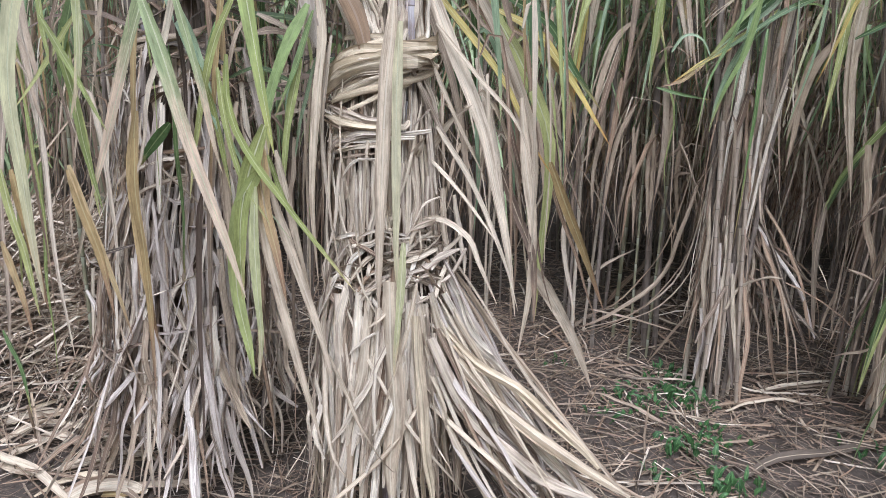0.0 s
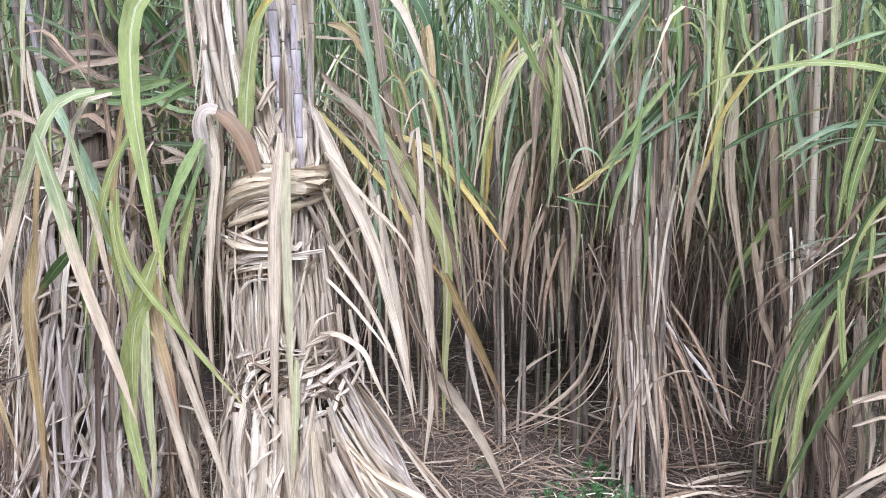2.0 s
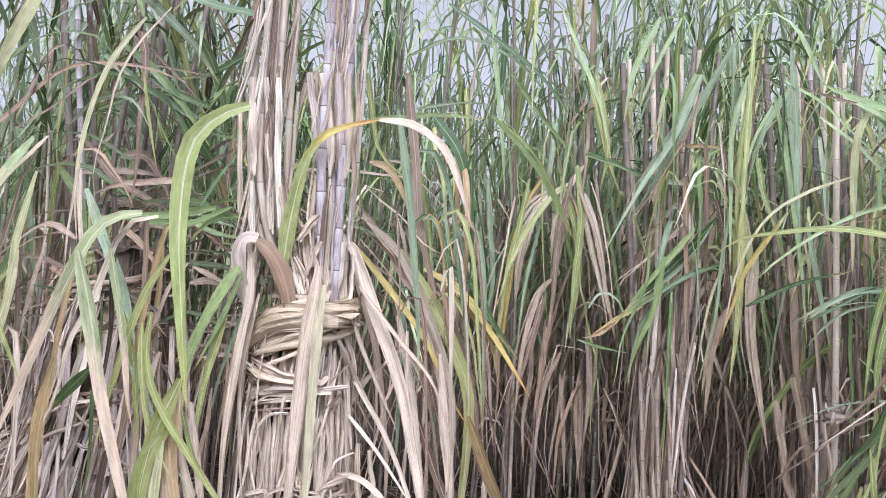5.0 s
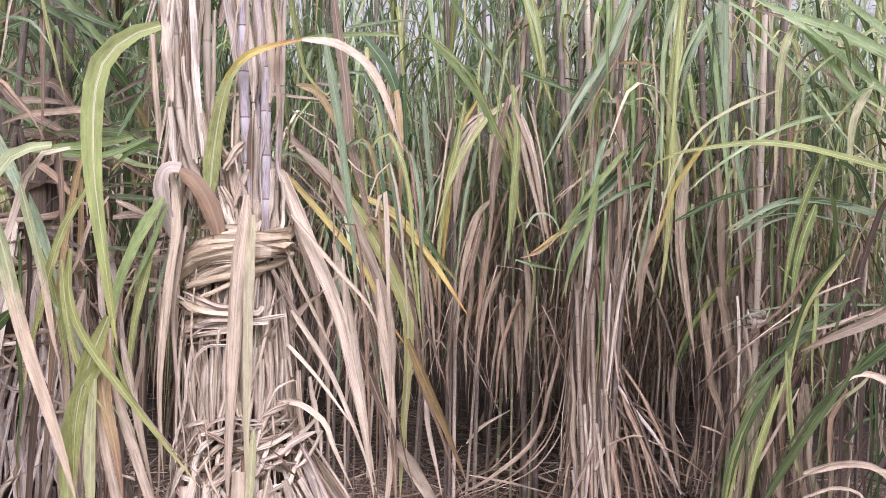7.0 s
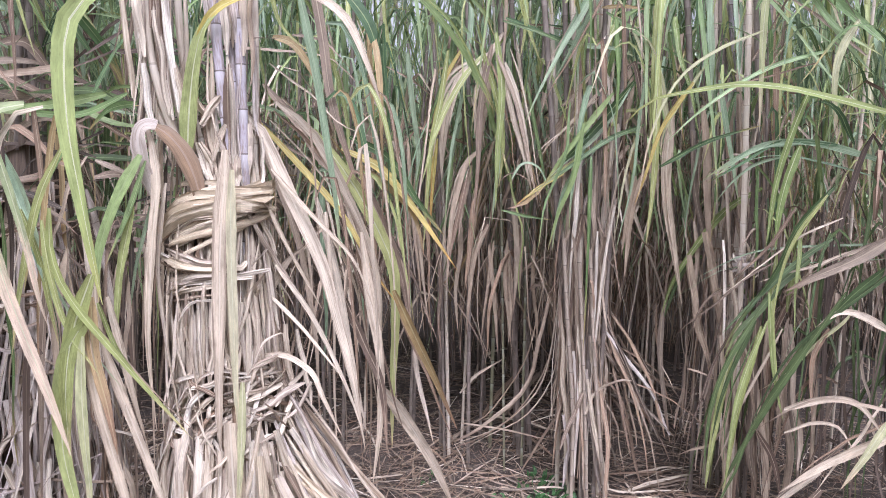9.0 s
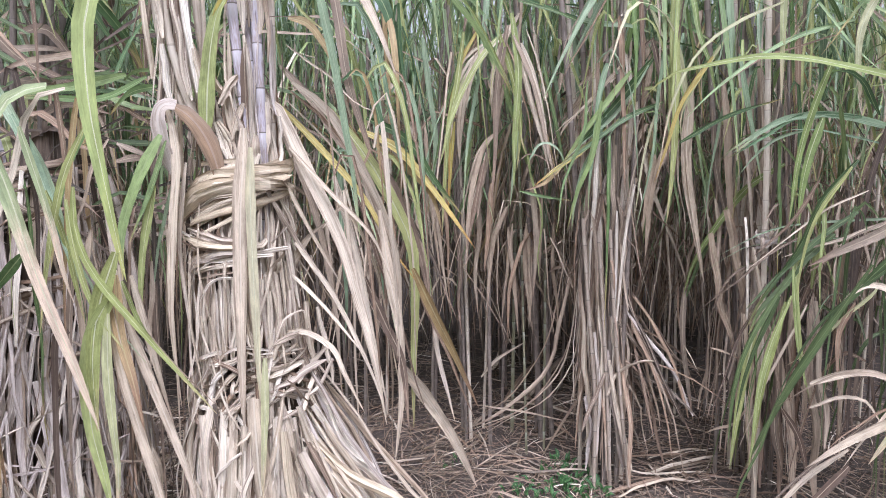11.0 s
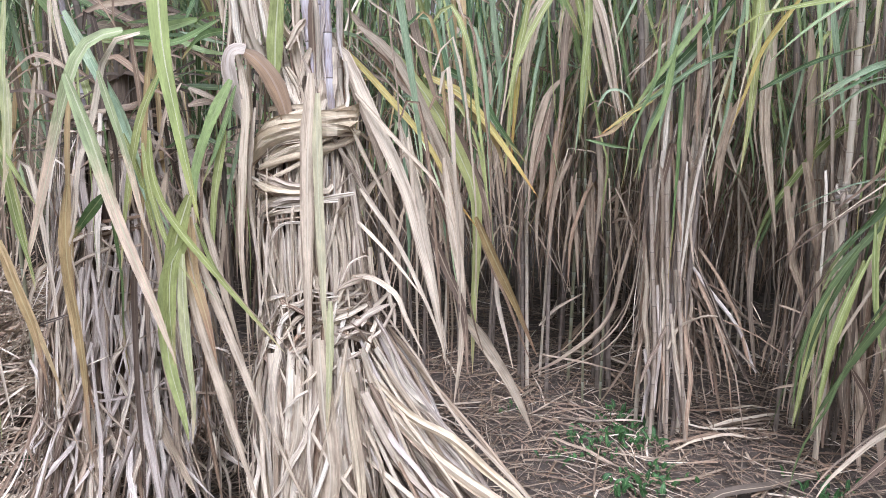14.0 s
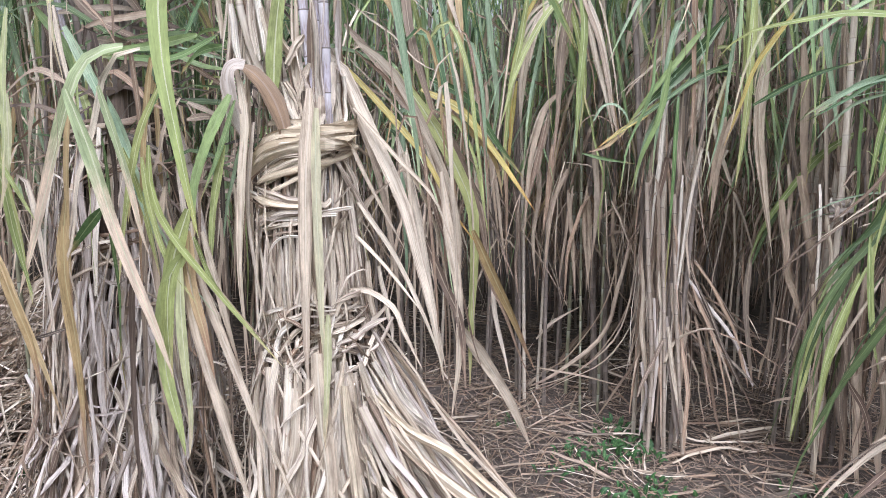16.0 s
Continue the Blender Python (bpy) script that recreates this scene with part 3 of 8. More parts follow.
# ---- field beyond, too far to count ----
def build_far_field():
    R = np.random.RandomState(5)

    def roots(N, y0, y1, power, z0, z1):
        y = y0 + (y1 - y0) * R.rand(N) ** power
        a = R.uniform(-0.85, 0.95, N)
        # a thinner lane lets the light of the field behind through
        a = np.where((np.abs(a + 0.04) < 0.11) & (y > 4.6) & (y < 8.5) & (R.rand(N) < 0.6), R.uniform(0.2, 0.9, N), a)
        z = R.uniform(z0, z1, N)
        # low regrowth where the field opens
        z = np.where(a < -0.74, 0.25 + 0.85 * (z - z0), z)
        return np.stack([a * y, y, z], 1)

    def leaves(name, mat, root, live, length, width, label):
        ctrl, d = many_arching(R, root, length) if live else many_hanging(R, root, np.minimum(length, root[:, 2]))
        tagged(mesh_of_blades(name, mat, ctrl, width, d + (0, 0, 0.8), R), label, "sugarcane", kind="stuff")

    N = 11500
    leaves("far_green_cane", M_green_i, roots(N, 4.9, 14, 2.0, 0.8, 2.4), True, R.uniform(0.7, 1.4, N), R.uniform(0.01, 0.036, N), "dense far sugarcane, pale green leaves")
    N = 5500
    leaves("far_hanging_cane", M_green_i, roots(N, 4.9, 14, 2.0, 1.2, 2.4), False, R.uniform(0.5, 1.0, N), R.uniform(0.01, 0.034, N), "far drooping green sugarcane leaves")
    N = 11000
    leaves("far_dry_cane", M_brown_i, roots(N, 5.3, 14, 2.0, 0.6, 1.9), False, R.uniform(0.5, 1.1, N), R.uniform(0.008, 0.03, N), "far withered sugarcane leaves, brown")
    # the field is carried on at both sides, mostly unseen, which also shades the row
    N = 5000
    side = roots(N, 0, 6, 1.0, 0.5, 2.6)
    side[:, 0] = np.where(R.rand(N) < 0.5, -1, 1) * (4.3 + 2.5 * R.rand(N)) + 0.2
    side[:, 2] *= np.where(side[:, 0] < 0, 0.7, 1.0)
    leaves("side_green_cane", M_green_i, side, True, R.uniform(0.7, 1.4, N), R.uniform(0.012, 0.036, N), "sugarcane standing along the sides of the row")
    side = side + R.normal(0, 0.3, (N, 3)) * (1, 1, 0)
    side[:, 2] *= 0.7
    leaves("side_dry_cane", M_brown_i, side, False, R.uniform(0.5, 1.1, N), R.uniform(0.01, 0.03, N), "withered cane leaves along the sides of the row")
    # unseen cane added behind the camera to block low skylight
    N = 6000
    back = np.stack([R.uniform(-7, 7, N), -2.6 - 4.5 * R.rand(N), R.uniform(0.4, 2.5, N)], 1)
    leaves("rear_green_cane", M_green_i, back, True, R.uniform(0.7, 1.4, N), R.uniform(0.014, 0.04, N), "unseen sugarcane added across the row behind to block low light")
    back = back + R.normal(0, 0.3, (N, 3)) * (1, 0.3, 0)
    back[:, 2] *= 0.7
    leaves("rear_dry_cane", M_brown_i, back, False, R.uniform(0.5, 1.1, N), R.uniform(0.01, 0.034, N), "unseen withered cane leaves added across the row behind to block low light")
    # thin growth between the clumps
    N = 2600
    low = roots(N, 3.6, 5.6, 1.0, 0.7, 1.9)
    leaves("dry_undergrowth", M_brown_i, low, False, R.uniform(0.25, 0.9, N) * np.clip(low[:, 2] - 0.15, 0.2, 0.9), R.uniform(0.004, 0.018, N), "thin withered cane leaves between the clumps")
    N = 1800
    leaves("green_undergrowth", M_green_i, roots(N, 3.5, 4.9, 1.0, 0.9, 2.7), True, R.uniform(0.3, 0.9, N), R.uniform(0.008, 0.026, N), "thin green cane leaves between the clumps")
    g, rng = Geo(), random.Random(6)
    for i in range(500):
        y = 4.9 + 9.0 * rng.random() ** 1.6
        foot = np.array([rng.uniform(-0.85, 0.95) * y, y, -0.02])
        tube(g, spline([foot, foot + (rng.uniform(-0.3, 0.3), rng.uniform(-0.3, 0.3), rng.uniform(1.8, 3))], 3), 0.011, 0.6, sides=5)
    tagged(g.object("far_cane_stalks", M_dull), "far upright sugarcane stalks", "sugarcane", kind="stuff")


build_far_field()


# ---- tied bundles ----
def column(profile, axis):
    """Radius and centre of a bundle by height."""
    zs, rs = zip(*profile)
    az, ax, ay = zip(*axis)

    def at(z, a, extra=0.0):
        r = np.interp(z, zs, rs) + extra
        return np.array([np.interp(z, az, ax) + r * math.cos(a), np.interp(z, az, ay) + r * math.sin(a), z])

    return at


def strips(rng, ob, at, count, z_hi, z_lo, a_range, width, mats, extra=(0.0, 0.02), drift=0.25, name="dry_leaf", blunt=0.6, stray=0.03, curl=0.0):
    """Dry leaves and sheaths that run down the outside of a bundle."""
    for i in range(count):
        z1, z0 = rng.uniform(*z_hi), rng.uniform(*z_lo)
        a = rng.uniform(*a_range)
        da = rng.gauss(0, drift)
        e = rng.uniform(*extra)
        pts = []
        for k, t in enumerate((0, 0.25, 0.5, 0.75, 1.0)):
            z = z1 + (z0 - z1) * t
            out = e + (rng.uniform(0, stray) * t)
            pts.append(at(z, a + da * t + rng.gauss(0, 0.014), out))
        mid = a + da * 0.5
        face = (math.cos(mid) + rng.gauss(0, 0.35), math.sin(mid) + rng.gauss(0, 0.35), 0.05)
        one_blade(name, ob, pts, rng.uniform(*width), face, rng.choice(mats), n=12, twist=rng.gauss(0, 0.5), fold=rng.uniform(-0.3, 0.7), blunt=rng.random() < blunt, flutter=0.12, rng=rng, wobble=0.0035, curl=curl and rng.uniform(0.15, curl))


def wrap(rng, ob, at, z, a0, a1, count, height, width, tilt=0.0, mat=None, extra=0.012, name="wrap_leaf", droop=0.0, fan=0.0):
    """Dry leaves wound round a bundle as a tie."""
    for i in range(count):
        s, e = a0 + rng.uniform(-0.25, 0.6), a1 + rng.uniform(-0.7, 0.25)
        zz = z + rng.uniform(-height / 2, height / 2)
        tl = tilt + rng.gauss(0, 0.009)
        cut = rng.random()
        s, e = (s, e - (e - s) * 0.45 * rng.random()) if cut < 0.3 else (s + (e - s) * 0.45 * rng.random(), e) if cut < 0.6 else (s, e)
        sag = droop + rng.gauss(0, 0.006)
        lift = extra + rng.uniform(-0.006, 0.008)
        spread = fan * (0.5 - (zz - z) / height)
        pts = []
        for t in np.linspace(0, 1, 7):
            a = s + (e - s) * t
            pts.append(at(zz + tl * (t - 0.5) * 2 - spread * (1 - t) - sag * math.sin(math.pi * t) + rng.gauss(0, 0.0015), a, lift + rng.uniform(-0.002, 0.003)))
        g = Geo()
        c = spline(pts, 16) - np.array(ob.location)
        mid = at(zz, (s + e) / 2, 0) - at(zz, (s + e) / 2, -1)
        # faces turn with the tie
        n = len(c)
        t = np.linspace(0, 1, n)
        aa = s + (e - s) * t
        outw = np.stack([np.cos(aa), np.sin(aa), 0 * aa + rng.gauss(0, 0.15)], 1)
        tang = unit(np.gradient(c, axis=0))
        side = unit(np.cross(tang, outw))
        w = rng.uniform(*width) * (0.75 + 0.25 * np.sin(np.pi * t)) / 2
        norm = unit(np.cross(side, tang))
        k = rng.uniform(0.15, 0.5) * rng.choice((-1, 1))
        rows = np.stack([c - side * w[:, None], c + norm * (w * k)[:, None], c + side * w[:, None]], 1)
        uvs = np.zeros((n, 3, 2))
        uvs[:, :, 0], uvs[:, :, 1] = (0.0, 0.5, 1.0), t[:, None]
        g.grid(rows, uvs)
        part(name, g, mat or M_straw, ob)


def tangle(rng, ob, at, count, zs, a_range, mats, name="twisted_leaf"):
    """Short crumpled leaf ends that curl out of a tie in all directions."""
    for i in range(count):
        a, z = rng.uniform(*a_range), rng.uniform(*zs)
        turn, l = rng.uniform(0, 6.28), rng.uniform(0.04, 0.14)
        da, dz = math.cos(turn) * l / 0.13, math.sin(turn) * l
        k = rng.uniform(0.004, 0.026)
        pts = [at(z, a, 0.01), at(z + dz * 0.35, a + da * 0.35, 0.015 + k * 0.7), at(z + dz * 0.7 - 0.01, a + da * 0.7, 0.015 + k), at(z + dz - rng.uniform(0, 0.05), a + da, 0.01 + k * rng.uniform(0.2, 1.2))]
        one_blade(name, ob, pts, rng.uniform(0.006, 0.019), (math.cos(a) + rng.gauss(0, 0.5), math.sin(a) + rng.gauss(0, 0.5), rng.gauss(0, 0.5)), rng.choice(mats), n=9, twist=rng.gauss(0, 1.0), fold=rng.uniform(-0.6, 0.9), blunt=rng.random() < 0.5, flutter=0.2, rng=rng, curl=rng.choice((0.0, 0.3)))


def curtain(rng, ob, count, xs, ys, zs, dx, length, width, mats, name="hanging_leaf"):
    """Leaves that bend over and hang beside a bundle."""
    for i in range(count):
        p = np.array([rng.uniform(*xs), rng.uniform(*ys), rng.uniform(*zs)])
        l, sx = rng.uniform(*length), rng.uniform(*dx)
        l = min(l, p[2] - 0.05)
        y = rng.gauss(0, 0.05)
        h = l * rng.uniform(0.04, 0.12)
        pts = [p, p + (sx * 0.3, y * 0.2, h), p + (sx * 0.6, y * 0.5, -l * 0.1), p + (sx * 0.82, y * 0.8, -l * 0.45), p + (sx * rng.uniform(0.85, 1.15), y, -l)]
        one_blade(name, ob, pts, rng.uniform(*width), (rng.gauss(0, 0.5), -1, 0.3), rng.choice(mats), n=18, twist=rng.gauss(0, 0.8), fold=rng.uniform(0.0, 0.7), flutter=0.15, rng=rng, wobble=0.003)


FRONT = (-math.pi * 1.02, 0.02 * math.pi)


def build_main_bundle():
    rng = random.Random(21)
    ob = thing("cane_bundle", (-0.36, 1.9, 0.0), "upright sugarcane bundle tied with twisted straw-coloured dry leaves", "sugarcane", "tied bundles")
    at = column([(0, 0.2), (0.3, 0.18), (0.62, 0.17), (0.8, 0.155), (0.9, 0.138), (1.05, 0.135), (1.22, 0.125), (1.42, 0.105), (1.55, 0.09), (1.8, 0.1), (3.0, 0.14)],
                [(0, -0.36, 1.9), (0.9, -0.36, 1.89), (1.2, -0.375, 1.88), (1.42, -0.37, 1.88), (3.0, -0.4, 1.9)])
    # canes: a sheathed group and a bare, waxy group
    for i, (x0, x1, y) in enumerate([(-0.43, -0.585, 1.85), (-0.415, -0.553, 1.83), (-0.40, -0.52, 1.86), (-0.42, -0.57, 1.9), (-0.40, -0.535, 1.9), (-0.40, -0.50, 1.92)]):
        one_stalk(ob, [(x0 + 0.03, y + 0.03, 0), (x0 + 0.02, y, 0.9), (x0 - 0.01, y, 1.4), ((x0 * 0.3 + x1 * 0.7), y, 1.65), (x1, y, 1.9), (x1 - 0.02, y + 0.03, 2.6), (x1 - 0.05, y + 0.1, 3.2)], rng.uniform(0.009, 0.0115), 0.19, M_sheath, n=40, phase=rng.random(), bulge=0.04)
        for k in range(8):
            z = rng.uniform(1.55, 2.5)
            x = x1 + rng.gauss(0, 0.012)
            one_blade("sheath", ob, [(x, y - 0.018, z + rng.uniform(0.2, 0.4)), (x + rng.gauss(0, 0.005), y - 0.022, z + 0.1), (x - 0.02 + rng.gauss(0, 0.015), y - 0.03, z - 0.1)], rng.uniform(0.005, 0.015), (rng.gauss(0, 0.5), -1, 0.1), rng.choice([M_straw, M_straw, M_tan, M_brown]), n=8, blunt=True, rng=rng, wobble=0.003, curl=0.7)
    for i, (x0, x1, y) in enumerate([(-0.335, -0.37, 1.8), (-0.318, -0.341, 1.825), (-0.305, -0.314, 1.805), (-0.33, -0.355, 1.86), (-0.295, -0.288, 1.87)]):
        one_stalk(ob, [(x0 - 0.01 * i, y + 0.03, 0), (x0, y, 0.9), (x0, y, 1.45), (x1, y, 1.85), (x1 - 0.02, y + 0.03, 2.6), (x1 - 0.03, y + 0.1, 3.2)], (0.0135, 0.0105, 0.013, 0.011, 0.009)[i], rng.uniform(0.1, 0.125), M_cane if i < 4 else M_sheath, n=40, phase=rng.random(), bulge=0.05)
        for k in range(7):
            z = rng.uniform(1.5, 2.5)
            x = x1 + rng.gauss(0, 0.01)
            one_blade("sheath", ob, [(x, y - 0.013, z + rng.uniform(0.15, 0.3)), (x + rng.gauss(0, 0.004), y - 0.016, z + 0.1), (x + rng.gauss(0, 0.012), y - 0.022, z)], rng.uniform(0.004, 0.01), (rng.gauss(0, 0.5), -1, 0.1), rng.choice([M_brown, M_tan, M_ash]), n=7, blunt=True, rng=rng)
    S, M = [M_straw, M_tan], [M_straw, M_straw, M_tan, M_brown]
    # dark filler leaves that stand in for the shade inside the bundle
    strips(rng, ob, at, 60, (1.2, 1.5), (0.2, 1.0), FRONT, (0.015, 0.035), [M_shade_brown], extra=(-0.05, -0.025), stray=0.01, name="inner_leaf")
    strips(rng, ob, at, 64, (1.36, 1.55), (1.0, 1.25), FRONT, (0.008, 0.023), M, extra=(-0.015, 0.012), stray=0.015, drift=0.12, curl=1.0)
    strips(rng, ob, at, 76, (1.1, 1.35), (0.78, 0.95), FRONT, (0.009, 0.024), M, extra=(-0.018, 0.014), stray=0.01, drift=0.08, curl=0.6, name="sheath_strip")
    strips(rng, ob, at, 130, (0.72, 1.0), (0.0, 0.35), FRONT, (0.009, 0.025), [M_straw, M_straw, M_tan, M_husk, M_dusk, M_brown], extra=(-0.02, 0.025), stray=0.04, drift=0.15, curl=0.5, name="lower_leaf")
    strips(rng, ob, at, 34, (1.4, 1.46), (1.55, 1.8), FRONT, (0.008, 0.024), M, extra=(-0.02, 0.012), stray=0.03)
    # loose ones that cross over the others
    strips(rng, ob, at, 16, (1.0, 1.4), (0.6, 1.1), FRONT, (0.005, 0.014), S, extra=(0.012, 0.03), stray=0.05, drift=0.9, name="loose_leaf")
    strips(rng, ob, at, 30, (0.5, 0.9), (0.05, 0.4), FRONT, (0.008, 0.02), S, extra=(0.02, 0.05), stray=0.08, drift=0.9, name="loose_leaf")
    # skirt that sweeps out over the ground
    for i in range(58):
        a = rng.uniform(-0.8, 0.2)
        z1 = rng.uniform(0.5, 0.95)
        reach = rng.uniform(0.32, 0.76)
        p0 = at(z1, a, 0.01)
        d = np.array([math.cos(a * 0.5), math.sin(a * 0.5) * 0.7, 0])
        foot = np.array([p0[0], p0[1], 0]) + d * reach
        pts = [p0, p0 * 0.55 + foot * 0.45 + (0, 0, rng.uniform(-0.04, 0.05)), foot + (0, 0, 0.02 + rng.uniform(0, 0.09))]
        one_blade("skirt_leaf", ob, pts, rng.uniform(0.008, 0.022), (d[0] * 0.6 + rng.gauss(0, 0.3), -0.9, 0.25), rng.choice([M_straw, M_tan, M_dusk, M_ash, M_brown]), n=10, curl=rng.choice((0.0, 0.3, 0.5)), twist=rng.gauss(0, 0.9), fold=rng.uniform(-0.4, 0.9), blunt=rng.random() < 0.6, flutter=0.25, rng=rng)
    # ties
    wrap(rng, ob, at, 1.43, -math.pi * 1.05, 0.1, 22, 0.075, (0.012, 0.024), 0.004, mat=M_husk, extra=0.02, fan=0.12)
    wrap(rng, ob, at, 1.225, -math.pi * 1.08, -math.pi * 0.53, 5, 0.05, (0.006, 0.014), 0.0, extra=0.024, fan=0.05)
    wrap(rng, ob, at, 0.985, -math.pi * 0.5, 0.05, 5, 0.06, (0.005, 0.014), 0.005, extra=0.022)
    wrap(rng, ob, at, 0.92, -math.pi * 0.95, -math.pi * 0.52, 7, 0.06, (0.005, 0.014), 0.04, extra=0.022, fan=0.06)
    wrap(rng, ob, at, 0.9, -math.pi * 0.5, -0.1, 6, 0.07, (0.005, 0.014), 0.05, extra=0.022)
    tangle(rng, ob, at, 34, (0.74, 0.88), (-math.pi * 0.9, -math.pi * 0.05), M)
    tangle(rng, ob, at, 56, (0.8, 0.99), (-math.pi * 0.85, -math.pi * 0.1), M)
    tangle(rng, ob, at, 7, (1.17, 1.3), (-math.pi * 0.8, -math.pi * 0.2), M)
    tangle(rng, ob, at, 14, (0.1, 0.7), (-math.pi * 0.8, -math.pi * 0.2), M)
    # withered leaves that hang beside it
    curtain(rng, ob, 10, (-0.24, -0.02), (1.9, 2.2), (1.15, 1.75), (0.05, 0.3), (0.5, 0.95), (0.006, 0.018), [M_tan, M_tan, M_brown, M_brown])
    # darkest tone in this set imitates the shade left of the bundle
    curtain(rng, ob, 16, (-0.56, -0.46), (1.85, 2.05), (1.1, 1.7), (-0.12, 0.03), (0.4, 0.8), (0.006, 0.016), [M_shade_brown, M_brown, M_dusk])
    curtain(rng, ob, 14, (-0.25, 0.05), (2.0, 2.4), (1.4, 2.0), (0.0, 0.3), (0.4, 0.8), (0.01, 0.024), [M_green, M_yellow, M_bluish, M_orange])
    return ob


main_bundle = build_main_bundle()


def build_left_bundle():
    rng = random.Random(22)
    ob = thing("cane_bundle", (-1.1, 2.25, 0.0), "shaggy sugarcane bundle wrapped in greyish brown dry leaves", "sugarcane", "tied bundles")
    at = column([(0, 0.33), (0.4, 0.28), (0.8, 0.25), (1.05, 0.2), (1.25, 0.2), (1.42, 0.17), (1.7, 0.18), (3.0, 0.24)], [(0, -1.12, 2.25), (3.0, -1.08, 2.3)])
    for i in range(6):
        a, r = rng.uniform(0, 6.28), rng.uniform(0, 0.12)
        f = np.array([-1.1 + r * math.cos(a), 2.28 + r * math.sin(a), 0])
        one_stalk(ob, [f, f + (0, 0, 1.4), f + (rng.uniform(-0.1, 0.15), rng.uniform(0, 0.1), 3.0)], rng.uniform(0.008, 0.011), 0.12, M_dull, n=10, phase=rng.random())
    M = [M_ash, M_dusk, M_ash, M_straw, M_brown]
    # filler leaves coloured dark as the bundle's inner shade
    strips(rng, ob, at, 60, (1.2, 1.6), (0.3, 0.8), FRONT, (0.02, 0.04), [M_shade_brown], extra=(-0.08, -0.04), name="inner_leaf")
    strips(rng, ob, at, 60, (1.25, 1.5), (0.75, 1.05), FRONT, (0.008, 0.026), M, extra=(-0.03, 0.03), stray=0.06, drift=0.4)
    strips(rng, ob, at, 150, (0.75, 1.15), (0.3, 0.75), FRONT, (0.008, 0.023), M, extra=(-0.04, 0.03), stray=0.04, drift=0.2, curl=0.6, name="sheath_strip")
    strips(rng, ob, at, 120, (0.4, 0.85), (0.0, 0.35), FRONT, (0.008, 0.026), M, extra=(-0.03, 0.05), stray=0.1, drift=0.35, curl=0.5, name="lower_leaf")
    strips(rng, ob, at, 50, (0.3, 1.4), (0.1, 0.9), FRONT, (0.004, 0.012), M, extra=(0.02, 0.05), stray=0.08, drift=0.9, name="loose_leaf")
    wrap(rng, ob, at, 1.43, -math.pi * 0.9, -0.3, 9, 0.05, (0.008, 0.02), 0.02, mat=M_brown, extra=0.01)
    wrap(rng, ob, at, 1.09, -math.pi * 0.75, -0.5, 10, 0.06, (0.008, 0.018), 0.02, mat=M_brown, extra=0.02)
    tangle(rng, ob, at, 40, (0.98, 1.5), (-math.pi, 0.0), [M_brown, M_brown, M_straw])
    tangle(rng, ob, at, 16, (0.1, 0.9), (-math.pi * 0.9, -0.3), M)
    # some hang in the shade-dark colour to deepen the hollow
    curtain(rng, ob, 18, (-0.95, -0.55), (1.75, 2.2), (1.0, 1.7), (-0.1, 0.1), (0.5, 1.0), (0.008, 0.022), [M_shade_brown, M_brown, M_brown, M_orange])
    curtain(rng, ob, 6, (-1.0, -0.55), (1.9, 2.3), (1.2, 2.0), (-0.15, 0.15), (0.4, 0.8), (0.01, 0.026), [M_green, M_bluish, M_yellow])
    # dead leaves caught in the hollow between the bundles, half coloured dark for its shade
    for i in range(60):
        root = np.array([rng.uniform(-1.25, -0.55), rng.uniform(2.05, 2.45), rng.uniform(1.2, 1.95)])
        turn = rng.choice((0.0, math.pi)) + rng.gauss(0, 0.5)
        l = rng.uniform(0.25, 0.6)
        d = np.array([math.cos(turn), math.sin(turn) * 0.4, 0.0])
        one_blade("dead_leaf", ob, [root, root + d * l * 0.35 + (0, 0, l * rng.uniform(0.0, 0.2)), root + d * l * 0.75 - (0, 0, l * rng.uniform(-0.05, 0.15)), root + d * l - (0, 0, l * rng.uniform(0.05, 0.5))], rng.uniform(0.012, 0.03), (0.3 * d[0], -0.6, 0.8), rng.choice((M_shade_brown, M_shade_brown, M_brown, M_deep)), rng=rng, twist=rng.gauss(0, 0.7), n=10)
    curtain(rng, ob, 20, (-1.7, -1.0), (1.75, 2.3), (0.9, 1.7), (-0.15, 0.15), (0.5, 1.0), (0.008, 0.026), [M_brown, M_brown, M_straw, M_orange, M_yellow])
    for i in range(64):
        out = rng.uniform(0, 6.28)
        root = np.array([rng.uniform(-1.5, -0.7), rng.uniform(2.15, 2.7), rng.uniform(1.6, 2.7)])
        pts = arching(rng, root, out, rng.uniform(0.5, 1.0), rng.uniform(0.2, 0.6)) if rng.random() < 0.6 else hanging(rng, root, out, rng.uniform(0.4, 0.8), 0.8)
        one_blade("green_leaf", ob, pts, rng.uniform(0.012, 0.03), (math.cos(out) * 0.5, math.sin(out) * 0.5 - 0.4, 1), rng.choice([M_green, M_green, M_bluish, M_yellow, M_brown, M_brown]), rng=rng, twist=rng.gauss(0, 0.8))
    # crown over the hollow behind the leaning leaves, thickened above view to shade it
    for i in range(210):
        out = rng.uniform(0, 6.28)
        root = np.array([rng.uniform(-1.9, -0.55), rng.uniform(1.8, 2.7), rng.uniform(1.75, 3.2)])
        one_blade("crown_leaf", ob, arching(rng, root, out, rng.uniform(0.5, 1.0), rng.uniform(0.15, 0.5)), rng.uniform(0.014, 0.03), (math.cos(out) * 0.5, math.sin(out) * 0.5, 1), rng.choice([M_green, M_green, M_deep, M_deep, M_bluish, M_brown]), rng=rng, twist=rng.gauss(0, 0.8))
    # skirt over the ground
    for i in range(44):
        a = rng.uniform(-2.9, -0.9)
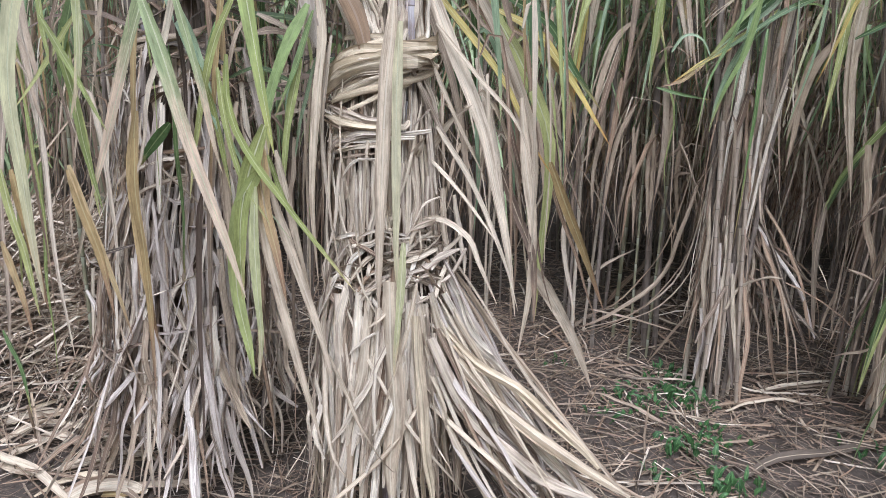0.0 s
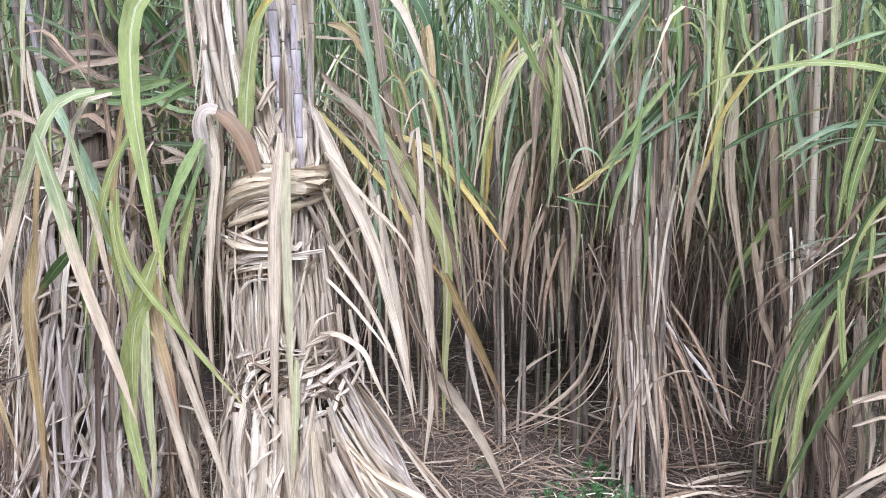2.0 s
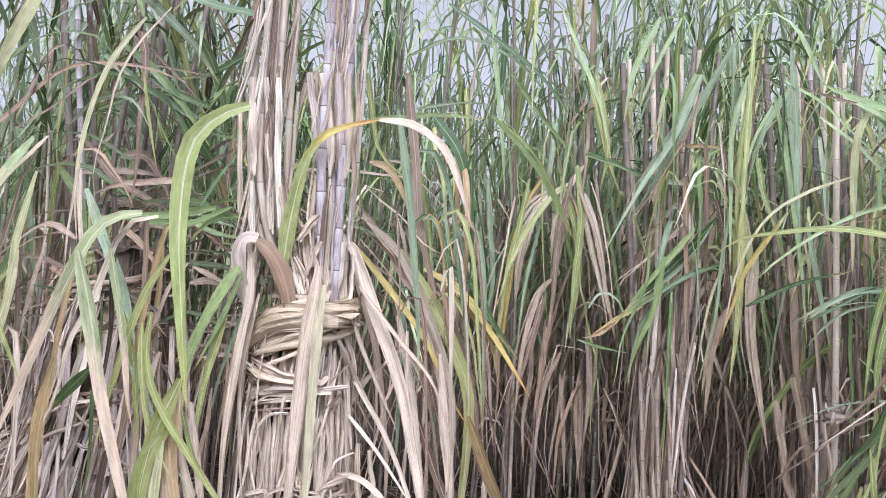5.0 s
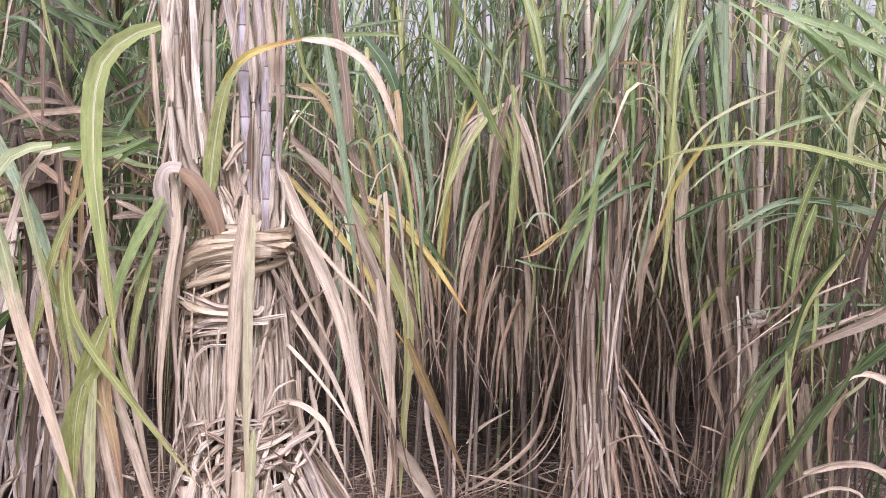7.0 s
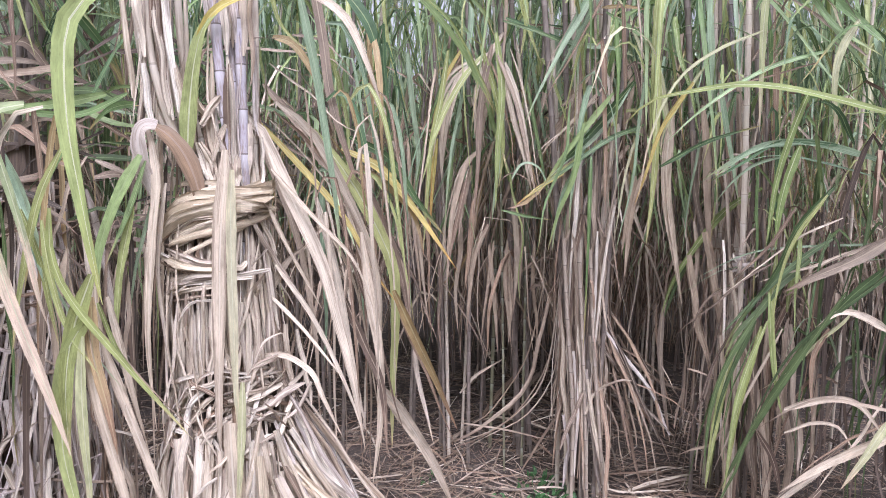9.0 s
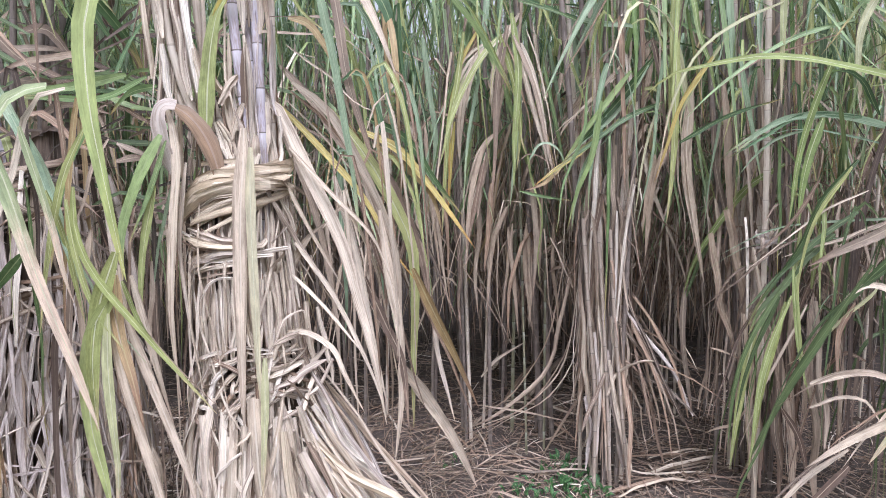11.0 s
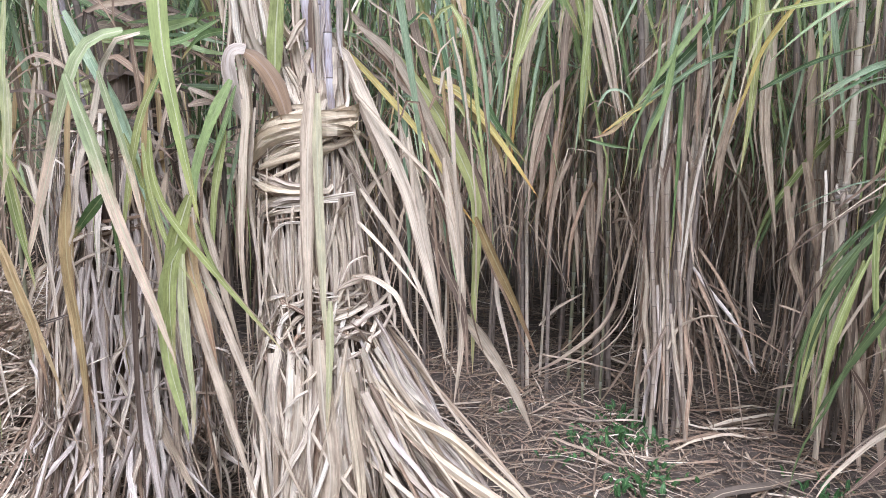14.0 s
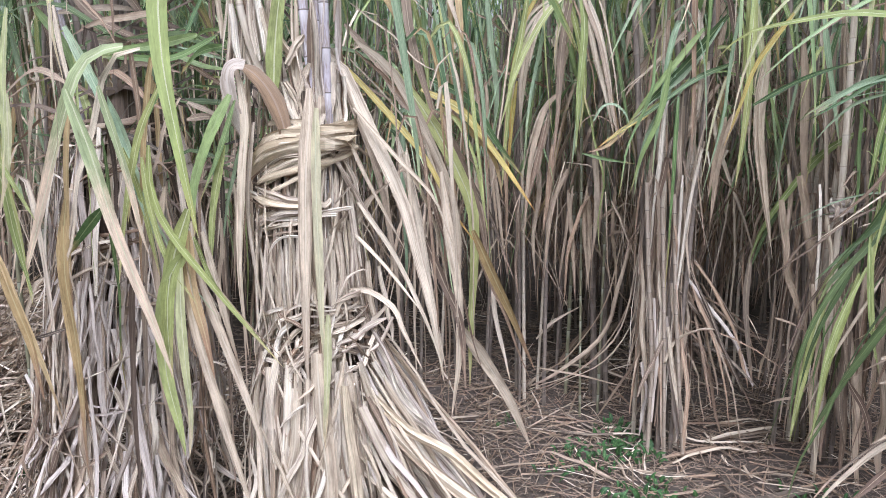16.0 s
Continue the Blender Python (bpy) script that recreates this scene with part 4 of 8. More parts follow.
        p0 = at(rng.uniform(0.2, 0.6), a, 0.02)
        d = np.array([math.cos(a), math.sin(a) * 0.6, 0])
        foot = np.array([p0[0], p0[1], 0]) + d * rng.uniform(0.1, 0.45)
        one_blade("skirt_leaf", ob, [p0, p0 * 0.5 + foot * 0.5, foot + (0, 0, rng.uniform(0.01, 0.05))], rng.uniform(0.008, 0.024), (d[0], -0.8, 0.5), rng.choice(M), n=9, twist=rng.gauss(0, 0.9), blunt=rng.random() < 0.6, flutter=0.2, rng=rng)
    return ob


left_bundle = build_left_bundle()


def build_side_clumps():
    """The dry stool in the clearing and the denser one beside it."""
    made = []
    for seed, base, r, label in ((31, (0.93, 3.05, 0), 0.1, "dry sugarcane stool with bare canes in the clearing"), (32, (1.62, 3.05, 0), 0.16, "sugarcane stool with knotted dry leaves and green blades")):
        rng = random.Random(seed)
        ob = thing("sugarcane_stool", base, label, "sugarcane", "standing cane")
        b = np.array(base, float)
        for i in range(9):
            a, q = rng.uniform(0, 6.28), r * rng.random() ** 0.5
            f = b + (q * math.cos(a), q * math.sin(a), -0.01)
            one_stalk(ob, [f, f + (rng.uniform(-0.03, 0.03), 0, 1.2), f + (rng.uniform(-0.12, 0.12), rng.uniform(0, 0.15), 2.7)], rng.uniform(0.009, 0.012), 0.12, M_dull if i % 2 else M_sheath, n=10, phase=rng.random())
        at = column([(0, r * 1.25), (0.5, r * 1.0), (1.2, r * 1.1), (3, r * 1.3)], [(0, base[0], base[1]), (3, base[0], base[1] + 0.1)])
        strips(rng, ob, at, 70, (0.5, 1.3), (0.0, 0.5), FRONT, (0.005, 0.016), [M_straw, M_dusk, M_brown, M_brown], stray=0.05, drift=0.25)
        strips(rng, ob, at, 30, (1.3, 2.0), (0.7, 1.2), FRONT, (0.006, 0.02), [M_brown], stray=0.12, name="upper_leaf")
        for k in range(26):
            f = b + (rng.uniform(0.0, 0.12), rng.uniform(-0.1, 0.05), rng.uniform(0.45, 0.95))
            e = np.array([f[0] + rng.gauss(0.16, 0.18), f[1] + rng.uniform(-0.2, 0.2), rng.uniform(0.0, 0.35)])
            one_blade("leaning_leaf", ob, [f, f * 0.5 + e * 0.5 + (0.02, 0, 0.05), e], rng.uniform(0.006, 0.02), (0.4, -1, 0.4), M_brown, n=8, twist=rng.gauss(0, 0.8), blunt=rng.random() < 0.5, rng=rng, wobble=0.005)
        made.append(ob)
        for i in range(12):
            out = rng.uniform(-3.3, 0.2)
            root = b + (0, 0.05, rng.uniform(1.3, 2.4))
            one_blade("green_leaf", ob, arching(rng, root, out, rng.uniform(0.8, 1.3), rng.uniform(0.3, 0.7)), rng.uniform(0.022, 0.04), (math.cos(out), math.sin(out), 1), rng.choice([M_green, M_green, M_yellow]), rng=rng, twist=rng.gauss(0, 0.6))
    ob, rng = made[1], random.Random(33)
    for o, x, y in ((made[0], 0.93, 2.95), (ob, 1.6, 2.9)):
        curtain(rng, o, 26, (x - 0.2, x + 0.2), (y - 0.1, y + 0.15), (1.2, 2.3), (-0.12, 0.12), (0.4, 0.9), (0.008, 0.026), [M_brown, M_brown, M_straw])
        curtain(rng, o, 16, (x - 0.25, x + 0.25), (y - 0.2, y + 0.1), (1.5, 2.5), (-0.2, 0.2), (0.4, 0.8), (0.01, 0.026), [M_green, M_bluish, M_yellow])
    for i in range(34):
        out = rng.uniform(2.4, 4.4)
        root = np.array([rng.uniform(1.2, 2.4), rng.uniform(2.8, 3.3), rng.uniform(1.5, 2.6)])
        pts = arching(rng, root, out, rng.uniform(0.6, 1.2), rng.uniform(0.3, 0.7)) if i % 3 else hanging(rng, root, out, rng.uniform(0.4, 0.8), 0.8)
        one_blade("upper_leaf", ob, pts, rng.uniform(0.012, 0.03), (math.cos(out) * 0.5, -0.5, 1), rng.choice([M_yellow, M_bluish, M_fresh, M_pale, M_lime]), rng=rng, twist=rng.gauss(0, 0.5))
    for i in range(44):
        out = rng.uniform(0, 6.28)
        root = np.array([rng.uniform(0.0, 1.7), rng.uniform(3.2, 3.6), rng.uniform(1.4, 2.6)])
        pts = arching(rng, root, out, rng.uniform(0.5, 1.0), rng.uniform(0.3, 0.7)) if i % 2 else hanging(rng, root, out, rng.uniform(0.5, 0.9), 0.85)
        one_blade("row_leaf", made[0], pts, 0.016 + 0.026 * rng.random(), (math.cos(out) * 0.5, -0.5, 1), rng.choice([M_yellow, M_bluish, M_green, M_green, M_dusk, M_brown]), rng=rng, twist=rng.gauss(0, 0.5))
    # leaf colours here are darkened to imitate the shade low in the stool
    curtain(rng, ob, 26, (1.5, 2.5), (2.4, 3.3), (0.3, 1.3), (-0.3, 0.1), (0.3, 0.9), (0.008, 0.024), [M_deep, M_shade_brown, M_shade_brown, M_brown], name="low_leaf")
    strips(rng, ob, column([(0, 0.3), (1.6, 0.28)], [(0, 1.95, 2.75), (1.6, 1.95, 2.8)]), 36, (0.6, 1.5), (0.0, 0.5), FRONT, (0.008, 0.024), [M_shade_brown, M_brown], extra=(-0.1, 0.05), stray=0.1, name="inner_leaf")
    curtain(rng, ob, 40, (1.5, 2.3), (2.3, 3.0), (0.6, 1.6), (-0.35, 0.1), (0.5, 1.0), (0.01, 0.024), [M_deep, M_deep, M_shade_brown, M_brown, M_shade_brown])
    for i in range(40):
        out = rng.uniform(2.2, 4.4)
        root = np.array([rng.uniform(1.6, 2.4), rng.uniform(2.3, 3.1), rng.uniform(0.7, 2.3)])
        one_blade("green_leaf", ob, arching(rng, root, out, rng.uniform(0.6, 1.1), rng.uniform(0.15, 0.6)), rng.uniform(0.012, 0.03), (math.cos(out) * 0.5, math.sin(out) * 0.5, 1), rng.choice([M_green, M_green, M_bluish, M_yellow, M_brown]), rng=rng, twist=rng.gauss(0, 0.7))
    # overhead leaves added to keep light off the stool's lower part
    for i in range(60):
        out = rng.uniform(2.0, 4.6)
        root = np.array([rng.uniform(1.5, 2.6), rng.uniform(1.9, 3.0), rng.uniform(1.3, 2.9)])
        one_blade("crown_leaf", ob, arching(rng, root, out, rng.uniform(0.6, 1.1), rng.uniform(0.1, 0.5)), rng.uniform(0.014, 0.03), (math.cos(out) * 0.5, math.sin(out) * 0.5, 1), rng.choice([M_green, M_green, M_green, M_brown]), rng=rng, twist=rng.gauss(0, 0.7))
    # knot of dry leaves on one cane
    knot = column([(0, 0.03), (3, 0.03)], [(0, 1.5, 2.74), (3, 1.5, 2.74)])
    one_stalk(ob, [(1.52, 2.76, 0.0), (1.5, 2.74, 1.1), (1.47, 2.78, 2.4)], 0.012, 0.12, M_sheath, n=10)
    wrap(rng, ob, knot, 1.16, -math.pi * 1.1, 0.2, 12, 0.05, (0.008, 0.018), 0.01, mat=M_ash, extra=0.012)
    tangle(rng, ob, knot, 16, (1.08, 1.22), (-math.pi, 0.0), [M_straw, M_tan, M_brown])
    return made


dry_stool, green_stool = build_side_clumps()
cane_clump(301, (-1.66, 2.72, 0), stalks=6, dry=60, green=46, label="sugarcane clump with dull canes behind the shaggy bundle")
mid_stool = cane_clump(300, (0.42, 3.55, 0), stalks=7, dry=36, green=20, label="sugarcane stool at the clearing's edge, brown leaves hanging")


# ---- litter on the ground ----
leaf_rng = random.Random(77)


def build_litter():
    R = np.random.RandomState(41)

    def straws(name, mat, c, ang, tilt, length, width, label):
        h = np.stack([np.cos(ang) * np.cos(tilt), np.sin(ang) * np.cos(tilt), np.sin(tilt)], 1) * length[:, None] / 2
        bend = R.normal(0, 0.03, c.shape) * length[:, None]
        face = np.stack([R.normal(0, 0.5, len(c)), R.normal(-0.2, 0.5, len(c)), np.ones(len(c))], 1)
        tagged(mesh_of_blades(name, mat, np.stack([c - h, c + bend, c + h], 1), width, face, R, n=3, blunt=True), label, "litter", kind="stuff")

    N = 31000
    x, y = R.normal(0.1, 2.0, N), R.normal(3.1, 1.35, N)
    x[:7000], y[:7000] = R.normal(0, 3.0, 7000), R.normal(0.0, 1.8, 7000)
    z = np.array([ground_height(a, b) for a, b in zip(x, y)])
    tilt, length = R.normal(0, 0.12, N), 0.02 + 0.24 * R.rand(N) ** 2
    z = z + R.uniform(0.001, 0.022, N) + np.abs(np.sin(tilt)) * length / 2
    straws("leaf_litter", M_brown_i, np.stack([x, y, z], 1), R.uniform(0, 6.28, N), tilt, length, 0.0015 + 0.007 * R.rand(N) ** 2, "thin brown dry cane litter strewn over the soil")
    N = 1500
    x, y = R.normal(0, 1.8, N), R.normal(3.1, 1.2, N)
    z = np.array([ground_height(a, b) for a, b in zip(x, y)]) + R.uniform(0.012, 0.03, N)
    straws("straw_litter", M_straw_i, np.stack([x, y, z], 1), R.uniform(0, 6.28, N), R.normal(0, 0.08, N), R.uniform(0.1, 0.45, N), R.uniform(0.003, 0.012, N), "longer straw-coloured leaf pieces on the litter")
    # a bank of trash that slopes up beside the shaggy bundle
    N = 7000
    x, y = R.normal(-2.2, 0.52, N), R.normal(2.9, 0.36, N)
    z = 0.62 * np.exp(-(((x + 2.3) / 0.75) ** 2) - ((y - 3.0) / 0.55) ** 2) * R.uniform(0.75, 1.08, N) + 0.02
    straws("trash_bank", M_straw_i, np.stack([x, y, z], 1), R.normal(0.5, 1.0, N), R.normal(0.25, 0.4, N), R.uniform(0.06, 0.5, N), 0.002 + 0.011 * R.rand(N) ** 1.5, "sloping bank of raked dry cane trash")


build_litter()


def weed(x, y, size, count, seed):
    """A small broad-leaved weed."""
    rng = random.Random(seed)
    ob = thing("weed", (x, y, ground_height(x, y)), "small bright green broad-leaved weed in the litter", "weed", "weeds")
    for i in range(count * 2):
        a, r = rng.uniform(0, 6.28), 0.8 * size * rng.uniform(0.2, 1.0)
        root = np.array([x + rng.gauss(0, size * 0.7), y + rng.gauss(0, size * 0.7), ground_height(x, y)])
        tip = root + (r * math.cos(a), r * math.sin(a), size * rng.uniform(0.3, 1.0))
        mid = root * 0.45 + tip * 0.55 + (0, 0, size * 0.25)
        g = Geo()
        blade(g, spline([root * 0.6 + mid * 0.4, mid, tip], 7) - np.array(ob.location), rng.uniform(0.016, 0.028), (rng.gauss(0, 0.5), -0.4 + rng.gauss(0, 0.4), 1), fold=0.2, rng=rng, root=0.25)
        part("weed_leaf", g, M_weed, ob)
        one_blade("weed_stem", ob, [root, mid * 0.6 + root * 0.4], 0.003, (0, -1, 0), M_weed, n=3, blunt=True, rng=rng)


def fallen(mat, width, rise, *points):
    """A dead leaf lying on the litter, its middle a little off the ground."""
    base = points[0]
    ob = thing("fallen_leaf", (base[0], base[1], 0.0), "dead straw-coloured cane leaf lying on the ground litter", "leaf", "fallen leaves")
    pts = [(p[0], p[1], 0.02 + ground_height(p[0], p[1]) + rise * math.sin(math.pi * i / (len(points) - 1))) for i, p in enumerate(points)]
    one_blade("blade", ob, pts, width, (leaf_rng.gauss(0, 0.3), -0.3, 1), mat, n=12, twist=leaf_rng.gauss(0, 0.3), blunt=leaf_rng.random() < 0.5, rng=leaf_rng)




# ---- single leaves that stand out, each on its own cane ----
def leaf(owner, name, mat, width, *points):
    """One blade through a few points, its upper side towards the open row."""
    face = (leaf_rng.gauss(0, 0.25), -1.0, leaf_rng.uniform(0.0, 0.5))
    ob = one_blade(name, owner, points, width, face, mat, n=16, twist=leaf_rng.gauss(0, 0.25), fold=leaf_rng.uniform(0.05, 0.45), flutter=0.1, rng=leaf_rng, root=0.4, wobble=0.0, taper=2.2)
    if width > 0.022 and mat in (M_yellow, M_pale, M_lime, M_turning):
        g = Geo()
        lift = unit(np.array(face)) * 0.0012
        blade(g, spline(points, 16) - np.array(owner.location) + lift, width * 0.06, face, fold=-0.6, flutter=0.0, rng=random.Random(1), wobble=0.0, taper=1.2)
        part("midrib", g, M_rib, ob, "pale raised midrib")
    # at times a thinner companion from the same shoot
    if leaf_rng.random() < 0.6:
        return
    off = np.array([leaf_rng.gauss(0, 0.03), leaf_rng.uniform(0.02, 0.12), leaf_rng.gauss(0, 0.04)])
    drift = np.array([leaf_rng.gauss(0, 0.05), 0, leaf_rng.gauss(0, 0.05)])
    pts = [np.array(p) + off + drift * i / (len(points) - 1) for i, p in enumerate(points)]
    also = leaf_rng.choice([M_green, M_bluish, M_brown] if mat in (M_green, M_yellow, M_bluish, M_lime) else [M_tan, M_brown, M_brown])
    one_blade(name, owner, pts, width * leaf_rng.uniform(0.3, 0.6), face, also, n=12, twist=leaf_rng.gauss(0, 0.6), fold=leaf_rng.uniform(0.1, 0.6), rng=leaf_rng, root=0.4)


def strap(owner, mat, width, curl, *points):
    """A stiff dry sheath or a torn leaf that lies against a bundle."""
    face = (leaf_rng.gauss(0, 0.2), -1.0, leaf_rng.gauss(0.1, 0.2))
    one_blade("sheath_strip", owner, points, width, face, mat, n=14, twist=leaf_rng.gauss(0, 0.35), blunt=True, flutter=0.22, rng=leaf_rng, wobble=0.006, curl=curl)


def ribbon(owner, mat, width, *points):
    """A broad smooth leaf that folds over, its edges slightly rolled."""
    one_blade("folded_leaf", owner, points, width, (0.15, -1.0, 0.25), mat, n=26, fold=-0.25, blunt=True, flutter=0.05, rng=leaf_rng, wobble=0.0)


def cane(owner, mat, radius, *points):
    """A jointed cane of a stool, its foot carried straight down into the ground."""
    a, b = np.array(points[-2]), np.array(points[-1])
    pts = list(points)
    if b[2] > 0.05:
        way = (b - a) / max(1e-3, a[2] - b[2])
        pts.append(tuple(b + way * (b[2] + 0.02)))
    one_stalk(owner, pts, radius, leaf_rng.uniform(0.1, 0.13), mat, n=24, phase=leaf_rng.random(), bulge=0.08)


leaf(left_bundle, "yellowing_leaf", M_lime, 0.05, (-0.511,1.62,1.916), (-0.583,1.616,1.883), (-0.642,1.612,1.801), (-0.648,1.608,1.611), (-0.616,1.604,1.384), (-0.582,1.6,1.187))
leaf(left_bundle, "yellowing_leaf", M_yellow, 0.018, (-0.67,1.56,1.409), (-0.676,1.57,1.308), (-0.645,1.58,1.207), (-0.546,1.59,1.067), (-0.386,1.6,0.866))
leaf(left_bundle, "yellowing_leaf", M_yellow, 0.039, (-0.603,1.6,1.257), (-0.65,1.6,1.126), (-0.672,1.6,0.995), (-0.671,1.6,0.825))
leaf(left_bundle, "dry_leaf", M_straw, 0.019, (-0.639,1.62,1.135), (-0.658,1.62,1.042), (-0.661,1.62,0.817))
leaf(left_bundle, "rusty_leaf", M_orange, 0.029, (-0.621,1.63,1.199), (-0.616,1.62,1.07), (-0.584,1.61,0.942), (-0.56,1.6,0.828))
leaf(left_bundle, "green_leaf", M_green, 0.031, (-0.545,1.75,1.532), (-0.595,1.72,1.419), (-0.627,1.69,1.297), (-0.617,1.66,1.18))
leaf(left_bundle, "green_leaf", M_green, 0.019, (-0.532,1.75,1.518), (-0.563,1.715,1.393), (-0.608,1.68,1.265))
leaf(left_bundle, "yellowing_leaf", M_yellow, 0.021, (-0.555,1.72,1.407), (-0.587,1.71,1.241), (-0.599,1.7,1.063))
leaf(left_bundle, "yellowing_leaf", M_yellow, 0.014, (-0.62,1.66,1.18), (-0.582,1.66,1.074), (-0.532,1.66,1.001))
leaf(left_bundle, "dry_leaf", M_tan, 0.021, (-0.615,1.7,1.187), (-0.582,1.693,1.052), (-0.549,1.687,0.916), (-0.517,1.68,0.795))
leaf(left_bundle, "green_leaf", M_bluish, 0.028, (-0.939,1.8,1.586), (-0.855,1.753,1.448), (-0.79,1.707,1.316), (-0.743,1.66,1.229))
leaf(left_bundle, "yellowing_leaf", M_yellow, 0.022, (-0.809,1.7,1.397), (-0.76,1.68,1.279), (-0.713,1.66,1.07))
leaf(left_bundle, "half_dry_leaf", M_turning, 0.037, (-0.882,1.6,1.537), (-0.83,1.588,1.401), (-0.771,1.575,1.203), (-0.693,1.562,0.994), (-0.641,1.55,0.848))
leaf(left_bundle, "yellowing_leaf", M_yellow, 0.019, (-0.688,1.66,1.542), (-0.739,1.66,1.441), (-0.77,1.66,1.334), (-0.799,1.66,1.2), (-0.823,1.66,1.052))
leaf(left_bundle, "yellowing_leaf", M_yellow, 0.012, (-0.875,1.8,2.038), (-0.841,1.8,1.886), (-0.811,1.8,1.769))
leaf(left_bundle, "dry_leaf", M_brown, 0.033, (-1.134,2.2,1.865), (-1.041,2.183,1.871), (-0.972,2.167,1.799), (-0.925,2.15,1.723))
leaf(left_bundle, "dry_leaf", M_brown, 0.033, (-1.211,2.2,1.861), (-1.11,2.175,1.776), (-0.937,2.15,1.697))
leaf(left_bundle, "dry_leaf", M_brown, 0.029, (-1.158,2.2,1.726), (-1.029,2.15,1.709), (-0.905,2.1,1.734))
leaf(left_bundle, "dry_leaf", M_brown, 0.024, (-1.132,2.25,1.609), (-1.037,2.233,1.648), (-0.959,2.217,1.642), (-0.865,2.2,1.618))
leaf(left_bundle, "dry_leaf", M_brown, 0.016, (-1.14,2.2,1.683), (-1.055,2.2,1.705), (-0.961,2.2,1.727))
leaf(left_bundle, "green_leaf", M_green, 0.019, (-1.273,2.25,1.688), (-0.964,2.225,1.691), (-0.694,2.2,1.693))
leaf(left_bundle, "green_leaf", M_green, 0.019, (-0.838,2.1,1.666), (-0.755,2.1,1.633), (-0.639,2.1,1.617))
leaf(left_bundle, "green_leaf", M_green, 0.023, (-0.645,2.0,1.681), (-0.744,2.05,1.666), (-0.829,2.1,1.605))
leaf(left_bundle, "green_leaf", M_green, 0.024, (-1.026,2.1,2.113), (-0.879,2.1,2.048), (-0.765,2.1,2.022), (-0.683,2.1,2.042))
leaf(left_bundle, "green_leaf", M_green, 0.018, (-1.199,2.15,2.006), (-1.078,2.167,2.065), (-0.952,2.183,2.077), (-0.823,2.2,2.034))
leaf(left_bundle, "green_leaf", M_green, 0.041, (-1.02,2.25,2.11), (-0.938,2.267,1.996), (-0.835,2.283,1.853), (-0.788,2.3,1.721))
leaf(left_bundle, "green_leaf", M_green, 0.014, (-0.774,2.0,1.685), (-0.703,2.0,1.818), (-0.62,2.0,1.92))
leaf(left_bundle, "green_leaf", M_green, 0.022, (-0.755,2.2,2.076), (-0.719,2.2,2.009), (-0.658,2.2,1.969))
leaf(left_bundle, "green_leaf", M_green, 0.031, (-1.274,2.3,2.111), (-1.167,2.3,2.045), (-1.076,2.3,1.906), (-1.038,2.3,1.8))
leaf(left_bundle, "dry_leaf", M_brown, 0.013, (-0.797,2.1,1.64), (-0.738,2.1,1.601), (-0.671,2.1,1.57))
leaf(left_bundle, "dry_leaf", M_brown, 0.016, (-0.767,2.0,1.521), (-0.695,2.0,1.492), (-0.632,2.0,1.463))
leaf(left_bundle, "dry_leaf", M_brown, 0.025, (-1.143,2.1,1.398), (-1.046,2.1,1.41), (-0.947,2.1,1.39))
leaf(left_bundle, "dry_leaf", M_brown, 0.022, (-0.817,2.1,1.471), (-0.752,2.1,1.482), (-0.668,2.1,1.461))
leaf(main_bundle, "dry_leaf", M_tan, 0.027, (-0.542,1.79,1.604), (-0.522,1.78,1.534), (-0.514,1.77,1.449), (-0.523,1.76,1.35), (-0.533,1.75,1.181), (-0.534,1.74,1.041), (-0.517,1.73,0.831))
leaf(main_bundle, "dry_leaf", M_straw, 0.017, (-0.495,1.78,1.464), (-0.509,1.78,1.363), (-0.52,1.78,1.233), (-0.505,1.78,1.06), (-0.479,1.78,0.886))
leaf(main_bundle, "yellowing_leaf", M_yellow, 0.043, (-0.441,1.78,1.538), (-0.432,1.775,1.651), (-0.414,1.77,1.771), (-0.384,1.765,1.855), (-0.308,1.76,1.915))
leaf(main_bundle, "yellowing_leaf", M_gold, 0.022, (-0.407,1.77,1.82), (-0.363,1.763,1.883), (-0.294,1.757,1.916), (-0.196,1.75,1.94))
leaf(main_bundle, "dry_leaf", M_tan, 0.025, (-0.217,1.75,1.936), (-0.126,1.742,1.926), (-0.047,1.735,1.874), (-0.002,1.728,1.792), (0.045,1.72,1.669))
leaf(main_bundle, "dry_leaf", M_tan, 0.039, (-0.321,1.86,1.645), (-0.275,1.857,1.604), (-0.201,1.853,1.439), (-0.12,1.85,1.262), (-0.073,1.847,1.097), (-0.031,1.843,0.931), (0.003,1.84,0.74))
leaf(main_bundle, "dry_leaf", M_tan, 0.012, (-0.246,1.84,1.504), (-0.129,1.827,1.376), (-0.028,1.813,1.27), (0.03,1.8,1.133))
leaf(main_bundle, "dry_leaf", M_tan, 0.029, (-0.304,1.86,1.032), (-0.258,1.85,1.173), (-0.203,1.84,1.264), (-0.146,1.83,1.311))
leaf(main_bundle, "dry_leaf", M_tan, 0.039, (-0.336,1.74,1.548), (-0.337,1.733,1.471), (-0.342,1.727,1.416), (-0.348,1.72,1.305), (-0.351,1.713,1.124), (-0.353,1.707,0.943), (-0.351,1.7,0.784))
leaf(main_bundle, "yellowing_leaf", M_pale, 0.026, (-0.316,1.72,1.5), (-0.319,1.714,1.404), (-0.318,1.708,1.252), (-0.313,1.702,1.058), (-0.308,1.696,0.92), (-0.294,1.69,0.79))
leaf(main_bundle, "dry_leaf", M_tan, 0.012, (-0.253,1.82,1.178), (-0.158,1.8,1.085), (-0.046,1.78,0.951))
